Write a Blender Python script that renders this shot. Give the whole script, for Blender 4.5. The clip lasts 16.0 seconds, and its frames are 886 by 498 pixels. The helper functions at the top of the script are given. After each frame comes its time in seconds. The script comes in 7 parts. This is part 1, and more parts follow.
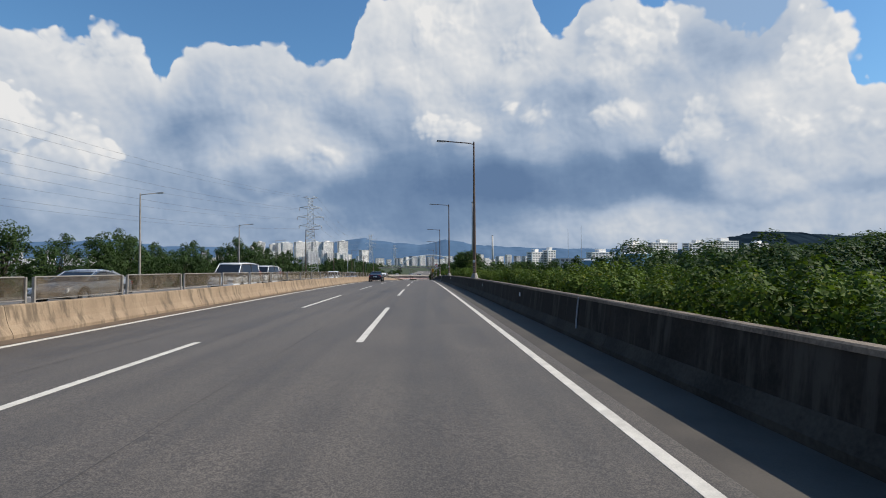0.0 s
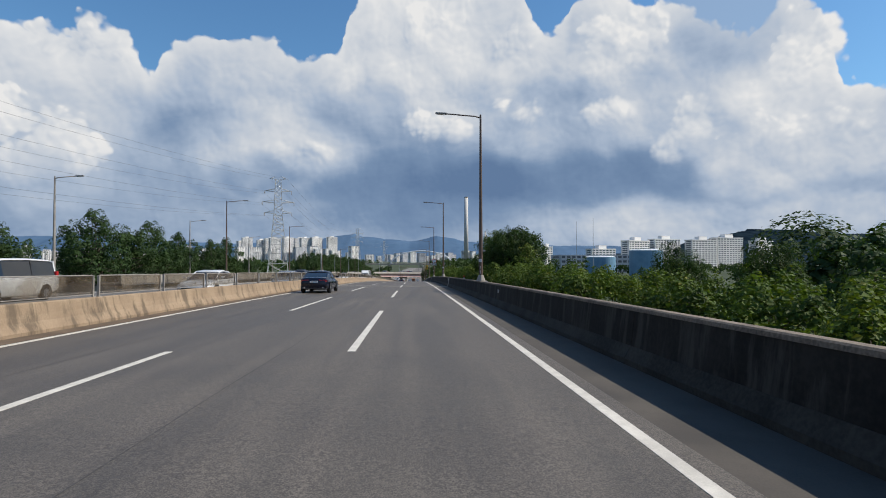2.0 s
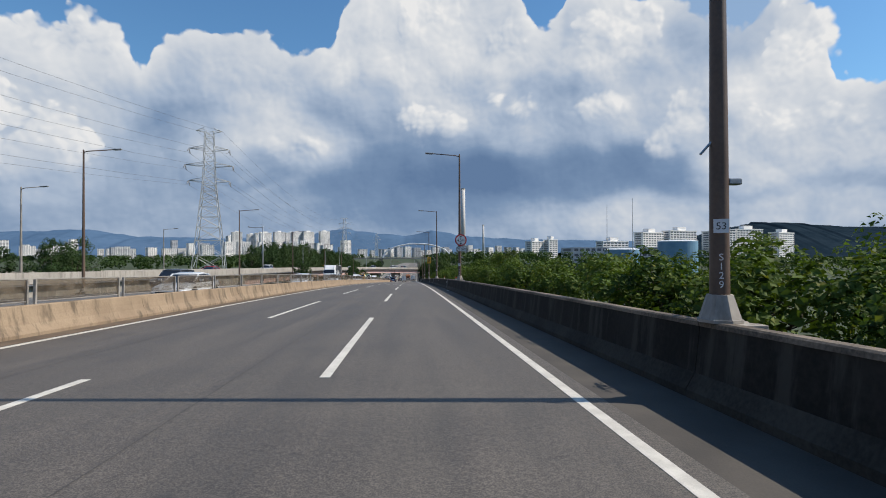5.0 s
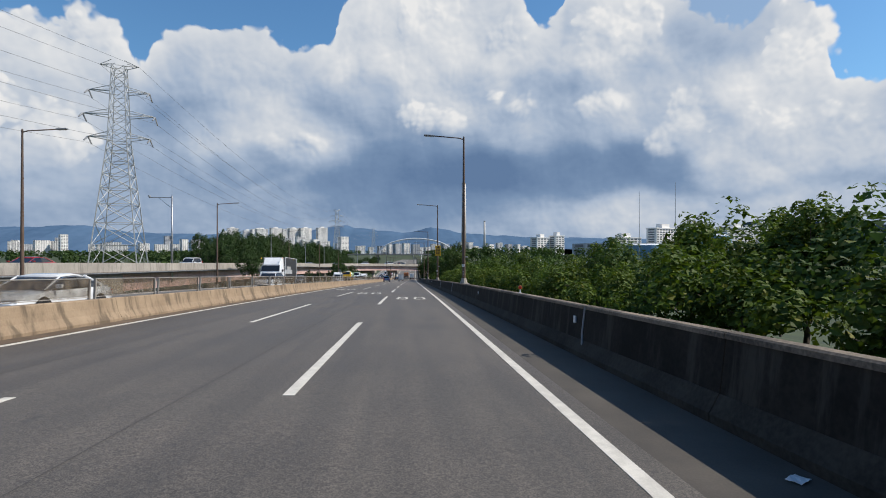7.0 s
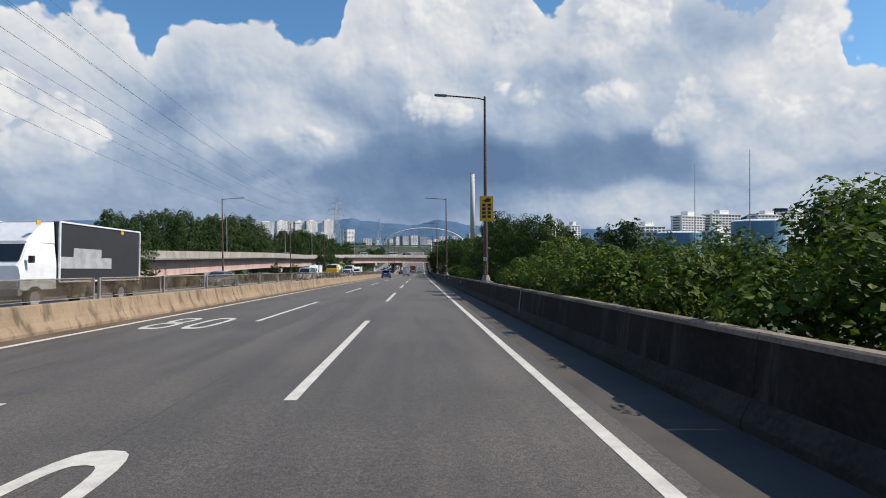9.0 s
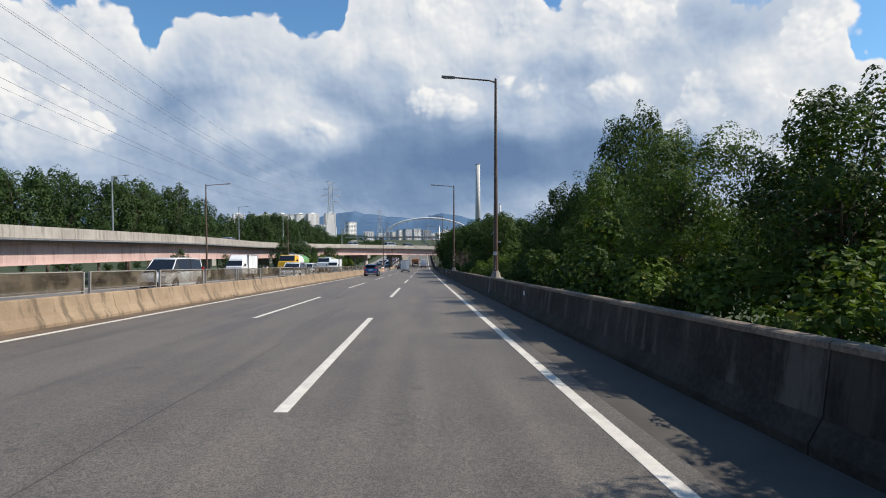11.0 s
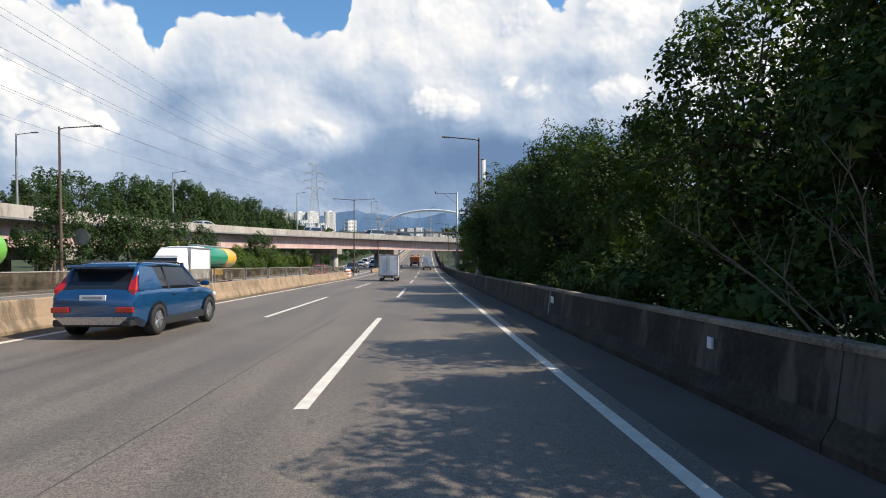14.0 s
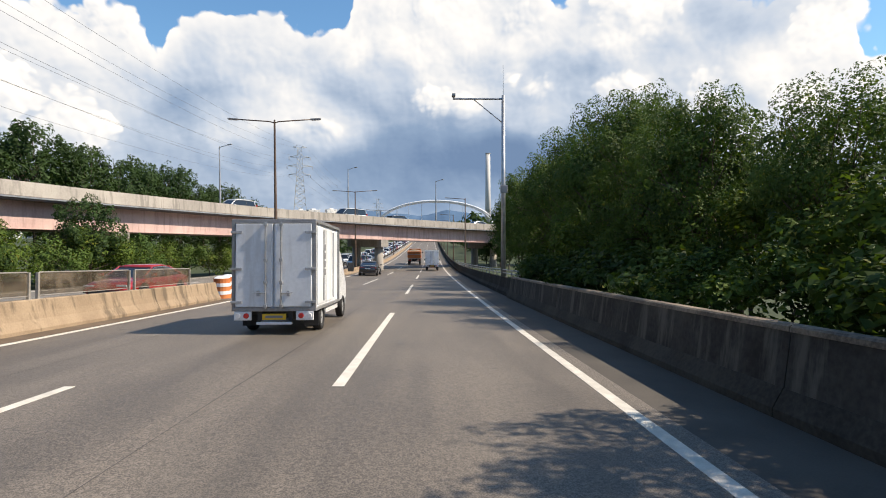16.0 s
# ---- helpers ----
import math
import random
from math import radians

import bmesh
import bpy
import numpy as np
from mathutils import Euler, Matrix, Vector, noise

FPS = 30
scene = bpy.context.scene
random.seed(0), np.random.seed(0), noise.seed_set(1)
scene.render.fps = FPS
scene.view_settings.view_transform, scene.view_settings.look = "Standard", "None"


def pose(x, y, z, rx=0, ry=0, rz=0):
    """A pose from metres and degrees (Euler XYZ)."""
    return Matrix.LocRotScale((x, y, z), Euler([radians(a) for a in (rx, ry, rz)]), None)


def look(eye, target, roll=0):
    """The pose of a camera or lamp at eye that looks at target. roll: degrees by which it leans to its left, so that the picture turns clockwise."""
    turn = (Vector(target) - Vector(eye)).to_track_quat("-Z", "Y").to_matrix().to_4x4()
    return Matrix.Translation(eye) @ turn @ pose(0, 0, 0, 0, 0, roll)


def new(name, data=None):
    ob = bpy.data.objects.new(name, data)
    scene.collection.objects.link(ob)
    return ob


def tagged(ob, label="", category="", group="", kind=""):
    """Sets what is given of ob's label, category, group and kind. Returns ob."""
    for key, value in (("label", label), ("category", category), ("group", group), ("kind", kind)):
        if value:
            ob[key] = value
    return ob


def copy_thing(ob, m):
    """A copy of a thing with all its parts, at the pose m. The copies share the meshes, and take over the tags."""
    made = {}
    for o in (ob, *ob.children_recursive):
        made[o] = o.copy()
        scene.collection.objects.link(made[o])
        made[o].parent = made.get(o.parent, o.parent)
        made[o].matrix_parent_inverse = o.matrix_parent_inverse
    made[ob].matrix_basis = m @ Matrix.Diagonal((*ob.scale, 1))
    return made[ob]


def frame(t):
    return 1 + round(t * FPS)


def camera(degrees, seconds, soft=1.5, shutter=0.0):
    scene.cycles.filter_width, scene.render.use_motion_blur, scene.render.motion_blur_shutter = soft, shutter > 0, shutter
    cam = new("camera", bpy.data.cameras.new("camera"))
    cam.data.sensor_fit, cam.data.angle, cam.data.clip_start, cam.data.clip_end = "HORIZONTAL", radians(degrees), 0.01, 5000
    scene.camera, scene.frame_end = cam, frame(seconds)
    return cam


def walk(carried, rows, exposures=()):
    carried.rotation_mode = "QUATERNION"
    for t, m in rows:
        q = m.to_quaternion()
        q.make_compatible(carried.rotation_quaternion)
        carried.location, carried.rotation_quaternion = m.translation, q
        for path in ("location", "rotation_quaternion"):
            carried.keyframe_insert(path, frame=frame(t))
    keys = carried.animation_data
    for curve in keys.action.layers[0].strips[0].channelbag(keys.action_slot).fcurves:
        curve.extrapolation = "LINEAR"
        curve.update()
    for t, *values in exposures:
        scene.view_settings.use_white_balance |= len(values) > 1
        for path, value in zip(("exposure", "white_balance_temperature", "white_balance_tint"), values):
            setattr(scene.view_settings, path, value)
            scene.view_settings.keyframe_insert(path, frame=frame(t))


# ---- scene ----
# ---- the road's line: s metres along it, u metres to the right of the driven lane's middle ----
FOV = 80.0
EYE = 1.60
CROSS = 0.010
SLOPES = ((-300, -0.4), (0, -0.65), (62, -1.35), (124, -2.05), (185, -2.85), (250, -3.0), (335, -3.05), (385, -2.2),
          (430, -0.5), (480, 0.6), (560, 0.8), (640, 0.3), (740, -0.7), (1000, -0.6), (1500, 0.0))
HEADS = ((-300, 0.4), (0, 0.1), (165, -0.45), (330, -0.9), (700, -1.2), (1500, -1.2))
STEP = 2.0
S_MIN = -200.0
LINE = []


def table(rows, s):
    return float(np.interp(s, [r[0] for r in rows], [r[1] for r in rows]))


def lay_line():
    x, y, z, s = 0.0, 0.0, 0.0, 0.0
    ahead = []
    while s <= 1300:
        yaw, slope = radians(table(HEADS, s)), radians(table(SLOPES, s))
        ahead.append((x, y, z, yaw, slope))
        x, y, z, s = x - math.sin(yaw) * STEP, y + math.cos(yaw) * STEP, z + math.tan(slope) * STEP, s + STEP
    x, y, z, s = 0.0, 0.0, 0.0, 0.0
    behind = []
    while s > S_MIN:
        s -= STEP
        yaw, slope = radians(table(HEADS, s)), radians(table(SLOPES, s))
        x, y, z = x + math.sin(yaw) * STEP, y - math.cos(yaw) * STEP, z - math.tan(slope) * STEP
        behind.append((x, y, z, yaw, slope))
    LINE.extend(behind[::-1] + ahead)


lay_line()


def mid(s):
    k = min(max((s - S_MIN) / STEP, 0.0), len(LINE) - 1.001)
    i, f = int(k), k - int(k)
    return [a + (b - a) * f for a, b in zip(LINE[i], LINE[i + 1])]


def at(s, u=0.0, h=0.0):
    x, y, z, yaw, _ = mid(s)
    return Vector((x + math.cos(yaw) * u, y + math.sin(yaw) * u, z + h - CROSS * max(-25.0, min(8.0, u))))


def stand(s, u=0.0, h=0.0, turn=0.0, tilt=False):
    """The pose of a thing at s, u that faces along the road; tilt: it lies on the slope."""
    _, _, _, yaw, slope = mid(s)
    m = Matrix.Translation(at(s, u, h)) @ Matrix.Rotation(yaw + radians(turn), 4, "Z")
    if tilt:
        m = m @ Matrix.Rotation(slope * math.cos(radians(turn)), 4, "X")
    return m


# ---- camera ----
#  seconds, s, u, yaw, pitch, roll
ROWS = (
    (0, 0.00, 0.055, -2.40, 1.30, 0.30),
    (0.5, 10.20, -0.042, -2.45, 1.27, 0.31),
    (1, 20.52, -0.057, -2.66, 1.11, 0.24),
    (1.5, 30.85, -0.071, -3.00, 0.98, 0.19),
    (2, 41.17, -0.086, -3.40, 0.95, 0.06),
    (2.5, 51.50, -0.100, -3.60, 0.86, 0.04),
    (3, 61.94, -0.095, -3.72, 0.75, 0.13),
    (3.5, 72.38, -0.089, -3.85, 0.64, 0.22),
    (4, 82.82, -0.083, -3.87, 0.57, 0.31),
    (6.5, 134.23, 0.230, -4.15, 0.17, -0.03),
    (7, 144.50, 0.297, -4.08, 0.12, 0.01),
    (7.5, 154.55, 0.317, -3.94, -0.02, 0.11),
    (8, 164.60, 0.336, -3.76, -0.16, 0.23),
    (8.5, 174.75, 0.326, -3.50, -0.40, 0.43),
    (9, 184.90, 0.317, -3.29, -0.67, 0.42),
    (11.5, 235.80, 0.258, -2.92, -1.33, 0.15),
    (12, 245.80, 0.239, -2.97, -1.21, 0.12),
    (12.5, 255.80, 0.216, -2.93, -1.35, -0.03),
    (13, 265.80, 0.194, -2.87, -1.26, -0.10),
    (13.5, 275.80, 0.171, -2.79, -1.23, 0.09),
    (14, 285.60, 0.120, -2.69, -1.28, -0.08),
    (14.5, 295.40, 0.069, -2.60, -1.31, 0.02),
    (15, 305.20, 0.018, -2.53, -1.24, 0.05),
    (15.5, 315.00, -0.033, -2.40, -1.35, 0.12),
    (16, 324.60, -0.062, -2.37, -1.51, 0.20),
)
cam = camera(FOV, 16.0, soft=1.0)


def rows():
    out = []
    for t, s, u, yaw, pitch, roll in ROWS:
        p = at(s, u, EYE)
        out.append((t, pose(p.x, p.y, p.z, 90 + pitch, roll, yaw)))
    return out


walk(cam, rows(), exposures=((0.0, 0.0, 6700, 10), (7.0, 0.02, 6650, 10), (9.2, 0.05, 6650, 10), (12.5, 0.26, 6800, 10), (13.0, 0.18, 6750, 10), (13.5, 0.26, 6850, 10), (14.0, 0.42, 7000, 11), (16.0, 0.52, 7400, 12)))

# ---- sky and sun ----
SUN_EL, SUN_AZ = 46.0, 93.0   # azimuth clockwise from the road's first direction
world = bpy.data.worlds.new("sky")
scene.world = world
world.use_nodes = True
WT = world.node_tree
WT.nodes.clear()


class Graph:
    def __init__(self, tree):
        self.t = tree

    def node(self, kind):
        return self.t.nodes.new(kind)

    def put(self, value, socket):
        if isinstance(value, bpy.types.NodeSocket):
            self.t.links.new(value, socket)
        elif value is not None:
            socket.default_value = value

    def math(self, op, a, b=None, c=None, clamp=False):
        n = self.node("ShaderNodeMath")
        n.operation, n.use_clamp = op, clamp
        for v, s in zip((a, b, c), n.inputs):
            self.put(v, s)
        return n.outputs[0]

    def vec(self, op, a, b=None):
        n = self.node("ShaderNodeVectorMath")
        n.operation = op
        self.put(a, n.inputs[0])
        if op == "SCALE":
            self.put(b, n.inputs["Scale"])
        else:
            self.put(b, n.inputs[1])
        return n.outputs[1] if op in ("LENGTH", "DISTANCE", "DOT_PRODUCT") else n.outputs[0]

    def span(self, v, a, b, c=0.0, d=1.0, smooth=True):
        n = self.node("ShaderNodeMapRange")
        n.interpolation_type = "SMOOTHSTEP" if smooth else "LINEAR"
        for value, s in zip((v, a, b, c, d), n.inputs):
            self.put(value, s)
        return n.outputs[0]

    def mix(self, f, a, b, blend="MIX"):
        n = self.node("ShaderNodeMix")
        n.data_type, n.blend_type = "RGBA", blend
        self.put(f, n.inputs[0])
        self.put(a, n.inputs[6])
        self.put(b, n.inputs[7])
        return n.outputs[2]

    def noise(self, vector, scale, detail=4.0, rough=0.55, distort=0.0):
        n = self.node("ShaderNodeTexNoise")
        self.put(vector, n.inputs["Vector"])
        n.inputs["Scale"].default_value, n.inputs["Detail"].default_value = scale, detail
        n.inputs["Roughness"].default_value, n.inputs["Distortion"].default_value = rough, distort
        return n.outputs[0]

    def voronoi(self, vector, scale, feature="SMOOTH_F1", detail=0.0):
        n = self.node("ShaderNodeTexVoronoi")
        n.feature = feature
        self.put(vector, n.inputs["Vector"])
        n.inputs["Scale"].default_value = scale
        if "Detail" in n.inputs:
            n.inputs["Detail"].default_value = detail
        if feature == "SMOOTH_F1":
            n.inputs["Smoothness"].default_value = 0.35
        return n.outputs[0]

    def curve(self, x, pts):
        n = self.node("ShaderNodeFloatCurve")
        self.put(x, n.inputs["Value"])
        c = n.mapping.curves[0]
        pts = sorted(pts)
        c.points[0].location, c.points[1].location = pts[0], pts[-1]
        for p in pts[1:-1]:
            c.points.new(*p)
        n.mapping.use_clip = False
        n.mapping.update()
        return n.outputs[0]


def rgb(r, g, b):
    return (r, g, b, 1.0)


def build_sky():
    g = Graph(WT)
    co = g.node("ShaderNodeTexCoord").outputs["Generated"]
    xyz = g.node("ShaderNodeSeparateXYZ")
    g.put(co, xyz.inputs[0])
    az = g.math("MULTIPLY", g.math("ARCTAN2", xyz.outputs[0], xyz.outputs[1]), 57.2958)
    el = g.math("MULTIPLY", g.math("ARCSINE", xyz.outputs[2]), 57.2958)
    ax = g.math("ADD", g.math("MULTIPLY", az, 1 / 120.0), 0.5, clamp=True)
    sky = g.node("ShaderNodeTexSky")
    sky.sky_type, sky.sun_disc = "NISHITA", False
    sky.sun_elevation, sky.sun_rotation = radians(SUN_EL), radians(SUN_AZ)
    sky.air_density, sky.dust_density = 1.2, 0.6
    blue = g.mix(1.0, sky.outputs[0], rgb(0.062, 0.100, 0.130), "MULTIPLY")
    blue = g.mix(g.math("MULTIPLY", g.span(el, -1.0, 13.0, 1.0, 0.0), 0.8), blue, rgb(0.30, 0.40, 0.55))

    # heaped puffs at four sizes, and the same a little nearer to the sun
    warp = g.vec("ADD", co, g.vec("ADD", g.vec("SCALE", g.node_noise_colour(co, 5.0), 0.07), g.vec("SCALE", g.node_noise_colour(co, 30.0), 0.016)))

    def puffs(v, sizes):
        total = None
        for scale, weight in sizes:
            lump = g.math("MULTIPLY", g.math("SUBTRACT", 0.46, g.voronoi(v, scale)), weight)
            total = lump if total is None else g.math("ADD", total, lump)
        return total

    large, fine = ((8.0, 1.0), (17.0, 0.55)), ((38.0, 0.32), (85.0, 0.18))
    big = puffs(warp, large)
    here = g.math("ADD", big, puffs(warp, fine))
    slope_big = g.math("SUBTRACT", big, puffs(g.vec("ADD", warp, (0.022, 0.0, 0.020)), large))
    slope_fine = g.math("SUBTRACT", here, g.math("ADD", big, puffs(g.vec("ADD", warp, (0.005, 0.0, 0.006)), fine)))
    relief = g.math("ADD", g.math("MULTIPLY", slope_big, 0.60), g.math("MULTIPLY", slope_fine, 0.75))
    soft = g.math("SUBTRACT", g.noise(co, 3.6, 5.0, 0.55), 0.5)
    other = g.math("SUBTRACT", g.noise(g.vec("ADD", co, (3.1, 1.7, 0.4)), 4.4, 5.0, 0.55), 0.5)
    wisp = g.math("SUBTRACT", g.noise(g.vec("MULTIPLY", co, (1, 1, 2.2)), 12.0, 6.0, 0.62), 0.5)

    def oval(a, e, ra, re, way, up):
        dx = g.math("MULTIPLY", g.math("SUBTRACT", way, a), 1.0 / ra)
        dy = g.math("MULTIPLY", g.math("SUBTRACT", up, e), 1.0 / re)
        return g.math("ADD", g.math("MULTIPLY", dx, dx), g.math("MULTIPLY", dy, dy))

    # broad light and shade in the banks: azimuth, elevation, half widths, strength
    way = g.math("ADD", az, g.math("ADD", g.math("MULTIPLY", soft, 9.0), g.math("MULTIPLY", big, 3.0)))
    up = g.math("ADD", el, g.math("ADD", g.math("MULTIPLY", other, 5.0), g.math("MULTIPLY", big, 1.6)))
    tone = g.math("MULTIPLY", g.curve(g.math("MULTIPLY", el, 1 / 60.0, clamp=True), ((0.0, 0.40), (0.08, 0.34), (0.15, 0.33), (0.23, 0.47), (0.32, 0.52), (0.45, 0.58), (0.65, 0.70), (1.0, 0.72))), 1.0)
    lights = ((-31.3, 18.0, 6.5, 2.8, 0.24), (-33.5, 10.5, 5.0, 5.0, 0.20), (-17.2, 18.5, 11.2, 3.0, 0.07), (2.6, 20.7, 11.0, 6.0, 0.26), (22.2, 20.8, 5.5, 4.1, 0.24),
              (38.3, 16.0, 5.0, 4.6, 0.24), (39.6, 9.1, 8.0, 3.0, 0.30), (-14.5, 11.1, 8.0, 3.4, 0.34), (30.6, 13.6, 6.5, 4.0, 0.12), (32.1, 2.9, 16.0, 1.9, 0.22))
    shades = ((1.2, 7.5, 11.0, 4.6, -0.20), (17.3, 8.0, 14.0, 2.6, -0.22), (-15.6, 8.6, 4.0, 1.5, -0.30), (31.3, 20.5, 4.2, 3.4, -0.22),
              (-21.8, 12.4, 5.0, 1.9, -0.22), (-4.7, 15.0, 6.0, 2.6, -0.20), (8.0, 17.2, 4.0, 1.6, -0.18), (15.0, 17.6, 3.0, 2.0, -0.16), (21.0, 17.0, 4.0, 1.6, -0.16))
    for a, e, ra, re, k in lights + shades:
        tone = g.math("ADD", tone, g.math("MULTIPLY", g.span(oval(a, e, ra, re, way, up), 0.0, 2.2, 1.0, 0.0), k))
    tone = g.math("ADD", tone, g.math("ADD", g.math("MULTIPLY", wisp, 0.22), g.math("MULTIPLY", soft, 0.22)))
    bumpy = g.span(tone, 0.25, 0.75, 0.20, 0.62)
    tone = g.math("ADD", tone, g.math("MULTIPLY", relief, bumpy))

    def shade(v):
        ramp = g.node("ShaderNodeValToRGB")
        els = ramp.color_ramp.elements
        stops = ((0.0, (0.115, 0.195, 0.345)), (0.22, (0.185, 0.280, 0.440)), (0.45, (0.375, 0.465, 0.605)), (0.68, (0.555, 0.610, 0.690)), (0.90, (0.700, 0.730, 0.770)), (1.0, (0.790, 0.803, 0.820)))
        els[0].position, els[0].color = stops[0][0], rgb(*stops[0][1])
        els[1].position, els[1].color = stops[-1][0], rgb(*stops[-1][1])
        for p, c in stops[1:-1]:
            els.new(p).color = rgb(*c)
        g.put(v, ramp.inputs[0])
        return ramp.outputs[0]

    # the tops of the far banks against the blue
    tops = ((-60, 17), (-40, 20.0), (-34, 20.0), (-29, 20.8), (-26.8, 19.9), (-25.8, 18.4), (-24.6, 20.2), (-17, 22.6), (-12.8, 22.4), (-8.9, 21.8),
            (-6.6, 25.6), (-2.7, 28.0), (11, 28.0), (13.6, 24.0), (16.4, 24.0), (17.6, 26.6), (23.4, 25.6), (26.0, 23.5), (29, 22.6),
            (33, 21.8), (37.5, 22.2), (39.9, 19.2), (41.6, 15.4), (60, 17))
    top = g.math("MULTIPLY", g.curve(ax, [(0.5 + a / 120.0, e / 40.0) for a, e in tops]), 40.0)
    under = g.math("ADD", g.math("SUBTRACT", top, el), g.math("MULTIPLY", here, 3.4))
    edge_lit = g.math("MULTIPLY", g.span(under, 0.0, 3.5, 1.0, 0.0), 0.20)
    veil = g.span(oval(32.0, 22.5, 6.0, 3.0, way, el), 0.3, 1.6, 1.0, 0.0)
    colour = g.mix(g.math("MULTIPLY", veil, 0.65), blue, rgb(0.33, 0.44, 0.60))
    colour = g.mix(g.span(under, 0.0, 0.55), colour, shade(g.math("ADD", tone, edge_lit)))

    # nearer heaps with crisp tops and fading feet: azimuth, elevation, half widths, edge, light
    near_way = g.math("ADD", az, g.math("ADD", g.math("MULTIPLY", soft, 3.0), g.math("MULTIPLY", here, 1.6)))
    near_up = g.math("ADD", el, g.math("MULTIPLY", other, 2.0))
    for a, e, ra, re, edge, light in ((-34.0, 10.4, 6.0, 5.0, 0.25, 0.80), (-31.5, 18.0, 5.6, 2.4, 0.25, 0.82), (3.0, 13.6, 5.0, 1.9, 0.6, 0.76), (12.1, 15.2, 4.4, 2.2, 0.5, 0.78), (20.5, 14.6, 3.8, 1.8, 0.9, 0.70),
                                      (26.3, 10.6, 2.6, 2.2, 0.8, 0.76), (39.0, 11.2, 6.5, 2.6, 0.5, 0.80), (-12.0, 10.6, 4.8, 1.8, 1.0, 0.72),
                                      (22.0, 21.0, 4.6, 4.2, 0.3, 0.84), (3.0, 24.0, 6.5, 3.6, 0.4, 0.84), (38.0, 17.6, 4.0, 3.6, 0.3, 0.82), (29.0, 13.2, 2.2, 2.6, 0.6, 0.76), (10.4, 21.0, 3.0, 3.0, 0.6, 0.80)):
        far = oval(a, e, ra, re, near_way, near_up)
        body = g.math("ADD", g.math("SUBTRACT", 0.85, far), g.math("MULTIPLY", here, 1.9))
        feet = g.span(g.math("ADD", el, g.math("MULTIPLY", wisp, 1.4)), e - re * 0.95, e + re * 0.10)
        alpha = g.math("MULTIPLY", g.span(body, 0.0, edge), feet)
        own = g.math("ADD", light, g.math("ADD", g.math("MULTIPLY", relief, 1.25), g.math("ADD", g.math("MULTIPLY", wisp, 0.16), g.math("MULTIPLY", g.math("SUBTRACT", el, e), 0.10 / re))))
        colour = g.mix(alpha, colour, shade(own))
    back = g.node("ShaderNodeBackground")
    g.put(colour, back.inputs[0])
    back.inputs[1].default_value = 1.0
    g.put(back.outputs[0], g.node("ShaderNodeOutputWorld").inputs[0])


def node_noise_colour(self, vector, scale):
    n = self.node("ShaderNodeTexNoise")
    self.put(vector, n.inputs["Vector"])
    n.inputs["Scale"].default_value, n.inputs["Detail"].default_value = scale, 3.0
    return self.vec("SUBTRACT", n.outputs[1], (0.5, 0.5, 0.5))


Graph.node_noise_colour = node_noise_colour
build_sky()
sun_data = bpy.data.lights.new("sun", "SUN")
sun_data.energy, sun_data.angle, sun_data.color = 5.2, radians(0.53), (1.0, 0.94, 0.85)
sun = new("sun", sun_data)
SUN_WAY = Vector((math.sin(radians(SUN_AZ)) * math.cos(radians(SUN_EL)), math.cos(radians(SUN_AZ)) * math.cos(radians(SUN_EL)), math.sin(radians(SUN_EL))))
sun.matrix_world = look(SUN_WAY * 60, (0, 0, 0))

# ---- materials ----
def material(name):
    m = bpy.data.materials.new(name)
    m.use_nodes = True
    m.node_tree.nodes.clear()
    g = Graph(m.node_tree)
    shader = g.node("ShaderNodeBsdfPrincipled")
    g.put(shader.outputs[0], g.node("ShaderNodeOutputMaterial").inputs[0])
    return m, g, shader


def place(g, kind="Object"):
    return g.node("ShaderNodeTexCoord").outputs[kind]


def world_place(g):
    return g.node("ShaderNodeNewGeometry").outputs["Position"]


def bump(g, shader, height, strength, distance=0.01):
    n = g.node("ShaderNodeBump")
    n.inputs["Strength"].default_value, n.inputs["Distance"].default_value = strength, distance
    g.put(height, n.inputs["Height"])
    g.put(n.outputs[0], shader.inputs["Normal"])


def worn(name, dark, light, rough=0.7, scale=3.0, fine=40.0, metal=0.0, relief=0.15, spec=0.4, streak=None, coat=0.0):
    """A surface whose colour wanders between two tones at two scales; streak: a third tone in upright runs."""
    m, g, s = material(name)
    p = world_place(g)
    f = g.math("ADD", g.math("MULTIPLY", g.noise(p, scale, 5.0), 0.65), g.math("MULTIPLY", g.noise(p, fine, 3.0), 0.35))
    colour = g.mix(g.span(f, 0.32, 0.68), rgb(*dark), rgb(*light))
    if streak:
        runs = g.noise(g.vec("MULTIPLY", p, (1.0, 1.0, 0.12)), 2.6, 5.0, 0.65)
        colour = g.mix(g.math("MULTIPLY", g.span(runs, 0.49, 0.64), streak[3]), colour, rgb(*streak[:3]))
    g.put(colour, s.inputs["Base Color"])
    s.inputs["Metallic"].default_value = metal
    s.inputs["Specular IOR Level"].default_value = spec
    s.inputs["Coat Weight"].default_value = coat
    g.put(g.span(f, 0.3, 0.7, rough - 0.08, rough + 0.08), s.inputs["Roughness"])
    if relief:
        bump(g, s, f, relief)
    return m


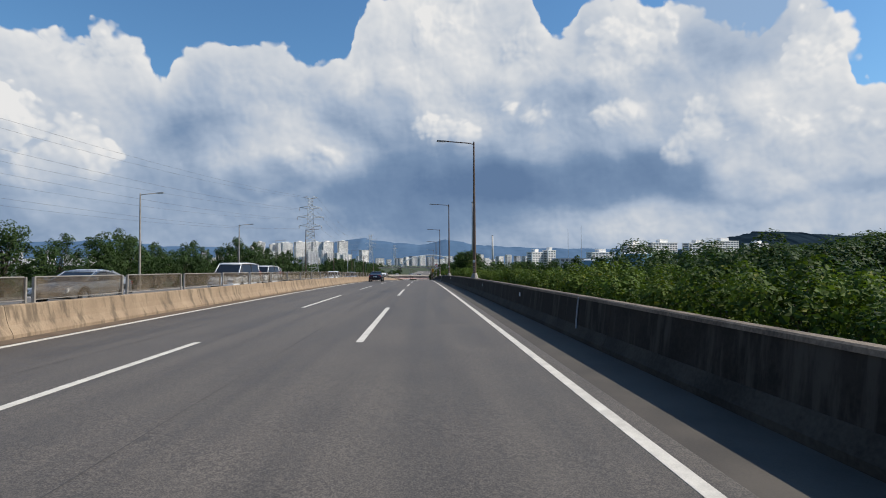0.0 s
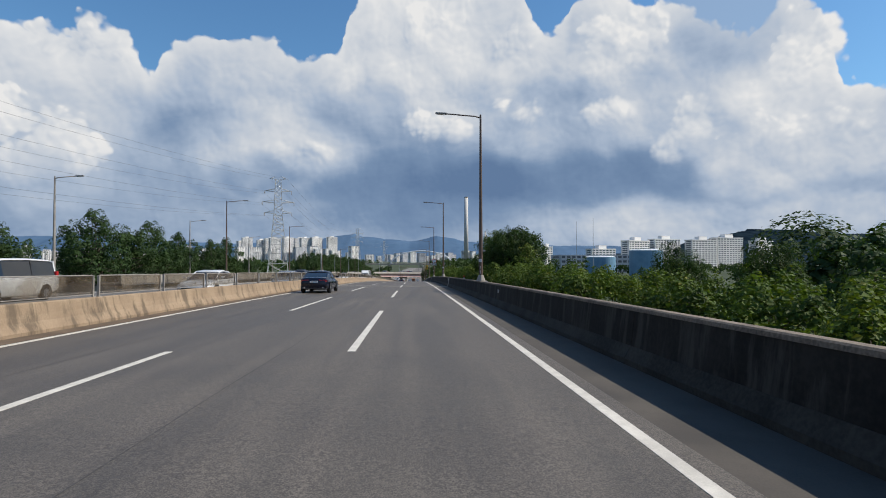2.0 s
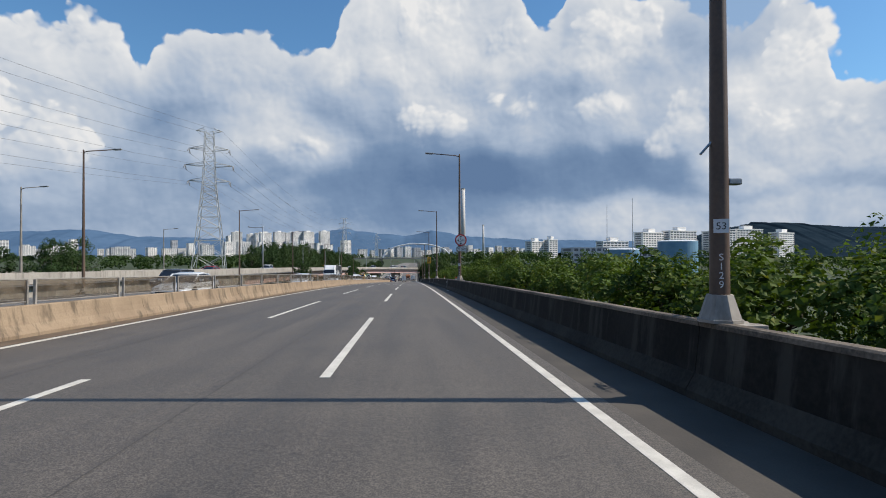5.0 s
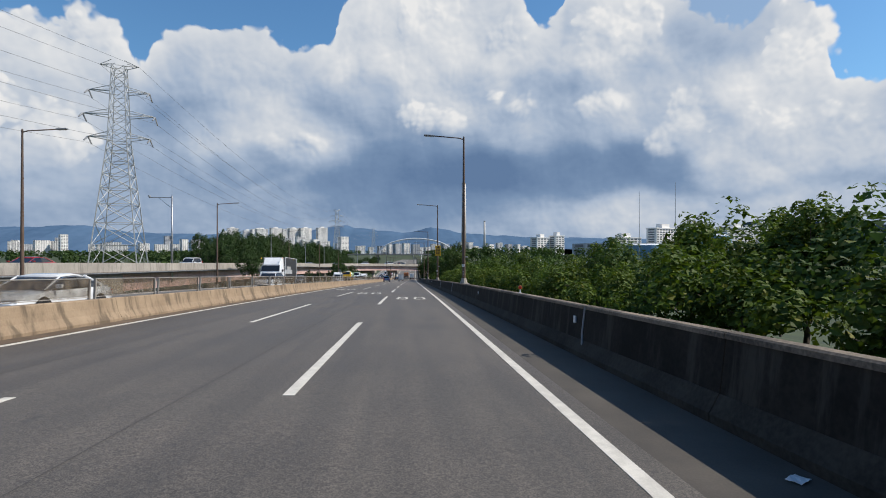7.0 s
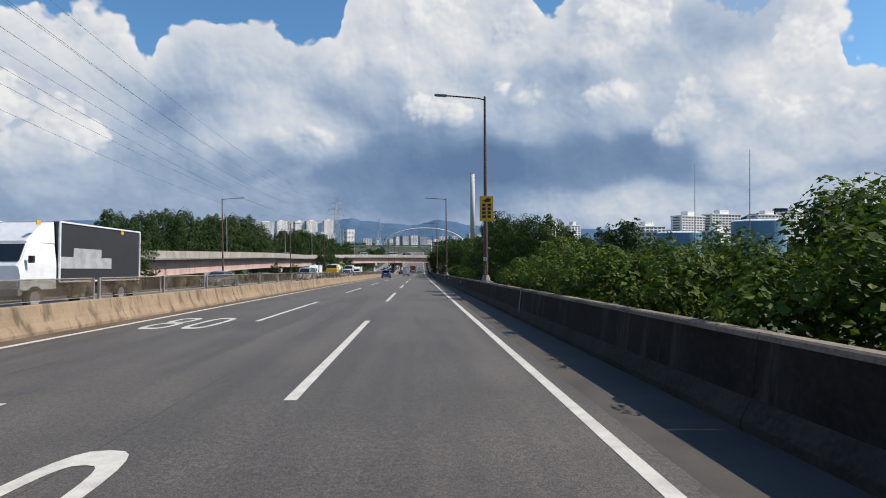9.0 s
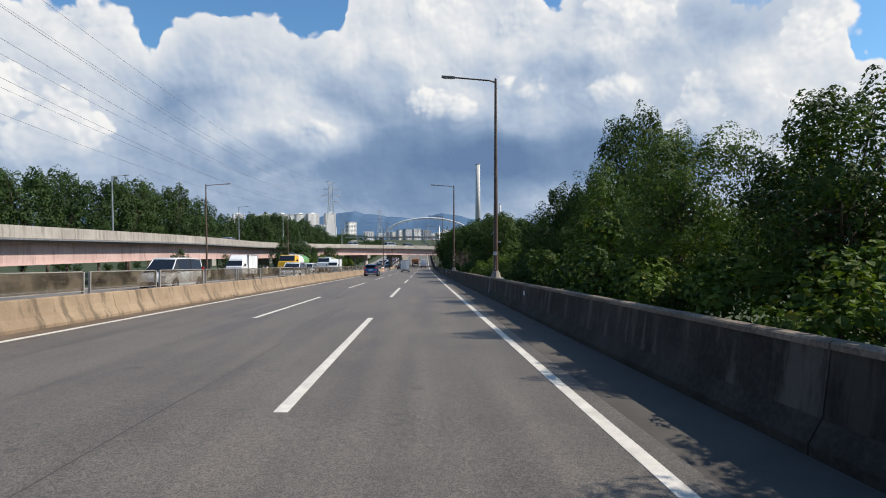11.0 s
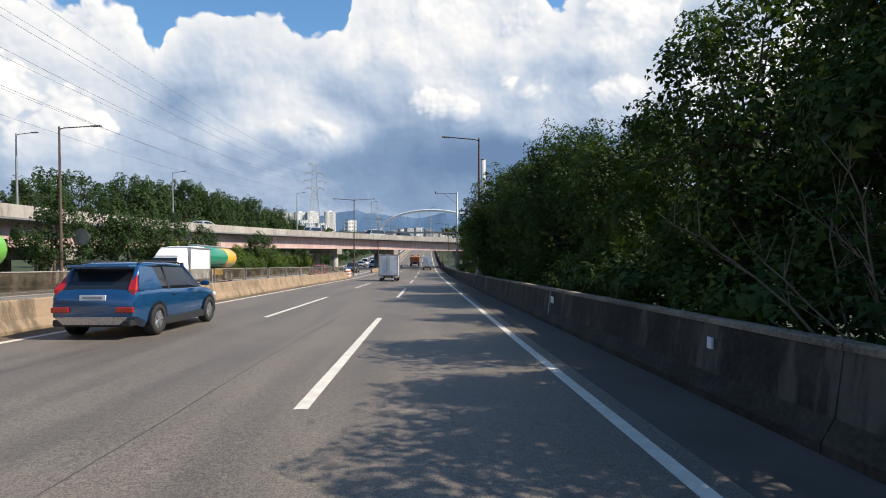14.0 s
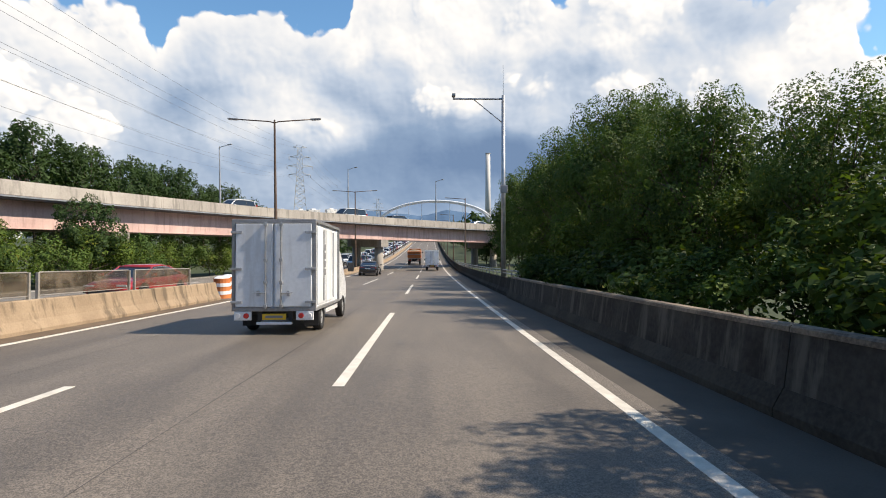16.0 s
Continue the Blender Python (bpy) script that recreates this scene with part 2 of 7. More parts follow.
def paint(name, colour, rough=0.35, metal=0.0, coat=0.0, vary=0.06, spec=0.5):
    m, g, s = material(name)
    p = place(g)
    f = g.noise(p, 2.3, 4.0)
    a = rgb(*[c * (1 - vary * 2) for c in colour])
    g.put(g.mix(g.span(f, 0.3, 0.7), a, rgb(*colour)), s.inputs["Base Color"])
    s.inputs["Metallic"].default_value, s.inputs["Coat Weight"].default_value = metal, coat
    s.inputs["Specular IOR Level"].default_value = spec
    g.put(g.span(g.noise(p, 30.0, 3.0), 0.3, 0.7, rough * 0.85, rough * 1.15), s.inputs["Roughness"])
    return m


def glow(name, colour, strength):
    m, g, s = material(name)
    s.inputs["Base Color"].default_value = rgb(*colour)
    s.inputs["Emission Color"].default_value = rgb(*colour)
    s.inputs["Emission Strength"].default_value = strength
    return m


def asphalt_material(name, base):
    m, g, s = material(name)
    p = world_place(g)
    stones = g.math("ADD", g.math("MULTIPLY", g.noise(p, 70.0, 2.0, 0.7), 0.65), g.math("MULTIPLY", g.noise(p, 21.0, 4.0, 0.8), 0.35))
    blot = g.noise(p, 0.55, 5.0, 0.6)
    long = g.noise(g.vec("MULTIPLY", p, (1.0, 0.03, 1.0)), 1.5, 5.0, 0.6)
    f = g.math("ADD", g.math("MULTIPLY", blot, 0.35), g.math("MULTIPLY", long, 0.65))
    colour = g.mix(g.span(f, 0.36, 0.64), rgb(*[c * 0.78 for c in base]), rgb(*[c * 1.14 for c in base]))
    colour = g.mix(g.span(stones, 0.40, 0.62), g.mix(1.0, colour, rgb(0.57, 0.57, 0.58), "MULTIPLY"), g.mix(1.0, colour, rgb(1.60, 1.58, 1.53), "MULTIPLY"))
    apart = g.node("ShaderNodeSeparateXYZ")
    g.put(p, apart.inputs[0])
    # the tone turns paler along the road, from y 200 to 310
    paler_ahead = g.span(g.math("ADD", apart.outputs[1], g.math("MULTIPLY", blot, 40.0)), 200.0, 310.0, 0.0, 1.0)
    colour = g.mix(paler_ahead, colour, g.mix(1.0, colour, rgb(1.38, 1.36, 1.34), "MULTIPLY"))
    spot = g.math("MULTIPLY", g.span(g.noise(p, 1.7, 2.0), 0.70, 0.76), 0.45)
    colour = g.mix(spot, colour, rgb(0.035, 0.034, 0.033))
    g.put(colour, s.inputs["Base Color"])
    s.inputs["Specular IOR Level"].default_value = 0.5
    g.put(g.span(f, 0.3, 0.7, 0.56, 0.72), s.inputs["Roughness"])
    bump(g, s, stones, 0.55, 0.006)
    return m


def leaf_material(name, dark, light, tip=0.0):
    m, g, s = material(name)
    isl = g.node("ShaderNodeNewGeometry").outputs["Random Per Island"]
    who = g.node("ShaderNodeObjectInfo").outputs["Random"]
    p = world_place(g)
    f = g.math("ADD", g.math("MULTIPLY", isl, 0.32), g.math("MULTIPLY", g.span(g.noise(p, 1.15, 4.0, 0.6), 0.30, 0.70), 0.66))
    colour = g.mix(g.span(f, 0.1, 0.95, smooth=False), rgb(*dark), rgb(*light))
    colour = g.mix(g.math("MULTIPLY", who, 0.30), colour, rgb(light[0] * 1.25, light[1] * 1.0, light[2] * 0.8))
    if tip:
        colour = g.mix(g.math("MULTIPLY", g.span(isl, 0.93, 0.97), tip), colour, rgb(0.34, 0.27, 0.05))
    s.inputs["Roughness"].default_value = 0.66
    s.inputs["Specular IOR Level"].default_value = 0.16
    g.put(colour, s.inputs["Base Color"])
    thin = g.node("ShaderNodeBsdfTranslucent")
    g.put(g.mix(1.0, colour, rgb(1.5, 1.6, 0.7), "MULTIPLY"), thin.inputs[0])
    both = g.node("ShaderNodeMixShader")
    both.inputs[0].default_value = 0.22
    g.put(s.outputs[0], both.inputs[1])
    g.put(thin.outputs[0], both.inputs[2])
    out = [n for n in m.node_tree.nodes if n.bl_idname == "ShaderNodeOutputMaterial"][0]
    g.put(both.outputs[0], out.inputs[0])
    return m


def screen_material(name):
    """Dusty clear sheet in the median fence."""
    m, g, s = material(name)
    p = world_place(g)
    dirt = g.noise(p, 1.6, 5.0, 0.65)
    g.put(g.mix(g.span(dirt, 0.35, 0.7), rgb(0.080, 0.062, 0.046), rgb(0.20, 0.160, 0.118)), s.inputs["Base Color"])
    s.inputs["Roughness"].default_value = 0.25
    clear = g.node("ShaderNodeBsdfTransparent")
    clear.inputs[0].default_value = rgb(0.86, 0.85, 0.82)
    both = g.node("ShaderNodeMixShader")
    g.put(g.span(dirt, 0.30, 0.75, 0.26, 0.58), both.inputs[0])
    g.put(clear.outputs[0], both.inputs[1])
    g.put(s.outputs[0], both.inputs[2])
    out = [n for n in m.node_tree.nodes if n.bl_idname == "ShaderNodeOutputMaterial"][0]
    g.put(both.outputs[0], out.inputs[0])
    return m


def facade_material(name, wall, stripe):
    m, g, s = material(name)
    p = world_place(g)
    f = g.noise(p, 0.05, 3.0)
    g.put(g.mix(g.span(f, 0.35, 0.65), rgb(*wall), rgb(*stripe)), s.inputs["Base Color"])
    s.inputs["Roughness"].default_value = 0.8
    return m


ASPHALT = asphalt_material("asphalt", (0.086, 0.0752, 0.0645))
ASPHALT_OLD = asphalt_material("asphalt_far_side", (0.115, 0.106, 0.095))
SHOULDER = worn("shoulder_asphalt", (0.048, 0.042, 0.036), (0.088, 0.077, 0.065), 0.85, 1.2, 55.0, relief=0.3)
GUTTER = worn("gutter_dirt", (0.080, 0.055, 0.036), (0.145, 0.103, 0.070), 0.9, 1.4, 40.0, relief=0.3)
LINE_PAINT = worn("road_paint", (0.46, 0.43, 0.375), (0.64, 0.605, 0.535), 0.55, 5.0, 70.0, relief=0.1)
CONCRETE = worn("barrier_concrete", (0.215, 0.152, 0.097), (0.325, 0.240, 0.158), 0.85, 1.1, 26.0, streak=(0.075, 0.056, 0.038, 0.70), relief=0.25)
# stained concrete whose base tone is also darkened for the shaded road side
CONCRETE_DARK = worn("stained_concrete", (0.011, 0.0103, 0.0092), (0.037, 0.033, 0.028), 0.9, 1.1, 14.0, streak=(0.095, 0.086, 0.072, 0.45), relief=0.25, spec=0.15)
CONCRETE_MID = worn("grey_parapet_concrete", (0.021, 0.019, 0.017), (0.062, 0.057, 0.050), 0.9, 1.1, 14.0, streak=(0.15, 0.138, 0.118, 0.5), relief=0.25, spec=0.15)
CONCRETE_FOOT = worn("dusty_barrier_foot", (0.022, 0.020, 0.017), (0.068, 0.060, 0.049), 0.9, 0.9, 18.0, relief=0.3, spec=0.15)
CONCRETE_BAND = worn("pale_joint_concrete", (0.26, 0.235, 0.195), (0.36, 0.33, 0.28), 0.85, 1.2, 26.0, relief=0.2)
CONCRETE_CAP = worn("barrier_cap", (0.055, 0.043, 0.032), (0.27, 0.215, 0.16), 0.85, 0.8, 24.0, relief=0.25)
CONCRETE_GREY = worn("viaduct_concrete", (0.27, 0.245, 0.215), (0.40, 0.365, 0.32), 0.85, 0.35, 9.0, streak=(0.15, 0.135, 0.12, 0.6), relief=0.2)
GIRDER = worn("girder_pink", (0.44, 0.30, 0.27), (0.56, 0.40, 0.365), 0.6, 0.4, 8.0, streak=(0.26, 0.17, 0.15, 0.45), relief=0.1)
GIRDER_DARK = worn("deck_edge_brown", (0.10, 0.08, 0.075), (0.16, 0.13, 0.12), 0.7, 0.6, 9.0)
STEEL_BROWN = worn("brown_lamp_post_paint", (0.085, 0.055, 0.040), (0.135, 0.090, 0.065), 0.5, 1.5, 20.0, metal=0.0, relief=0.05)
STEEL_GREY = worn("galvanised_steel", (0.30, 0.31, 0.32), (0.46, 0.47, 0.48), 0.42, 3.0, 30.0, metal=0.7, relief=0.05)
STEEL_WORN = worn("dark_worn_steel", (0.10, 0.10, 0.105), (0.19, 0.19, 0.195), 0.5, 3.0, 30.0, metal=0.4, relief=0.05)
STEEL_DULL = worn("dusty_fence_steel", (0.22, 0.20, 0.175), (0.36, 0.33, 0.29), 0.6, 2.0, 25.0, metal=0.25, relief=0.05)
STEEL_PYLON = worn("pylon_steel", (0.36, 0.37, 0.36), (0.50, 0.51, 0.50), 0.6, 0.5, 4.0, metal=0.2, relief=0.0)
LAMP_HEAD = paint("lamp_head", (0.22, 0.22, 0.22), 0.5)
LAMP_GLASS = paint("lamp_glass", (0.55, 0.56, 0.56), 0.2)
CABLE = paint("cable", (0.11, 0.115, 0.125), 0.6)
SCREEN = screen_material("dusty_screen")
SOIL = worn("grassy_ground", (0.018, 0.030, 0.010), (0.052, 0.068, 0.026), 0.95, 0.25, 6.0, relief=0.4)
LEAF_BUSH = leaf_material("bright_leaf", (0.014, 0.034, 0.007), (0.106, 0.165, 0.028), 0.3)
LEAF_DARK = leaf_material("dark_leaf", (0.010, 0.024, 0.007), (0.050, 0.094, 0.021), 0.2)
LEAF_ROBINIA = leaf_material("soft_leaf", (0.018, 0.040, 0.011), (0.078, 0.138, 0.032), 0.25)
LEAF_FAR = leaf_material("far_leaf", (0.014, 0.031, 0.010), (0.046, 0.086, 0.026))
BARK = worn("bark", (0.055, 0.042, 0.030), (0.11, 0.088, 0.066), 0.9, 6.0, 40.0, relief=0.5)
# distance haze is put into the far range's blue base colour
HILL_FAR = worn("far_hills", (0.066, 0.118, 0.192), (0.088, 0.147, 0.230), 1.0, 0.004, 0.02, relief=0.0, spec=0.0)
HILL_NEAR = worn("wooded_hill", (0.010, 0.020, 0.030), (0.020, 0.033, 0.045), 1.0, 0.02, 0.2, relief=0.0, spec=0.0)
FACADE = facade_material("white_facade", (0.80, 0.77, 0.73), (0.86, 0.84, 0.80))
FACADE_GREY = facade_material("grey_facade", (0.42, 0.43, 0.45), (0.52, 0.53, 0.55))
WINDOW_FAR = paint("far_window", (0.085, 0.095, 0.115), 0.4)
TANK_BLUE = worn("blue_tank_paint", (0.12, 0.25, 0.36), (0.18, 0.32, 0.43), 0.5, 0.2, 5.0, relief=0.0)
TANK_WHITE = worn("white_tank_roof", (0.62, 0.66, 0.68), (0.74, 0.77, 0.78), 0.5, 0.2, 5.0, relief=0.0)
CHIMNEY = worn("chimney_concrete", (0.46, 0.44, 0.41), (0.58, 0.56, 0.53), 0.8, 0.02, 0.5, relief=0.0)
ARCH_WHITE = paint("white_arch_paint", (0.72, 0.75, 0.78), 0.4)
RUBBER = paint("tyre_rubber", (0.018, 0.018, 0.019), 0.85)
RIM = paint("alloy", (0.42, 0.43, 0.45), 0.3, metal=0.8)
GLASS_CAR = paint("car_glass", (0.012, 0.014, 0.017), 0.06, spec=0.8)
CHROME = paint("chrome", (0.62, 0.63, 0.65), 0.18, metal=1.0)
BLACK = paint("black_plastic", (0.022, 0.022, 0.024), 0.55)
GREY_PLASTIC = paint("grey_plastic", (0.28, 0.29, 0.30), 0.5)
LAMP_RED = paint("red_lens", (0.40, 0.012, 0.012), 0.15, spec=0.8)
LAMP_RED_LIT = glow("lit_red_lens", (0.9, 0.05, 0.04), 0.6)
LAMP_CLEAR = paint("clear_lens", (0.65, 0.66, 0.68), 0.08, spec=0.8)
LAMP_AMBER = paint("amber_lens", (0.75, 0.22, 0.02), 0.2)
PLATE_WHITE = paint("plate_white", (0.70, 0.73, 0.76), 0.4)
PLATE_YELLOW = paint("plate_yellow", (0.72, 0.44, 0.02), 0.4)
SEAL = paint("joint_seal", (0.058, 0.055, 0.052), 0.7)
INK = paint("ink", (0.015, 0.015, 0.018), 0.5)
PRINT_GREY = paint("pale_print", (0.42, 0.43, 0.44), 0.4, vary=0.15)
CHARCOAL = paint("charcoal_print", (0.035, 0.036, 0.040), 0.4)
TWIG = worn("dry_twig", (0.10, 0.075, 0.055), (0.19, 0.155, 0.12), 0.9, 8.0, 40.0, relief=0.0)
SIGN_RED = paint("sign_red", (0.50, 0.018, 0.02), 0.35)
SIGN_WHITE = paint("sign_white", (0.74, 0.75, 0.76), 0.35)
SIGN_YELLOW = paint("sign_yellow", (0.78, 0.40, 0.015), 0.35)
TRUCK_WHITE = worn("truck_white_panel", (0.60, 0.62, 0.64), (0.74, 0.76, 0.78), 0.42, 0.9, 14.0, relief=0.0, streak=(0.50, 0.49, 0.47, 0.5))
TRUCK_CAB = paint("truck_cab_white", (0.74, 0.75, 0.76), 0.3, coat=0.4)
TRUCK_FRAME = worn("truck_frame_alloy", (0.20, 0.20, 0.205), (0.33, 0.335, 0.34), 0.45, 2.0, 20.0, metal=0.4, relief=0.0)
ORANGE = worn("dump_bed_orange", (0.42, 0.12, 0.035), (0.56, 0.19, 0.06), 0.6, 1.2, 12.0, relief=0.0)
LOAD = worn("load_earth", (0.16, 0.11, 0.07), (0.26, 0.19, 0.13), 0.95, 2.0, 14.0, relief=0.5)
CARS = {"navy": paint("navy_car_paint", (0.006, 0.009, 0.020), 0.22, metal=0.0, coat=0.35, spec=0.3),
        "blue": paint("blue_car_paint", (0.012, 0.085, 0.215), 0.2, metal=0.45, coat=1.0),
        "white": paint("white_car_paint", (0.72, 0.73, 0.74), 0.2, coat=1.0),
        "silver": paint("silver_car_paint", (0.42, 0.44, 0.46), 0.25, metal=0.6, coat=1.0),
        "grey": paint("grey_car_paint", (0.10, 0.105, 0.115), 0.22, metal=0.4, coat=1.0),
        "red": paint("red_car_paint", (0.32, 0.02, 0.018), 0.22, coat=1.0),
        "black": paint("black_car_paint", (0.012, 0.012, 0.014), 0.16, coat=1.0)}
TANK_GREEN = paint("tanker_lime", (0.13, 0.40, 0.04), 0.3, coat=0.5)
TANK_TEAL = paint("tanker_green", (0.010, 0.21, 0.12), 0.3, coat=0.5)
TANK_YELLOW = paint("tanker_yellow", (0.80, 0.44, 0.02), 0.3, coat=0.5)

# ---- building helpers ----
def part(name, bm, mat, parent=None, label="", smooth=False):
    """Links a bmesh as one mesh object, under parent if there is one."""
    me = bpy.data.meshes.new(name)
    bm.normal_update()
    bm.to_mesh(me)
    bm.free()
    if smooth:
        for p in me.polygons:
            p.use_smooth = True
    for m in (mat if isinstance(mat, (list, tuple)) else [mat]):
        me.materials.append(m)
    ob = new(name, me)
    if parent:
        ob.parent = parent
    if label:
        ob["label"] = label
    return ob


def piece(name, me, parent, m=None):
    ob = new(name, me)
    ob.parent = parent
    if m is not None:
        ob.matrix_basis = m
    return ob


def thing(name, label, category, m=None, group="", kind=""):
    ob = new(name)
    ob.empty_display_size = 0.3
    if m is not None:
        ob.matrix_basis = m
    return tagged(ob, label, category, group, kind)


def box(bm, x0, x1, y0, y1, z0, z1, bevel=0.0, m=None, mat=0):
    r = bmesh.ops.create_cube(bm, size=1.0)
    vs = r["verts"]
    for v in vs:
        v.co = Vector((x0 + (v.co.x + 0.5) * (x1 - x0), y0 + (v.co.y + 0.5) * (y1 - y0), z0 + (v.co.z + 0.5) * (z1 - z0)))
    fs = list({f for v in vs for f in v.link_faces})
    if bevel > 0:
        es = list({e for v in vs for e in v.link_edges})
        o = bmesh.ops.bevel(bm, geom=es, offset=bevel, segments=2, profile=0.6, affect="EDGES")
        fs = list(set(o["faces"]) | {f for f in fs if f.is_valid})
        vs = list({v for f in fs for v in f.verts})
    for f in fs:
        f.material_index = mat
    if m is not None:
        bmesh.ops.transform(bm, matrix=m, verts=vs)
    return vs


def tube(bm, a, b, r0, r1=None, n=10, mat=0, caps=True):
    """A tapered round bar from a to b."""
    a, b = Vector(a), Vector(b)
    r1 = r0 if r1 is None else r1
    q = (b - a).to_track_quat("Z", "Y").to_matrix()
    rings = []
    for c, r in ((a, r0), (b, r1)):
        rings.append([bm.verts.new(c + q @ Vector((math.cos(k * math.tau / n) * r, math.sin(k * math.tau / n) * r, 0))) for k in range(n)])
    for k in range(n):
        bm.faces.new((rings[0][k], rings[0][(k + 1) % n], rings[1][(k + 1) % n], rings[1][k])).material_index = mat
    if caps:
        bm.faces.new(rings[0][::-1]).material_index = mat
        bm.faces.new(rings[1]).material_index = mat


def pipe(bm, pts, r, n=8, mat=0):
    """A round bar bent along the given points, in one piece."""
    pts = [Vector(p) for p in pts]
    shut = (pts[0] - pts[-1]).length < 1e-6
    if shut:
        pts = pts[:-1]
    m = len(pts)
    rings, ref = [], None
    for i, p in enumerate(pts):
        a = pts[i - 1] if (i > 0 or shut) else None
        b = pts[(i + 1) % m] if (i < m - 1 or shut) else None
        d = ((p - a).normalized() if a is not None else Vector()) + ((b - p).normalized() if b is not None else Vector())
        d.normalize()
        if ref is None:
            ref = d.orthogonal().normalized()
        ref = (ref - d * ref.dot(d)).normalized()
        side = d.cross(ref)
        rings.append([bm.verts.new(p + ref * math.cos(k * math.tau / n) * r + side * math.sin(k * math.tau / n) * r) for k in range(n)])
    for i in range(m if shut else m - 1):
        a, b = rings[i], rings[(i + 1) % m]
        for k in range(n):
            bm.faces.new((a[k], a[(k + 1) % n], b[(k + 1) % n], b[k])).material_index = mat
    if not shut:
        bm.faces.new(rings[0][::-1]).material_index = mat
        bm.faces.new(rings[-1]).material_index = mat


def loft(bm, profile, spots, closed=True, caps=True, mat=0):
    """Sweeps a profile of (u, h) along the road past the given s."""
    rings = [[bm.verts.new(at(s, u, h)) for u, h in profile] for s in spots]
    n = len(profile)
    for a, b in zip(rings, rings[1:]):
        for k in range(n if closed else n - 1):
            bm.faces.new((a[k], b[k], b[(k + 1) % n], a[(k + 1) % n])).material_index = mat
    if closed and caps:
        bm.faces.new(rings[0])
        bm.faces.new(rings[-1][::-1])
    bmesh.ops.recalc_face_normals(bm, faces=bm.faces[:])


def spots(s0, s1, step=4.0):
    n = max(1, int(math.ceil((s1 - s0) / step)))
    return [s0 + (s1 - s0) * k / n for k in range(n + 1)]


def extrude(bm, outline, depth, m=None, mat=0):
    """A plate: an outline in x, z, of that thickness in y."""
    a = [bm.verts.new((x, 0, z)) for x, z in outline]
    b = [bm.verts.new((x, depth, z)) for x, z in outline]
    n = len(a)
    fs = [bm.faces.new(a), bm.faces.new(b[::-1])]
    for k in range(n):
        fs.append(bm.faces.new((a[k], b[k], b[(k + 1) % n], a[(k + 1) % n])))
    for f in fs:
        f.material_index = mat
    bmesh.ops.recalc_face_normals(bm, faces=fs)
    if m is not None:
        bmesh.ops.transform(bm, matrix=m, verts=a + b)


def lettering(name, body, size, mat, parent, m, depth=0.004, spread=(1.0, 1.0)):
    c = bpy.data.curves.new(name, "FONT")
    c.body, c.size, c.extrude, c.align_x, c.align_y = body, size, depth, "CENTER", "CENTER"
    c.materials.append(mat)
    ob = new(name, c)
    ob.parent = parent
    ob.matrix_basis = m @ Matrix.Diagonal((spread[0], spread[1], 1, 1))
    return ob


# ---- ground and carriageways ----
END_R = 349.0     # the tall parapet on the driven side ends here
LANE_R, LANE_C, LANE_L, LANE_S = 2.11, -1.25, -4.65, -8.15
LEFT_FACE = -8.85
FAR_EDGE = -21.5
END_L = 347.0


def make_ground():
    bm = bmesh.new()
    base = -9.0
    us = (-3200, -900, -300, -120, -60, -44, -34, -24, -9.3, 4.01, 4.07, 6.5, 8.5, 11, 15, 24, 40, 80, 200, 700, 3200)
    def height(u, s):
        near = at(min(s, 1200), u).z - 0.25
        if -25 <= u <= 4.05:
            return near
        if 0 < u < 9:
            return near + (0.62 - 0.05 * (u - 4)) * (1.0 if s < END_R else 0.4)
        if u > 0:
            near += 0.3
        d = (u - 8) if u > 0 else (-25 - u)
        f = min(1.0, d / (26.0 if u > 0 else 40.0))
        low = min(near - 1.0, base - max(0.0, min(6.0, (s - 150) / 40.0)))
        n = noise.noise(Vector((u * 0.02, s * 0.02, 0.3))) * min(2.0, d * 0.05)
        return near + (low - near) * (f * f * (3 - 2 * f)) * (1.0 if s < 230 else max(0.35, 1 - (s - 230) / 150)) + n - 0.1
    ss = [-190, -150, -100] + list(range(-60, 520, 12)) + [540, 600, 680, 800, 1000, 1290, 1800, 2600, 4700]
    rings = []
    for s in ss:
        ring = []
        for u in us:
            p = at(min(s, 1290), u)
            extra = max(0, s - 1290)
            ring.append(bm.verts.new((p.x, p.y + extra, height(u, s))))
        rings.append(ring)
    for a, b in zip(rings, rings[1:]):
        for k in range(len(us) - 1):
            bm.faces.new((a[k], a[k + 1], b[k + 1], b[k]))
    return tagged(part("ground", bm, SOIL, smooth=True), "dark green grassy ground falling away beside the motorway", "ground", kind="structure")


make_ground()


def strip(name, profile, s0, s1, mat, label, category, step=4.0):
    bm = bmesh.new()
    loft(bm, profile, spots(s0, s1, step), closed=True)
    return tagged(part(name, bm, mat), label, category, kind="structure")


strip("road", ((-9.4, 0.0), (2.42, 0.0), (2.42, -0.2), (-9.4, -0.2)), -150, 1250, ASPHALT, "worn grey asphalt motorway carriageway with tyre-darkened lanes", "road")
strip("road_shoulder", ((2.42, -0.004), (3.6, 0.004), (3.6, -0.2), (2.42, -0.2)), -150, 1250, SHOULDER, "brownish dusty asphalt shoulder beside the edge line", "road shoulder")
strip("road_gutter", ((LEFT_FACE + 0.02, 0.006), (-8.30, 0.004), (-8.30, -0.02), (LEFT_FACE + 0.02, -0.02)), -150, 347, GUTTER, "brown dirt strip along the median barrier", "gutter")
strip("road_far_side", ((FAR_EDGE, 0.0), (-9.44, 0.0), (-9.44, -0.2), (FAR_EDGE, -0.2)), -150, 1250, ASPHALT_OLD, "pale worn asphalt of the opposite carriageway", "road")


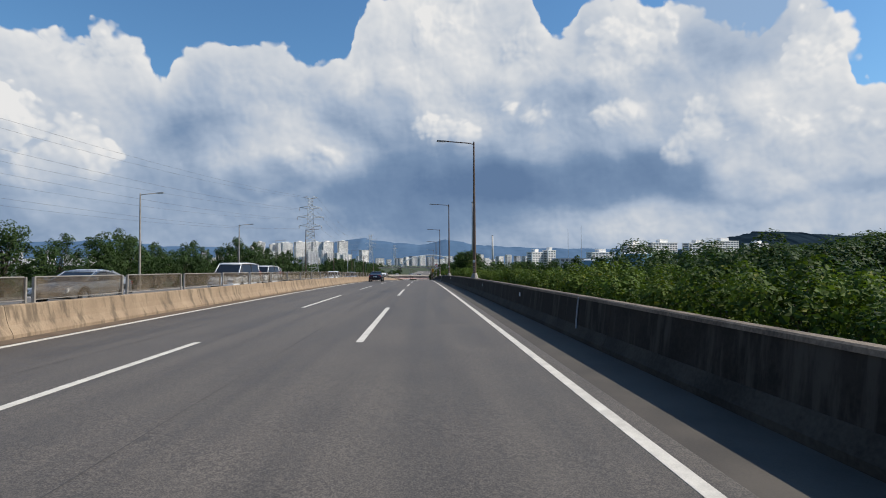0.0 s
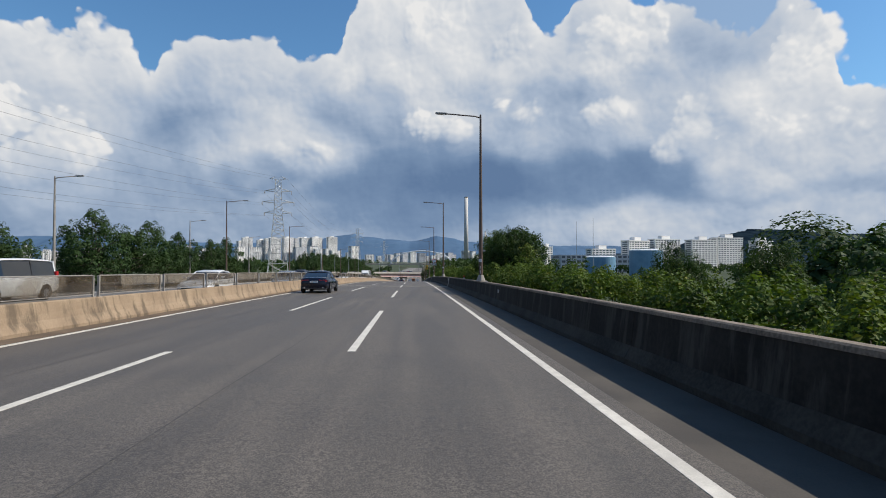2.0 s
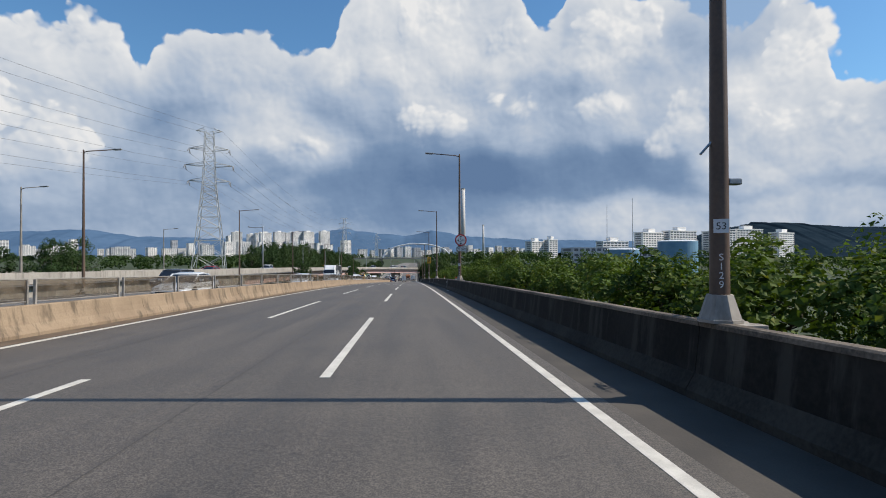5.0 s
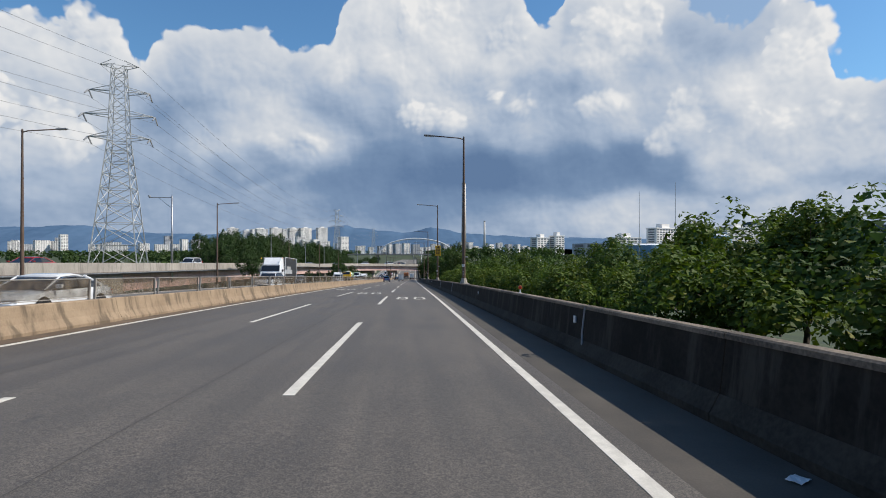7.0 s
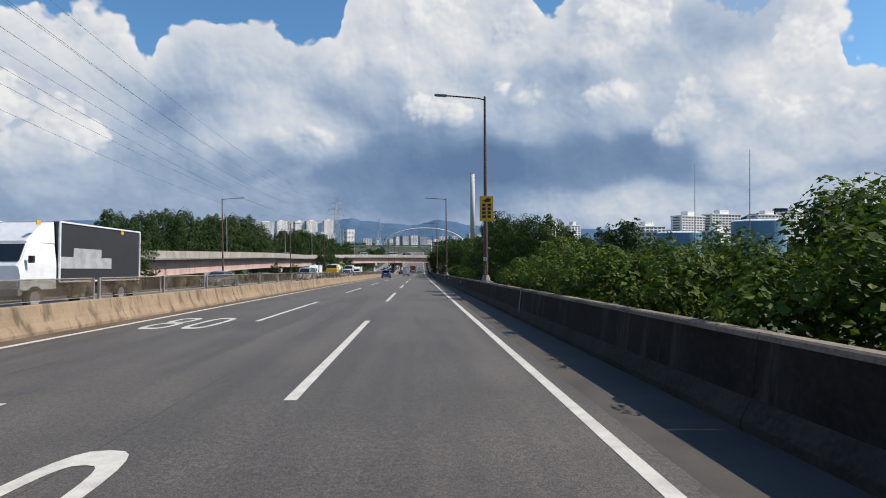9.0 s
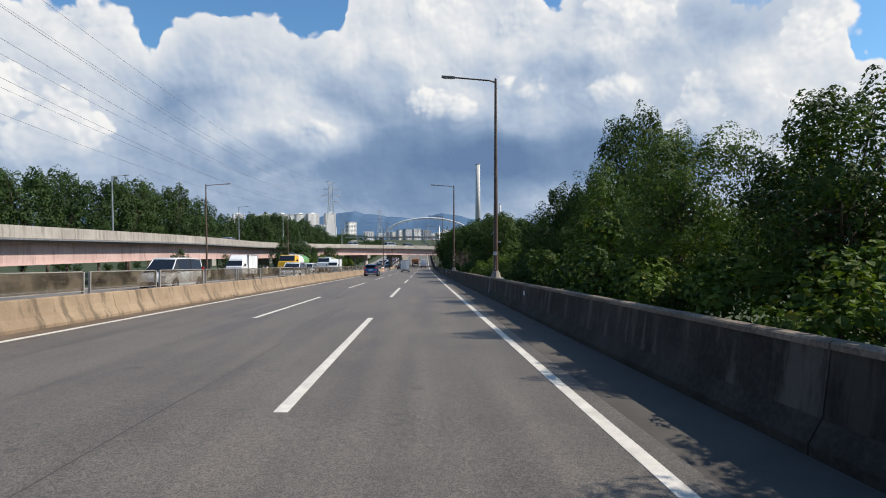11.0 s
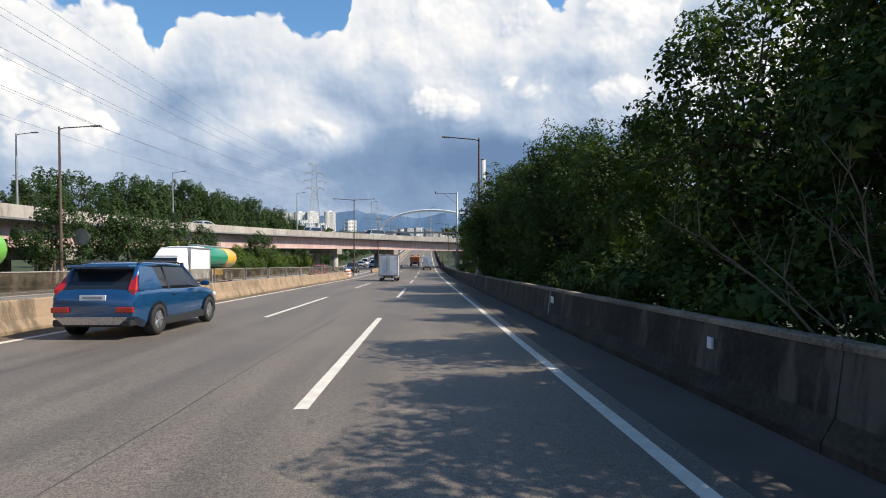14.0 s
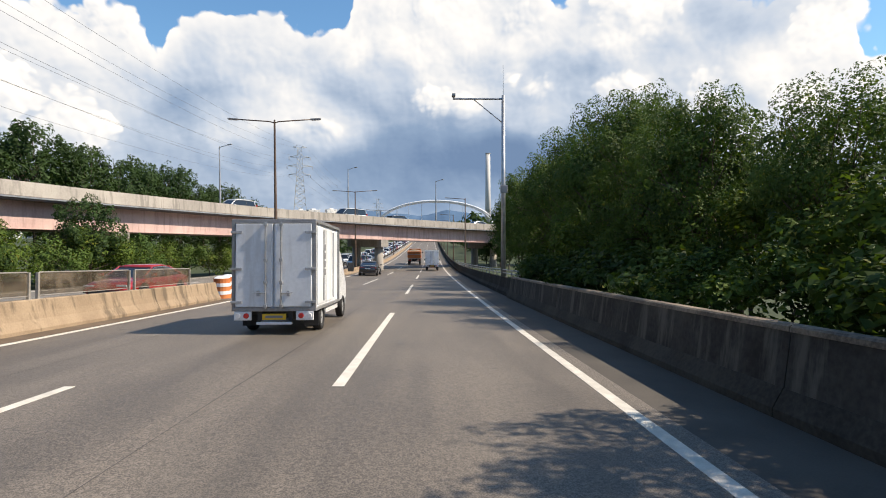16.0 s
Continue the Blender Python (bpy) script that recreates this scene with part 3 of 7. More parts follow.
def paint_strip(bm, u, width, s0, s1, lift=0.005):
    loft(bm, ((u - width / 2, lift), (u + width / 2, lift), (u + width / 2, -0.01), (u - width / 2, -0.01)), spots(s0, s1, 4.0))


lines = thing("road_marking", "white painted lane lines, slightly worn, on the asphalt", "road marking", kind="structure")
for name, u in (("edge_line", LANE_R), ("edge_line", LANE_S), ("edge_line", -10.3), ("edge_line", -20.4)):
    bm = bmesh.new()
    paint_strip(bm, u, 0.155, -140, 1200)
    part(name, bm, LINE_PAINT, lines)
for u, phase in ((LANE_C, 11.4), (LANE_L, 1.4), (-13.7, 6.0), (-17.1, 14.0)):
    for k in range(-7, 30):
        s = phase + 20 * k
        bm = bmesh.new()
        paint_strip(bm, u, 0.155 if u == LANE_C else 0.135, s, s + 10.0)
        part("dash", bm, LINE_PAINT, lines)

# ---- walls beside the carriageways ----
wall_right = thing("barrier_right", "stained concrete parapet wall, face darkened for shade, with a pale cap, weeds behind it", "road barrier", kind="structure")
R_IN = 3.52
for k in range(-7, 35):
    s0, s1 = k * 10.0 + 0.0, k * 10.0 + 9.985
    if s0 >= END_R:
        break
    s1 = min(s1, END_R)
    bm = bmesh.new()
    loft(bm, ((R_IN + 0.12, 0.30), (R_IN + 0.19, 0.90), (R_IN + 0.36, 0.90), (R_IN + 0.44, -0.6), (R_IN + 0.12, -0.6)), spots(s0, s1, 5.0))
    # shade is in the panel tone; past s 228 the lighter mix follows
    part("panel", bm, CONCRETE_DARK if s0 < 228 else CONCRETE_MID, wall_right)
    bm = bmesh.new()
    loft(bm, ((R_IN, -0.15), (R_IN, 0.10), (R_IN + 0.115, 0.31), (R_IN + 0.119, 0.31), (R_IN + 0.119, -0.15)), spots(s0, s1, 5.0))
    part("foot", bm, CONCRETE_FOOT, wall_right, "sloping concrete foot in a paler tone")
    bm = bmesh.new()
    loft(bm, ((R_IN + 0.17, 0.902), (R_IN + 0.175, 0.955), (R_IN + 0.20, 0.975), (R_IN + 0.355, 0.975), (R_IN + 0.375, 0.95), (R_IN + 0.375, 0.902)), spots(s0, s1, 5.0))
    part("cap", bm, CONCRETE_CAP, wall_right, "weathered pale concrete cap")

wall_left = thing("barrier_left", "sandy stained concrete median barrier with dark upright streaks", "road barrier", kind="structure")
L_IN = LEFT_FACE
for k in range(-7, 35):
    s0, s1 = k * 10.0 + 2.0, k * 10.0 + 11.985
    if s0 >= END_L:
        break
    s1 = min(s1, END_L)
    bm = bmesh.new()
    loft(bm, ((L_IN, -0.15), (L_IN, 0.08), (L_IN - 0.045, 0.17), (L_IN - 0.11, 0.29), (L_IN - 0.155, 0.45), (L_IN - 0.20, 0.70), (L_IN - 0.225, 0.73), (L_IN - 0.375, 0.73), (L_IN - 0.40, 0.70), (L_IN - 0.46, 0.28), (L_IN - 0.60, 0.08), (L_IN - 0.60, -0.15)), spots(s0, s1, 5.0))
    part("panel", bm, CONCRETE, wall_left)


def fence_panel_meshes():
    """A four-metre screen with a round-cornered metal rim and two posts."""
    rim, sheet, post = bmesh.new(), bmesh.new(), bmesh.new()
    z0, z1, y1 = 0.80, 1.34, 3.72
    r = 0.06
    path = [(0, 0.0, z0), (0, 0.0, z1 - r), (0, r * 0.3, z1 - r * 0.3), (0, r, z1), (0, y1 - r, z1), (0, y1 - r * 0.3, z1 - r * 0.3), (0, y1, z1 - r), (0, y1, z0), (0, 0.0, z0)]
    pipe(rim, path, 0.018, 6)
    box(sheet, -0.006, 0.006, 0.02, y1 - 0.02, z0 + 0.02, z1 - 0.02)
    box(post, -0.035, 0.035, -0.028, 0.028, 0.0, 0.62, 0.008)
    box(post, -0.07, 0.07, -0.07, 0.07, 0.0, 0.02, 0.004)
    return rim, sheet, post


rim, sheet, post = fence_panel_meshes()
holder = thing("screen_fence", "dusty translucent anti-glare screens in galvanised rims on the median barrier", "fence", kind="structure")
rim_me = part("rim", rim, STEEL_DULL, holder)
sheet_me = part("screen", sheet, SCREEN, holder, "dusty smoke-coloured clear sheet")
post_me = part("post", post, STEEL_DULL, holder)
first = True
for k in range(-18, 86):
    s = k * 4.0 + 1.0
    if s > END_L - 4:
        break
    m = stand(s, L_IN - 0.30, 0.0, tilt=True)
    for ob, y, h in ((rim_me, 0.0, 0.0), (sheet_me, 0.0, 0.0), (post_me, 0.0, 0.72), (post_me, 3.72, 0.72)):
        mm = m @ Matrix.Translation((0, y, h))
        if first and ob.get("used") is None:
            ob.matrix_basis = mm
            ob["used"] = 1
        else:
            piece(ob.name.split(".")[0], ob.data, holder, mm)

# ---- lamp posts ----
def lamp_post(name, label, height=9.6, arm=2.6, double=False, mat=None):
    """Faces its arm to the local -x side; stands on its plinth at the origin."""
    mat = mat or STEEL_BROWN
    ob = thing(name, label, "street lamp", group="motorway lamps")
    bm = bmesh.new()
    tube(bm, (0, 0, 0.28), (0, 0, 2.2), 0.118, 0.108, 14, caps=False)
    tube(bm, (0, 0, 2.2), (0, 0, height), 0.108, 0.056, 14, caps=False)
    tube(bm, (0, 0, height), (0, 0, height + 0.05), 0.055, 0.02, 14)
    part("pole", bm, mat, ob, smooth=True)
    bm = bmesh.new()
    tube(bm, (0, 0, 0.0), (0, 0, 0.04), 0.27, 0.27, 8)
    tube(bm, (0, 0, 0.04), (0, 0, 0.34), 0.25, 0.155, 8)
    part("plinth", bm, CONCRETE_GREY, ob, "pale concrete foot")
    bm = bmesh.new()
    box(bm, 0.045, 0.38, -0.36, 0.36, -1.0, -0.003, 0.01)
    part("footing", bm, CONCRETE_GREY, ob)
    for side in ((-1, 1) if double else (-1,)):
        bm = bmesh.new()
        pipe(bm, [(0, 0, height - 0.16), (side * 0.30, 0, height - 0.07), (side * arm * 0.78, 0, height + 0.06)], 0.038, 8)
        part("arm", bm, mat, ob, smooth=True)
        bm = bmesh.new()
        m = Matrix.Translation((side * (arm * 0.88), 0, height + 0.075)) @ Matrix.Rotation(side * radians(-3), 4, "Y")
        box(bm, -0.33, 0.33, -0.11, 0.11, -0.045, 0.05, 0.035, m)
        head = part("lamp_head", bm, LAMP_HEAD, ob)
        bm = bmesh.new()
        box(bm, -0.26, 0.22, -0.085, 0.085, -0.062, -0.046, 0.006, m)
        part("lens", bm, LAMP_GLASS, head)
    return ob


def bars(bm, rows, w, h, y, z0):
    """Unreadable writing as plain bars."""
    for k in range(rows):
        box(bm, -w / 2, w / 2, y - 0.003, y + 0.003, z0 - k * h * 1.6 - h, z0 - k * h * 1.6)


POSTS = [37.07, 71.5, 109.8, 143.7, 179.0, 212.3, 251.27, 285.6, 322.9]
first_post = lamp_post("street_lamp", "brown steel street lamp on the concrete parapet, single-armed")
first_post.matrix_basis = stand(POSTS[0], 3.86, 0.975)
lamps_right = [first_post] + [copy_thing(first_post, stand(s, 3.86, 0.975)) for s in POSTS[1:] + [POSTS[0] - 35.4]]
for s in [POSTS[-1] + 35.4 * k for k in (2, 3, 4, 5, 6)]:
    copy_thing(first_post, stand(s, 4.6, 0.0))
for k, ob in enumerate(lamps_right[:9]):
    up = Matrix.Rotation(radians(90), 4, "X")
    facing = Matrix.Rotation(radians(-22), 4, "Z")
    bm = bmesh.new()
    box(bm, -0.085, 0.085, -0.135, -0.125, 1.10, 1.27)
    plate = part("number_plate", bm, SIGN_WHITE, ob, "small pale number plate strapped to the pole")
    plate.matrix_basis = facing
    lettering("writing", str(51 + k), 0.125, INK, plate, Matrix.Translation((0, -0.137, 1.18)) @ up, 0.001)
    for j, sign in enumerate("S" + str(127 + k)):
        lettering("writing", sign, 0.12, SIGN_WHITE, ob, facing @ Matrix.Translation((0, -0.124, 0.80 - j * 0.112)) @ up, 0.002)
    bm = bmesh.new()
    box(bm, 0.095, 0.26, -0.07, 0.05, 1.70, 1.78, 0.015)
    part("cable_box", bm, STEEL_GREY, ob)
    bm = bmesh.new()
    tube(bm, (-0.09, 0, 2.24), (-0.24, 0, 2.08), 0.016, 0.016, 6)
    part("bracket", bm, STEEL_GREY, ob)

first_left = lamp_post("street_lamp", "grey-brown street lamp beyond the opposite carriageway", 10.4, 2.7)
first_left.matrix_basis = stand(POSTS[2], -23.8, 0.0, 180)
for s in POSTS[3:8] + [321.0]:
    copy_thing(first_left, stand(s, -23.8, 0.0, 180))
side_lamp = lamp_post("street_lamp", "slim grey street lamp on the slip road", 9.0, 2.2, mat=STEEL_DULL)
side_lamp.matrix_basis = stand(53, -27.5, 0, 180)
for s, u in ((85.5, -29), (121, -33), (152, -34), (192, -40)):
    copy_thing(side_lamp, stand(s, u, 0, 180))
twin = lamp_post("street_lamp", "brown twin-armed street lamp in the median", 10.4, 2.9, True)
twin.matrix_basis = stand(358, -9.7, 0)
for s in (393.5, 429, 465):
    copy_thing(twin, stand(s, -9.7, 0))


def camera_mast(m):
    ob = thing("camera_mast", "galvanised traffic camera mast with a braced arm and a whip aerial", "camera mast", m)
    bm = bmesh.new()
    tube(bm, (0, 0, 0.0), (0, 0, 11.2), 0.15, 0.10, 14)
    part("pole", bm, STEEL_GREY, ob, smooth=True)
    bm = bmesh.new()
    tube(bm, (0, 0, 11.2), (0, 0, 12.9), 0.02, 0.006, 6)
    part("aerial", bm, STEEL_GREY, ob)
    bm = bmesh.new()
    pipe(bm, [(0, 0, 11.0), (-2.9, 0, 11.0)], 0.055, 8)
    pipe(bm, [(0, 0, 9.6), (-1.7, 0, 10.97)], 0.03, 6)
    part("arm", bm, STEEL_GREY, ob)
    bm = bmesh.new()
    box(bm, -2.95, -2.75, -0.22, 0.18, 11.11, 11.27, 0.03)
    tube(bm, (-2.85, 0, 11.0), (-2.85, 0, 11.12), 0.03, 0.03, 8)
    part("traffic_camera", bm, GREY_PLASTIC, ob, "small grey camera housing")
    bm = bmesh.new()
    box(bm, -0.2, 0.2, -0.32, -0.12, 5.6, 6.05, 0.03)
    part("cabinet", bm, GREY_PLASTIC, ob)
    return ob


camera_mast(stand(355.0, 4.2, 0.0))
copy_thing(bpy.data.objects["camera_mast"], stand(215.0, -30.5, 0.5))

# ---- elevated road that climbs beside the far carriageway and swings across ----
RAMP = ((100, -31.5, 1.0), (140, -30.8, 1.35), (183, -30.2, 2.2), (246, -30.0, 3.85), (293, -29.8, 5.2), (323, -29.4, 5.7), (345, -28.2, 6.3), (361, -26.0, 6.75),
        (380, -18.6, 7.15), (394, -9.0, 7.3), (405, 1.5, 7.25), (418, 18.0, 7.0), (430, 38.0, 6.8))


def ramp_line():
    pts = [at(s, u, h) for s, u, h in RAMP]
    out = []
    for i in range(len(pts) - 1):
        p0, p1, p2, p3 = pts[max(i - 1, 0)], pts[i], pts[i + 1], pts[min(i + 2, len(pts) - 1)]
        for k in range(6):
            t = k / 6.0
            out.append(0.5 * ((2 * p1) + (p2 - p0) * t + (2 * p0 - 5 * p1 + 4 * p2 - p3) * t * t + (3 * p1 - p0 - 3 * p2 + p3) * t ** 3))
    return out + [pts[-1]]


RAMP_LINE = ramp_line()


def sweep(bm, profile, pts, mat=0):
    """A profile of (outwards to the left, up from the parapet's top) swept along a line."""
    rings = []
    for i, p in enumerate(pts):
        d = pts[min(i + 1, len(pts) - 1)] - pts[max(i - 1, 0)]
        side = Vector((-d.y, d.x, 0)).normalized()
        rings.append([bm.verts.new(p + side * a + Vector((0, 0, b))) for a, b in profile])
    n = len(profile)
    for a, b in zip(rings, rings[1:]):
        for k in range(n):
            bm.faces.new((a[k], a[(k + 1) % n], b[(k + 1) % n], b[k])).material_index = mat
    bm.faces.new(rings[0])
    bm.faces.new(rings[-1][::-1])
    bmesh.ops.recalc_face_normals(bm, faces=bm.faces[:])


viaduct = thing("viaduct", "elevated concrete slip road on pink steel girders crossing above the motorway", "viaduct", kind="structure")
W_RAMP = 8.6
for name, prof, mat, label in (
        ("parapet", ((0, 0), (0.22, 0), (0.26, -0.95), (-0.04, -0.95)), CONCRETE_GREY, "streaked grey concrete parapet"),
        ("parapet", ((W_RAMP - 0.22, 0), (W_RAMP, 0), (W_RAMP + 0.04, -0.95), (W_RAMP - 0.26, -0.95)), CONCRETE_GREY, "streaked grey concrete parapet"),
        ("deck", ((-0.10, -0.952), (W_RAMP + 0.1, -0.952), (W_RAMP + 0.1, -1.22), (-0.10, -1.22)), GIRDER_DARK, "dark brown deck edge"),
        ("roadway", ((0.26, -0.945), (W_RAMP - 0.26, -0.945), (W_RAMP - 0.26, -0.951), (0.26, -0.951)), ASPHALT_OLD, ""),
        ("drain_pipe", ((-0.22, -1.0), (-0.12, -1.0), (-0.12, -1.1), (-0.22, -1.1)), STEEL_GREY, "pale pipe along the deck edge")):
    bm = bmesh.new()
    sweep(bm, prof, RAMP_LINE)
    part(name, bm, mat, viaduct, label)
HIGH = [p for p, q in zip(RAMP_LINE, range(len(RAMP_LINE))) if q >= 14]
for a in (0.9, 3.0, 5.4, 7.5):
    bm = bmesh.new()
    sweep(bm, ((a, -1.224), (a + 0.05, -1.224), (a + 0.05, -3.02), (a + 0.25, -3.02), (a + 0.25, -3.07), (a - 0.20, -3.07), (a - 0.20, -3.02), (a, -3.02)), HIGH)
    part("girder", bm, GIRDER, viaduct, "pink painted steel girder")
LOW = RAMP_LINE[:15]
bm = bmesh.new()
sweep(bm, ((0.3, -1.224), (W_RAMP - 0.3, -1.224), (W_RAMP - 0.3, -5.5), (0.3, -5.5)), LOW)
part("retaining_wall", bm, CONCRETE_GREY, viaduct, "plain concrete wall under the low end")


def pier(p, side, ground_z):
    bm = bmesh.new()
    c = p + side * (W_RAMP / 2)
    m = Matrix.Translation((c.x, c.y, 0)) @ Matrix.Rotation(math.atan2(side.y, side.x), 4, "Z")
    box(bm, -W_RAMP / 2 + 0.7, W_RAMP / 2 - 0.7, -0.7, 0.7, p.z - 4.1, p.z - 3.074, 0.06, m)
    part("pier_cap", bm, CONCRETE_GREY, viaduct)
    for k in (-2.4, 2.4):
        bm = bmesh.new()
        tube(bm, m @ Vector((k, 0, ground_z)), m @ Vector((k, 0, p.z - 4.102)), 0.62, 0.62, 16)
        part("column", bm, CONCRETE_GREY, viaduct, smooth=True)


for i in (20, 26, 32, 38, 44, 50, 56, 64, 69):
    p = RAMP_LINE[i]
    d = RAMP_LINE[i + 1] - RAMP_LINE[i - 1]
    pier(p, Vector((-d.y, d.x, 0)).normalized(), p.z - 10.5)

# lamps along the far edge of the elevated road
high_lamp = lamp_post("street_lamp", "slim grey street lamp on the elevated road", 7.4, 2.0, mat=STEEL_GREY)
for n, i in enumerate((24, 33, 41, 49, 56, 62, 67)):
    p, d = RAMP_LINE[i], RAMP_LINE[i + 1] - RAMP_LINE[i - 1]
    side = Vector((-d.y, d.x, 0)).normalized()
    m = Matrix.Translation(p + side * (W_RAMP - 0.11) + Vector((0, 0, 0.001))) @ Matrix.Rotation(math.atan2(side.y, side.x) , 4, "Z")
    if n == 0:
        high_lamp.matrix_basis = m
    else:
        copy_thing(high_lamp, m)

# ---- trees and bushes ----
from mathutils.bvhtree import BVHTree
GROUND_TREE = BVHTree.FromPolygons([v.co for v in bpy.data.objects["ground"].data.vertices], [p.vertices for p in bpy.data.objects["ground"].data.polygons])


def drop(s, u):
    p = at(s, u, 60.0)
    hit = GROUND_TREE.ray_cast(p, Vector((0, 0, -1)))
    return hit[0] if hit[0] is not None else at(s, u)


def leaf_mesh(name, centres, facing, size, mat, rng, loose=0.22, droop=0.12, folded=True):
    """Leaves at the given places that face about the given way: bent diamonds, or plain pointed ones for small-leaved crowns."""
    n = len(centres)
    nrm = facing + rng.normal(0, loose, (n, 3)) + np.array([0, 0, 0.15])
    nrm /= np.linalg.norm(nrm, axis=1, keepdims=True) + 1e-6
    along = rng.normal(0, 1, (n, 3)) - np.array([0, 0, droop])
    along -= nrm * np.sum(along * nrm, axis=1, keepdims=True)
    along /= np.linalg.norm(along, axis=1, keepdims=True) + 1e-6
    side = np.cross(nrm, along)
    length = size * rng.uniform(0.65, 1.35, (n, 1))
    width = length * rng.uniform(0.34, 0.50, (n, 1))
    base = centres - along * length * 0.5
    tip = centres + along * length * 0.5 - nrm * length * 0.14
    left = centres - side * width + nrm * length * 0.09
    right = centres + side * width + nrm * length * 0.09
    if folded:
        verts = np.stack([base, left, tip, right], axis=1).reshape(-1, 3)
        k = np.arange(n) * 4
        faces = np.concatenate([np.stack([k, k + 2, k + 1], 1), np.stack([k, k + 3, k + 2], 1)])
    else:
        verts = np.stack([base, centres + side * width * 1.45 + nrm * length * 0.08, tip - side * width * 0.35], axis=1).reshape(-1, 3)
        k = np.arange(n) * 3
        faces = np.stack([k, k + 1, k + 2], 1)
    me = bpy.data.meshes.new(name)
    me.from_pydata(verts.tolist(), [], faces.tolist())
    me.materials.append(mat)
    return me


def tree(name, label, category, height, radius, clear, leaves, size, mat, seed, clumps=34, spread=0.30, trunk=0.14, tall=1.0, group="", upright=0.5, folded=True):
    """A tapered trunk, limbs that fork towards leafy shoots, and a crown made of those shoots. Stands at its origin."""
    rng = np.random.default_rng(seed)
    ob = thing(name, label, category, group=group)
    mid_z = clear + (height - clear) * 0.50
    half = (height - clear) * 0.5
    # boughs first, then shoots over the outside of each bough
    boughs = []
    count = max(5, min(13, clumps // 8))
    for i in range(count):
        z = min(0.95, max(-0.75, 1.0 - 1.75 * (i + 0.5) / count + rng.normal(0, 0.10)))
        a = i * 2.39996 + rng.normal(0, 0.35)
        d = np.array([math.cos(a) * math.sqrt(1 - z * z), math.sin(a) * math.sqrt(1 - z * z), z])
        girth = rng.uniform(0.30, 0.46)
        r = (1.0 - girth) * rng.uniform(0.80, 1.06)
        taper = 1.0 - 0.26 * max(0.0, z) * tall
        boughs.append((d * r * np.array([taper, taper, 1.0]), girth))
    scale = np.array([radius, radius, half])
    starts = []
    for i in range(clumps):
        c, girth = boughs[i % count]
        d = rng.normal(0, 1, 3) + c * 0.9 + np.array([0, 0, 0.25])
        d /= np.linalg.norm(d)
        starts.append(((c + d * girth * rng.uniform(0.60, 0.92)) * scale + np.array([0, 0, mid_z]), d))
    bm = bmesh.new()
    top = clear + (height - clear) * 0.55
    wob = [Vector((rng.normal(0, 0.05) * k, rng.normal(0, 0.05) * k, top * k / 4.0)) for k in range(5)]
    wob[0].z = -0.4
    for k in range(4):
        tube(bm, wob[k], wob[k + 1], trunk * (1 - k * 0.18), trunk * (1 - (k + 1) * 0.18), 7)
    for i, (c, _) in enumerate(starts):
        if i % 3 == 0:
            f = rng.uniform(0.35, 0.95)
            k = min(3, int(f * 4))
            a = wob[k].lerp(wob[k + 1], f * 4 - k)
            c = Vector(c)
            m = a.lerp(c, 0.5) + Vector((rng.normal(0, 0.12), rng.normal(0, 0.12), 0.10))
            tube(bm, a, m, trunk * 0.34, trunk * 0.2, 5, caps=False)
            tube(bm, m, c, trunk * 0.2, trunk * 0.06, 4, caps=False)
    part("trunk", bm, BARK, ob, smooth=True)
    per = leaves / clumps
    pts, ways, sizes = [], [], []
    for c, d in starts:
        # one shoot: leaves round an axis that leans out and up, closing to a tip
        n = max(6, int(per * rng.uniform(0.7, 1.3)))
        axis = d * (1.0 - upright) + np.array([0, 0, upright]) + rng.normal(0, 0.16, 3)
        if d[2] < -0.25:
            axis[2] *= 0.25
        axis /= np.linalg.norm(axis)
        own = radius * spread * rng.uniform(0.65, 1.30)
        long = own * rng.uniform(1.5, 2.3)
        t = rng.uniform(0.0, 1.0, (n, 1)) ** 0.85
        q = rng.normal(0, 1, (n, 3))
        q -= axis * (q @ axis)[:, None]
        q /= np.linalg.norm(q, axis=1, keepdims=True) + 1e-6
        girth = own * np.sqrt(np.maximum(0.0, 1.0 - t ** 1.7)) * rng.uniform(0.45, 1.0, (n, 1)) ** 0.5 * (0.55 + 0.45 * np.minimum(1.0, t * 4.0))
        pts.append(c + axis * (t - 0.40) * long + q * girth)
        ways.append(q * 0.9 + axis * (0.25 + 0.5 * t) + d * 0.25)
        sizes.append(size * (1.0 - 0.30 * t) * rng.uniform(0.8, 1.2, (n, 1)))
    # broad inner foliage closes the middle of the crown
    inner = max(60, leaves // 7)
    q = rng.normal(0, 1, (inner, 3))
    q /= np.linalg.norm(q, axis=1, keepdims=True) + 1e-6
    q *= rng.uniform(0.10, 0.66, (inner, 1)) ** 0.6
    pts.append(q * np.array([radius * 0.82, radius * 0.82, half * 0.86]) + np.array([0, 0, mid_z]))
    ways.append(q)
    sizes.append(np.full((inner, 1), size * 1.2))
    pts, ways, sizes = np.concatenate(pts), np.concatenate(ways), np.concatenate(sizes)
    ob["height"] = float(np.percentile(pts[:, 2], 99.85))
    me = leaf_mesh("crown", pts, ways, sizes, mat, rng, folded=folded)
    crown = new("crown", me)
    crown.parent = ob
    return ob


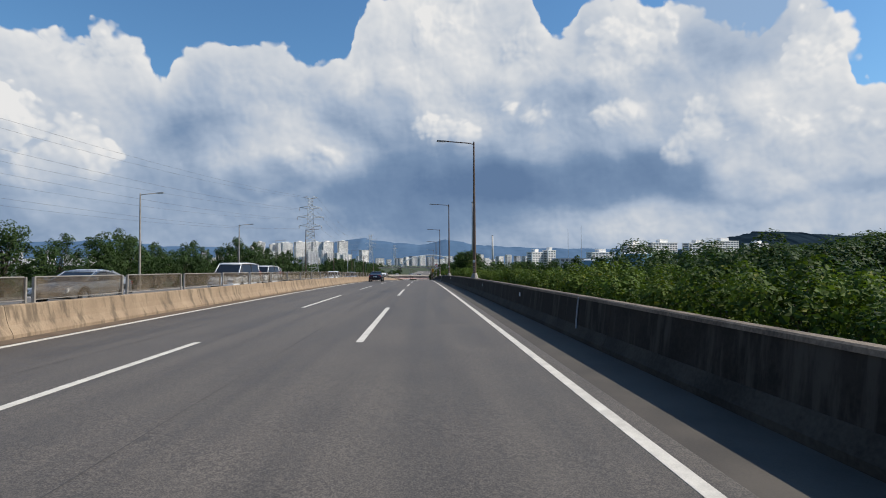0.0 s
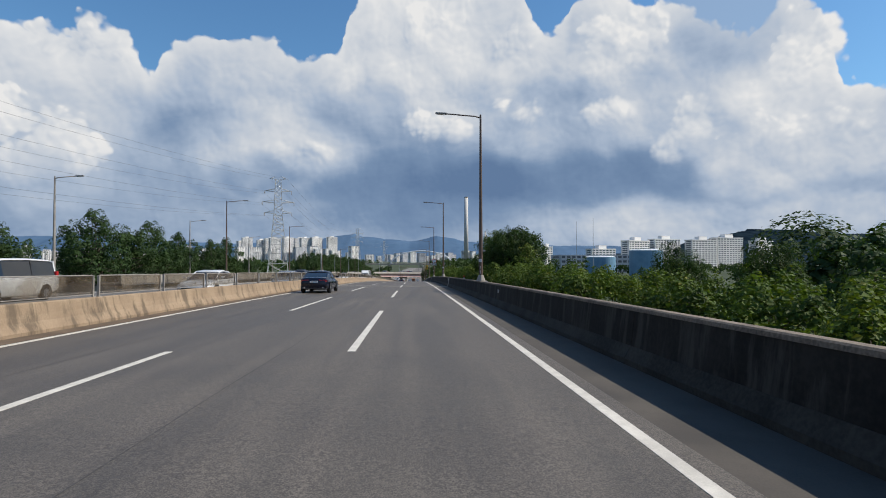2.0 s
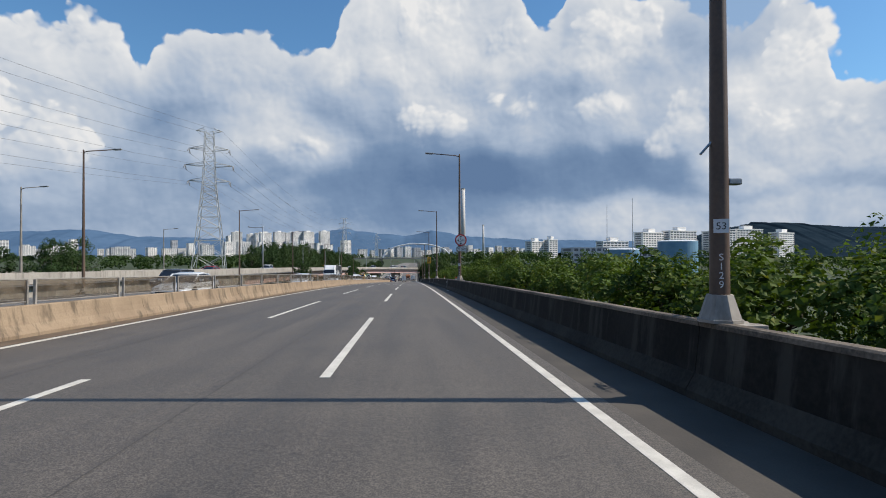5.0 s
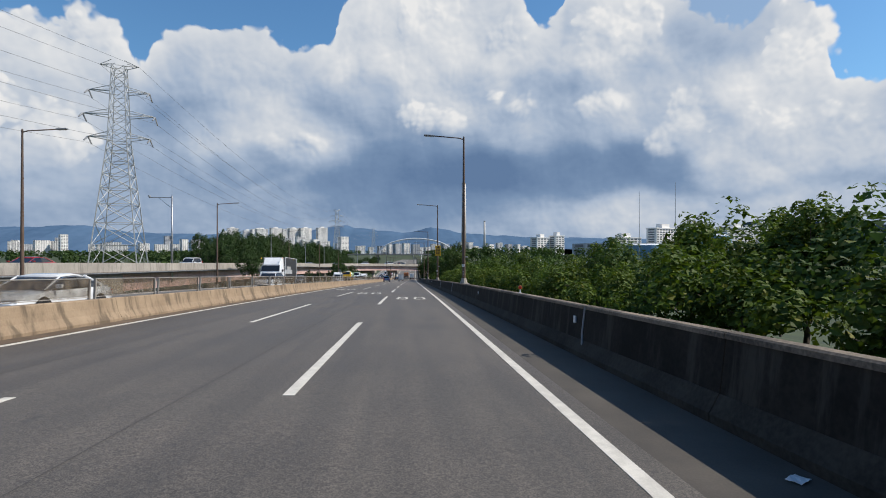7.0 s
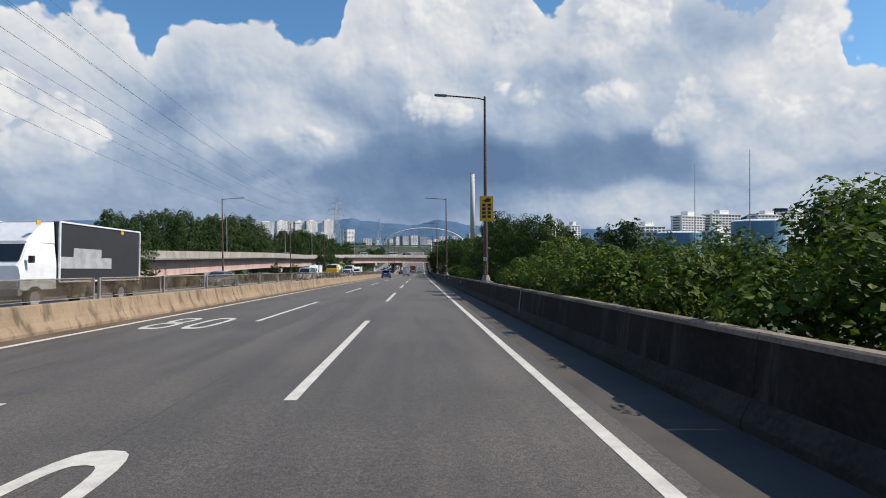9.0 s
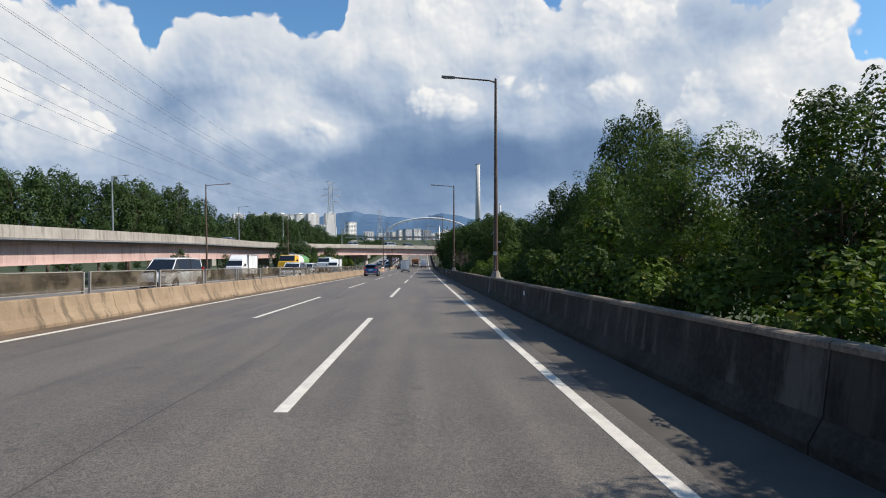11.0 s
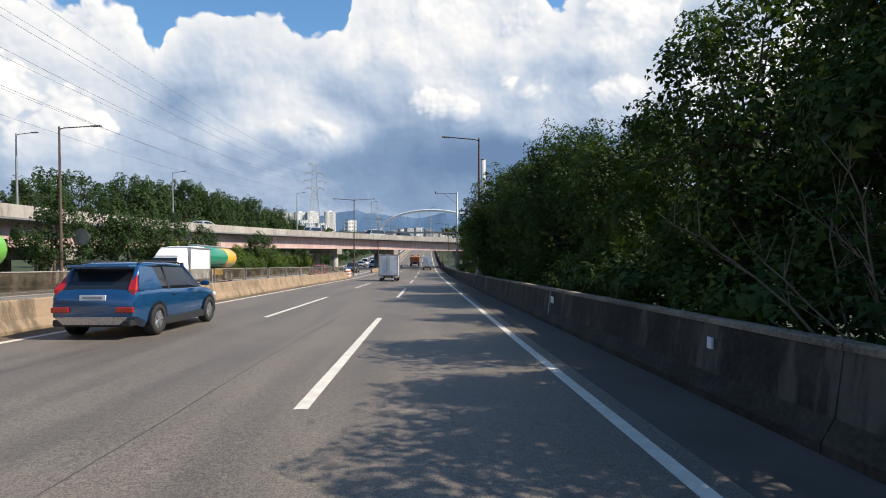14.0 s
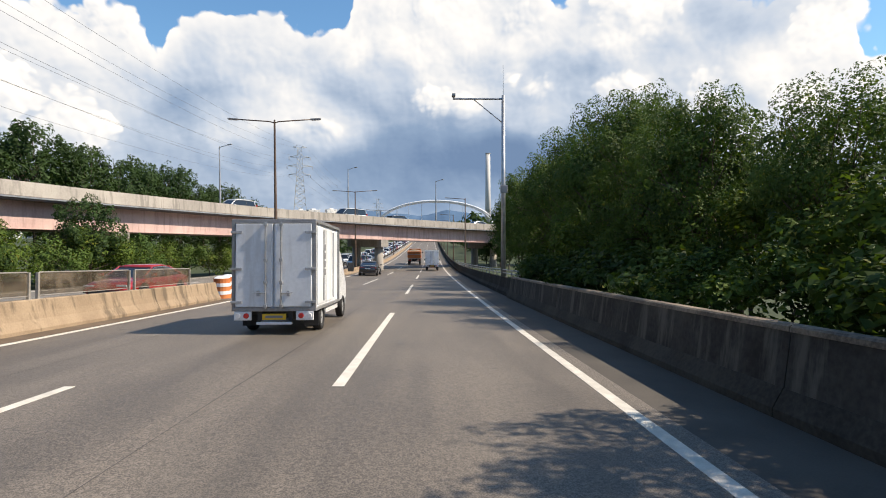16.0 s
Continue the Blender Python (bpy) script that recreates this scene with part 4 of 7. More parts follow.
def plant(proto, used, s, u, top, turn=0.0, wide=1.0):
    """Sets a tree so that its top is that far above the road."""
    p = drop(s, u)
    tall = at(s, u, top).z - p.z
    k = tall / proto["height"]
    m = Matrix.Translation(p) @ Matrix.Rotation(turn, 4, "Z") @ Matrix.Diagonal((k * wide, k * wide, k, 1))
    if proto.name in used:
        m = m @ Matrix.Diagonal((1 / proto.scale[0], 1 / proto.scale[1], 1 / proto.scale[2], 1))
    if proto.name not in used:
        used.add(proto.name)
        proto.matrix_basis = m
        return proto
    return copy_thing(proto, m)


USED = set()
BUSH = [tree("bush", "bright green broad-leaved bush growing up behind the parapet", "bush", 1.6, 1.2, 0.02, 1750, 0.108, LEAF_BUSH, 11 + k, 26, 0.26, 0.03, 0.2, "roadside bushes", 0.75) for k in range(4)]
SHRUB = [tree("shrub", "tall leafy green shrub in the growth behind the parapet", "shrub", 3.2, 1.75, 0.05, 3100, 0.138, LEAF_BUSH if k else LEAF_ROBINIA, 21 + k, 44, 0.24, 0.05, 0.4, "roadside shrubs", 0.65, False) for k in range(3)]
# bushes in the trees' dark leaf, which stands for the shade beneath them
SHADE_BUSH = [tree("bush", "green bush under the roadside trees, leaves darkened for their shade", "bush", 1.7, 1.25, 0.02, 1400, 0.142, LEAF_DARK, 17 + k, 26, 0.28, 0.03, 0.3, "roadside bushes", 0.6, False) for k in range(2)]
PLANE = [tree("tree", "dense bright-topped plane tree with upright shoots behind the parapet", "tree", 4.6, 2.0, 0.1, 6600, 0.145, LEAF_BUSH, 131 + k, 70, 0.205, 0.10, 0.8, "roadside trees", 0.8) for k in range(2)]
ROUND = [tree("tree", "dense dark green broad-leaved tree beside the motorway", "tree", 7.5, 3.1, 0.2, 17500, 0.132, LEAF_DARK, 31 + k, 130, 0.188, 0.14, 0.9, "roadside trees", 0.5, False) for k in range(3)]
SOFT = [tree("tree", "loose light-leaved tree with ragged shoots beside the motorway", "tree", 8.0, 2.9, 0.4, 20000, 0.112, LEAF_ROBINIA, 51 + k, 116, 0.196, 0.13, 0.7, "roadside trees", 0.45, False) for k in range(3)]
FAR = [tree("tree", "dark green tree in the belt beyond the opposite carriageway", "tree", 9.0, 3.6, 0.2, 2300, 0.40, LEAF_FAR, 71 + k, 64, 0.195, 0.17, 0.8, "far trees", 0.45, False) for k in range(4)]
BANK = [tree("tree", "tall dark green tree on the wooded bank behind the elevated road", "tree", 15.0, 5.0, 0.6, 6800, 0.34, LEAF_FAR, 91 + k, 100, 0.165, 0.24, 0.8, "far trees", 0.45, False) for k in range(3)]
BELT = [tree("tree", "dark green tree beside the opposite carriageway", "tree", 9.0, 3.4, 0.2, 6200, 0.23, LEAF_FAR, 111 + k, 80, 0.185, 0.17, 0.8, "far trees", 0.5, False) for k in range(3)]

rnd = random.Random(5)
TOPS = ((-40, 1.7), (55, 1.75), (66, 1.9), (73, 2.0), (75, 4.2), (80, 4.9), (88, 4.9), (90.5, 3.0), (92, 2.4), (94, 2.9), (97, 2.9), (99, 2.45), (134, 2.4), (140, 2.5), (146, 3.2), (150, 2.9), (154, 3.6), (155.5, 3.6), (157, 2.5), (160, 2.5), (161.5, 3.0), (165.5, 2.9), (167, 2.7), (172, 2.9), (182, 3.0), (189, 3.0), (191, 3.3), (195, 3.2), (197, 2.6), (207, 2.8), (210, 4.2), (215, 5.8), (226, 6.4), (231, 4.0),
        (238, 5.0), (252, 5.2), (255, 4.6), (257.5, 2.9), (261, 2.5), (266, 2.5), (268, 4.5), (270, 5.8), (272.5, 6.0), (276, 6.6), (283, 6.4), (287, 6.6), (290, 7.3), (296, 7.8), (298.5, 6.6), (305, 6.7), (309, 7.9), (314, 8.4), (318, 8.8), (330, 8.4), (332, 4.6), (335.5, 4.8), (337, 7.0), (340, 7.7), (346, 8.5), (352, 9.8), (362, 10.2), (380, 9.4))


def leafy_belt():
    s = 3.5
    k = 0
    while s < 352:
        top = table(TOPS, s)
        # low growth right behind the wall; dark leaf puts in shade under tall trees
        plant((BUSH if top < 5 else SHADE_BUSH)[k % (4 if top < 5 else 2)], USED, s + rnd.uniform(-0.4, 0.4), 5.35 + rnd.uniform(-0.1, 0.5), min(top, 2.1) * rnd.uniform(0.84, 1.06), rnd.uniform(0, 6.28), 1.25)
        s += 1.9 if top < 4 else 2.0
        k += 1
    s = -8.0
    while s < 352:
        top = table(TOPS, s)
        if top < 2.2:
            plant(BUSH[(k + 1) % 4], USED, s + rnd.uniform(-1, 1), 7.6 + rnd.uniform(-0.8, 0.8), top * rnd.uniform(0.85, 1.05), rnd.uniform(0, 6.28), 1.1)
            s += 2.6
        else:
            plant(SHRUB[k % 3], USED, s + rnd.uniform(-0.8, 0.8), 7.3 + rnd.uniform(-0.4, 0.7), min(top, 3.8) * rnd.uniform(0.84, 1.03), rnd.uniform(0, 6.28), 1.18)
            s += 2.9 if top < 4 else 4.0
        k += 1
    s = 60.0
    while s < 378:
        top = table(TOPS, s)
        if top > 4.0 and not 66 < s < 94 and not 267 < s < 279 and not 326 < s < 343:
            kind = SOFT if (s > 330 or 236 < s < 246 or (68 < s < 92 and k % 3)) else ROUND
            u = (9.0 if 268 < s < 287.5 else 8.4 if s > 340 else 6.4) + rnd.uniform(-0.3, 0.5) if top > 5.4 or s < 268 or s > 326 else 6.6
            plant(kind[k % 3], USED, s, u, top * rnd.uniform(0.84, 1.03), rnd.uniform(0, 6.28), 0.86 if 268 < s < 287.5 or s > 340 else 1.0)
            if top > 5 and k % 2:
                plant(FAR[(k + 1) % 4], USED, s + 1.5, 11.5 + rnd.uniform(-1, 1), top * rnd.uniform(0.8, 0.95), rnd.uniform(0, 6.28))
        s += 5.2 * rnd.uniform(0.85, 1.15)
        k += 1
    # the lower wood behind, on the falling ground
    for s in range(8, 240, 13):
        plant(FAR[k % 4], USED, s + rnd.uniform(-4, 4), rnd.uniform(17, 30), (3.2 if s < 60 else 2.4) * rnd.uniform(0.75, 1.15), rnd.uniform(0, 6.28))
        k += 1
    for s, u, top in ((38, 20, 3.1), (44, 24, 3.4), (33, 19, 2.7), (52, 23, 3.6), (60, 18, 3.2), (28, 24, 2.2), (70, 26, 3.8), (48, 30, 3.6), (24, 18, 2.0)):
        plant(FAR[k % 4], USED, s, u, top, rnd.uniform(0, 6.28), 1.15)
        k += 1
    plant(ROUND[0], USED, 319.8, 5.9, 8.5, 2.2, 1.12)
    plant(ROUND[1], USED, 328.6, 6.7, 6.6, 4.2, 0.72)
    plant(ROUND[2], USED, 309.4, 6.5, 8.1, 1.2, 0.85)
    for s, u, top, n in ((334.6, 7.6, 5.3, 0), (338.6, 7.0, 6.3, 1), (341.6, 7.0, 7.1, 2), (345.6, 7.2, 8.3, 0)):
        plant(SOFT[n], USED, s, u, top, s * 2.3, 0.85)
    for s, u, top in ((324.4, 6.8, 8.7), (317.5, 5.6, 5.0), (320.6, 4.95, 5.2), (323.6, 4.95, 5.0)):
        plant(ROUND[int(s) % 3], USED, s, u, top, s, 0.95)
    plant(ROUND[1], USED, 291.5, 6.7, 7.1, 0.7, 0.8)
    for s, u, top in ((271.4, 7.2, 6.1), (276.2, 7.5, 6.6), (274.0, 10.2, 5.8), (287.0, 8.7, 6.7)):
        plant(ROUND[int(s * 2) % 3], USED, s, u, top, s * 2.1, 1.15 if s < 280 else 1.0)
    plant(ROUND[1], USED, 69.5, 14.5, 3.2, 2.0)
    plant(ROUND[2], USED, 64.0, 16.0, 2.9, 1.0)
    for s in (291, 295, 308, 312, 317, 322):
        plant(BELT[s % 3], USED, s, 9.4, 8.2, s * 1.3)
    plant(ROUND[0], USED, 247.8, 9.3, 8.3, 0.4, 0.72)
    for s, u, top in ((76.6, 6.7, 4.5), (78.2, 6.4, 4.7), (81.0, 6.3, 4.7), (84.4, 6.3, 4.4), (86.7, 7.2, 3.9), (257.0, 7.2, 3.9), (259.4, 7.3, 3.5)):
        plant((SOFT if int(s) % 2 else ROUND)[int(s) % 3], USED, s, u, top, s * 1.7, 0.95)
    plant(ROUND[2], USED, 257.5, 10.2, 6.4, 1.4, 0.9)
    # darker trees that fill the row behind
    for n, (s, u, top) in enumerate(((76.4, 7.6, 4.4), (78.4, 7.6, 4.8), (80.6, 7.6, 4.7), (84.0, 7.9, 4.3), (86.6, 7.9, 3.9), (332.2, 9.2, 5.2), (336.2, 9.2, 5.2), (339.8, 9.0, 6.0), (343.6, 9.2, 6.8), (253.5, 8.6, 4.8), (249.0, 8.2, 5.0), (272.6, 9.0, 5.7), (277.6, 9.0, 6.6), (281.6, 10.4, 6.5), (286.0, 10.2, 6.2))):
        plant(BELT[n % 3], USED, s, u, top, s * 1.1, 1.05)
    for n, (s, u, top) in enumerate(((93.2, 7.0, 2.95), (96.0, 7.4, 2.9), (141.0, 7.0, 3.3), (149.2, 7.4, 2.8), (153.2, 7.1, 2.95), (156.4, 7.2, 3.0), (163.5, 7.6, 3.0), (192.5, 7.9, 3.0))):
        plant(PLANE[n % 2], USED, s, u, top, s * 1.9)


leafy_belt()


def far_belt():
    k = 0
    # belt beyond the opposite carriageway at the start
    for s in range(30, 168, 5):
        top = 6.5 if s < 100 else (8.2 if s < 155 else 5.5)
        plant(BELT[k % 3], USED, s + rnd.uniform(-2, 2), -36.5 + rnd.uniform(-2.5, 2.0), top * rnd.uniform(0.72, 1.05), rnd.uniform(0, 6.28), 1.1)
        k += 1
    for s, u, top in ((235, -26.2, 5.7), (205, -62, 6.0), (214, -70, 5.0), (180, -60, 4.4), (285, -26.5, 3.2), (298, -26.0, 3.0)):
        plant(BELT[k % 3], USED, s, u, top, rnd.uniform(0, 6.28))
        k += 1
    # wooded bank behind the elevated road
    bank = ((264, 12.0), (298, 13.5), (302, 17.0), (334, 17.0), (337, 9.5), (340, 9.6), (350, 13.5), (375, 17.0), (400, 18.2), (430, 16.8), (470, 13.5), (520, 9.0))
    s = 264.0
    while s < 520:
        top = table(bank, s)
        plant(BANK[k % 3], USED, s, -43.5 + rnd.uniform(-1.5, 1.5), top * rnd.uniform(0.80, 1.0), rnd.uniform(0, 6.28), 0.9)
        if k % 2:
            plant(BANK[(k + 1) % 3], USED, s + 3, -51 + rnd.uniform(-2, 2), top * rnd.uniform(0.9, 1.08), rnd.uniform(0, 6.28), 0.9)
        s += 7.0
        k += 1
    # low growth beyond the elevated road
    for s in range(120, 470, 15):
        for u in (-66, -92):
            plant(FAR[k % 4], USED, s + rnd.uniform(-5, 5), u + rnd.uniform(-9, 9), (1.6 if s < 250 else 3.0) * rnd.uniform(0.6, 1.1), rnd.uniform(0, 6.28), 1.1)
            k += 1
    for s in range(436, 640, 14):
        plant(FAR[k % 4], USED, s, -34 + rnd.uniform(-4, 4), 9.0 * rnd.uniform(0.6, 1.0), rnd.uniform(0, 6.28))
        k += 1
    # growth between the far carriageway and the elevated road
    for s, u, top in ((322, -25.0, 6.6), (328, -24.6, 7.2), (335, -25.2, 6.4), (341, -25.4, 6.8), (346, -25.0, 6.0), (362, -23.8, 6.2)):
        plant(BELT[k % 3], USED, s, u, top, rnd.uniform(0, 6.28), 0.95)
        k += 1
    for s in range(337, 384, 3):
        plant(SHRUB[k % 3], USED, s + rnd.uniform(-0.8, 0.8), -23.3 + rnd.uniform(-0.7, 0.5) + max(0, s - 362) * 0.05, 3.7 * rnd.uniform(0.8, 1.1), rnd.uniform(0, 6.28), 1.1)
        k += 1
    for s in range(395, 560, 9):
        plant(FAR[k % 4], USED, s, -24.5 + rnd.uniform(-1, 1), 3.2 * rnd.uniform(0.7, 1.1), rnd.uniform(0, 6.28), 1.2)
        plant(FAR[(k + 1) % 4], USED, s, 12 + rnd.uniform(-2, 3), 6.5 * rnd.uniform(0.7, 1.1), rnd.uniform(0, 6.28))
        k += 1


far_belt()


def woods(name, label, patches, seed, size=2.1, per=46):
    """Far woodland as one mesh of leafy mounds."""
    rng = np.random.default_rng(seed)
    pts, ways = [], []
    for x0, x1, y0, y1, n, z, h in patches:
        for _ in range(n):
            c = np.array([rng.uniform(x0, x1), rng.uniform(y0, y1), 0.0])
            r = rng.uniform(3.5, 6.5)
            q = rng.normal(0, 1, (per, 3))
            q /= np.linalg.norm(q, axis=1, keepdims=True)
            q *= np.array([r, r, h * 0.5 * rng.uniform(0.7, 1.1)]) * rng.uniform(0.6 if size > 1 else 0.88, 1.0, (per, 1))
            pts.append(c + q + np.array([0, 0, z + h * 0.5]))
            ways.append(q / np.linalg.norm(q, axis=1, keepdims=True))
    pts = np.concatenate(pts)
    me = leaf_mesh(name, pts, np.concatenate(ways), np.full((len(pts), 1), size), LEAF_FAR, rng, folded=size > 1)
    return tagged(new(name, me), label, "woodland", kind="stuff")


woods("woodland", "dark green far woodland between the road and the town", ((-420, -75, 640, 1250, 150, -12, 11), (-900, -380, 500, 1300, 150, -12, 10), (60, 420, 480, 720, 120, -14, 9), (250, 800, 330, 640, 120, -16, 12), (35, 160, 460, 900, 60, -10, 12), (-210, -45, 420, 660, 70, -11, 9), (18, 60, 450, 760, 26, -9, 8)), 4)
woods("thicket", "dark green wood on the low ground beside the motorway", ((36, 84, 56, 100, 44, -9.5, 14.6), (24, 40, 34, 60, 8, -8.0, 9.0)), 6, 0.52, 2000)


def twig_bush(name, seed):
    """A bare thicket of dry twigs."""
    rng = random.Random(seed)
    ob = thing(name, "bare thicket of dry brown twigs behind the parapet", "dead bush", group="dead bushes")
    for n in range(14):
        bm = bmesh.new()
        p = Vector((rng.uniform(-0.5, 0.5), rng.uniform(-0.9, 0.9), -0.1))
        d = Vector((rng.uniform(-0.7, 0.3), rng.uniform(-0.6, 0.6), 1.0)).normalized()
        line = [p.copy()]
        for k in range(7):
            p = p + d * rng.uniform(0.28, 0.45)
            d = (d + Vector((rng.uniform(-0.3, 0.3), rng.uniform(-0.3, 0.3), rng.uniform(-0.12, 0.10)))).normalized()
            line.append(p.copy())
        for k in range(7):
            tube(bm, line[k], line[k + 1], 0.020 - k * 0.0022, 0.018 - k * 0.0022, 5)
            for _ in range(2):
                e = (d + Vector((rng.uniform(-1, 1), rng.uniform(-1, 1), rng.uniform(-0.2, 0.9)))).normalized() * rng.uniform(0.2, 0.6)
                tube(bm, line[k + 1], line[k + 1] + e, 0.007, 0.003, 4)
        part("branch", bm, TWIG, ob)
    return ob


dry = twig_bush("dead_bush", 3)
dry.matrix_basis = Matrix.Translation(drop(279, 5.2))
for s, u, a in ((281.5, 5.4, 1.0), (284, 5.1, 2.2), (287, 5.5, 3.9), (290.5, 5.2, 5.0), (276, 5.5, 0.4)):
    copy_thing(dry, Matrix.Translation(drop(s, u)) @ Matrix.Rotation(a, 4, "Z"))

# ---- vehicles: local +y is forwards, the origin is on the road under the middle ----
def wheel(parent, x, y, r, w, rim=True, name="wheel"):
    s = 1 if x > 0 else -1
    bm = bmesh.new()
    n = 22
    prof = ((0.62 * r, -w / 2), (0.93 * r, -w / 2), (r, -w * 0.38), (r, w * 0.38), (0.93 * r, w / 2), (0.62 * r, w / 2), (0.60 * r, w * 0.30), (0.60 * r, -w * 0.30))
    rings = []
    for k in range(n):
        a = k * math.tau / n
        rings.append([bm.verts.new((x + q, y + math.cos(a) * rr, r + math.sin(a) * rr)) for rr, q in prof])
    for k in range(n):
        a, b = rings[k], rings[(k + 1) % n]
        for j in range(len(prof)):
            bm.faces.new((a[j], b[j], b[(j + 1) % len(prof)], a[(j + 1) % len(prof)]))
    bmesh.ops.recalc_face_normals(bm, faces=bm.faces[:])
    tyre = part(name, bm, RUBBER, parent, smooth=True)
    bm = bmesh.new()
    tube(bm, (x + s * w * 0.05, y, r), (x + s * w * 0.36, y, r), 0.62 * r, 0.62 * r, n)
    tube(bm, (x + s * w * 0.36, y, r), (x + s * w * 0.44, y, r), 0.14 * r, 0.12 * r, 10)
    if rim:
        for k in range(5):
            a = k * math.tau / 5
            c = Vector((x + s * w * 0.38, y + math.cos(a) * r * 0.34, r + math.sin(a) * r * 0.34))
            tube(bm, (x + s * w * 0.38, y, r), c + (c - Vector((x + s * w * 0.38, y, r))) * 0.72, 0.07 * r, 0.05 * r, 6)
    part("rim", bm, RIM if rim else GREY_PLASTIC, tyre)
    return tyre


def hull(bm, stations, mat=0):
    """Joins rings of (x, z) at each y; rings have the same number of points."""
    rings = [[bm.verts.new((x, y, z)) for x, z in ring] for y, ring in stations]
    n = len(rings[0])
    for a, b in zip(rings, rings[1:]):
        for k in range(n):
            bm.faces.new((a[k], b[k], b[(k + 1) % n], a[(k + 1) % n])).material_index = mat
    bm.faces.new(rings[0]).material_index = mat
    bm.faces.new(rings[-1][::-1]).material_index = mat
    bmesh.ops.recalc_face_normals(bm, faces=bm.faces[:])


SHAPES = {
    # length, width, belt line (y, z, share of the width), greenhouse (rear base, rear top, front top, front base), roof, wheel radius, wheels' y
    "sedan": (4.98, 1.92, ((-2.49, 0.80, 0.84), (-2.40, 0.98, 0.90), (-2.05, 1.05, 0.95), (-1.2, 1.02, 1.0), (0.2, 0.98, 1.0), (1.1, 0.95, 0.98), (1.9, 0.84, 0.95), (2.35, 0.72, 0.88), (2.49, 0.58, 0.80)),
              (-2.02, -0.95, 0.28, 1.30), 1.46, 0.345, (-1.50, 1.50)),
    "suv": (4.42, 1.83, ((-2.21, 0.86, 0.88), (-2.14, 1.00, 0.94), (-1.8, 1.04, 0.98), (-0.6, 1.01, 1.0), (0.4, 0.99, 1.0), (1.05, 0.98, 0.98), (1.7, 0.90, 0.95), (2.1, 0.78, 0.88), (2.21, 0.62, 0.80)),
            (-2.16, -1.72, 0.30, 1.18), 1.58, 0.335, (-1.36, 1.36)),
    "large_suv": (4.78, 1.90, ((-2.39, 0.92, 0.90), (-2.32, 1.06, 0.95), (-1.9, 1.09, 0.99), (-0.6, 1.06, 1.0), (0.5, 1.05, 1.0), (1.15, 1.04, 0.98), (1.9, 0.98, 0.95), (2.3, 0.84, 0.88), (2.39, 0.66, 0.80)),
                  (-2.34, -2.02, 0.35, 1.25), 1.73, 0.36, (-1.40, 1.42)),
    "van": (5.15, 1.92, ((-2.57, 1.00, 0.94), (-2.52, 1.14, 0.97), (-1.9, 1.15, 1.0), (-0.6, 1.14, 1.0), (0.9, 1.12, 1.0), (1.65, 1.08, 0.98), (2.1, 0.98, 0.95), (2.45, 0.86, 0.88), (2.57, 0.70, 0.82)),
            (-2.53, -2.38, 0.95, 1.85), 1.93, 0.34, (-1.60, 1.62)),
}


def round_off(ob, width):
    b = ob.modifiers.new("round", "BEVEL")
    b.width, b.segments, b.limit_method, b.angle_limit = width, 3, "ANGLE", radians(38)
    return ob


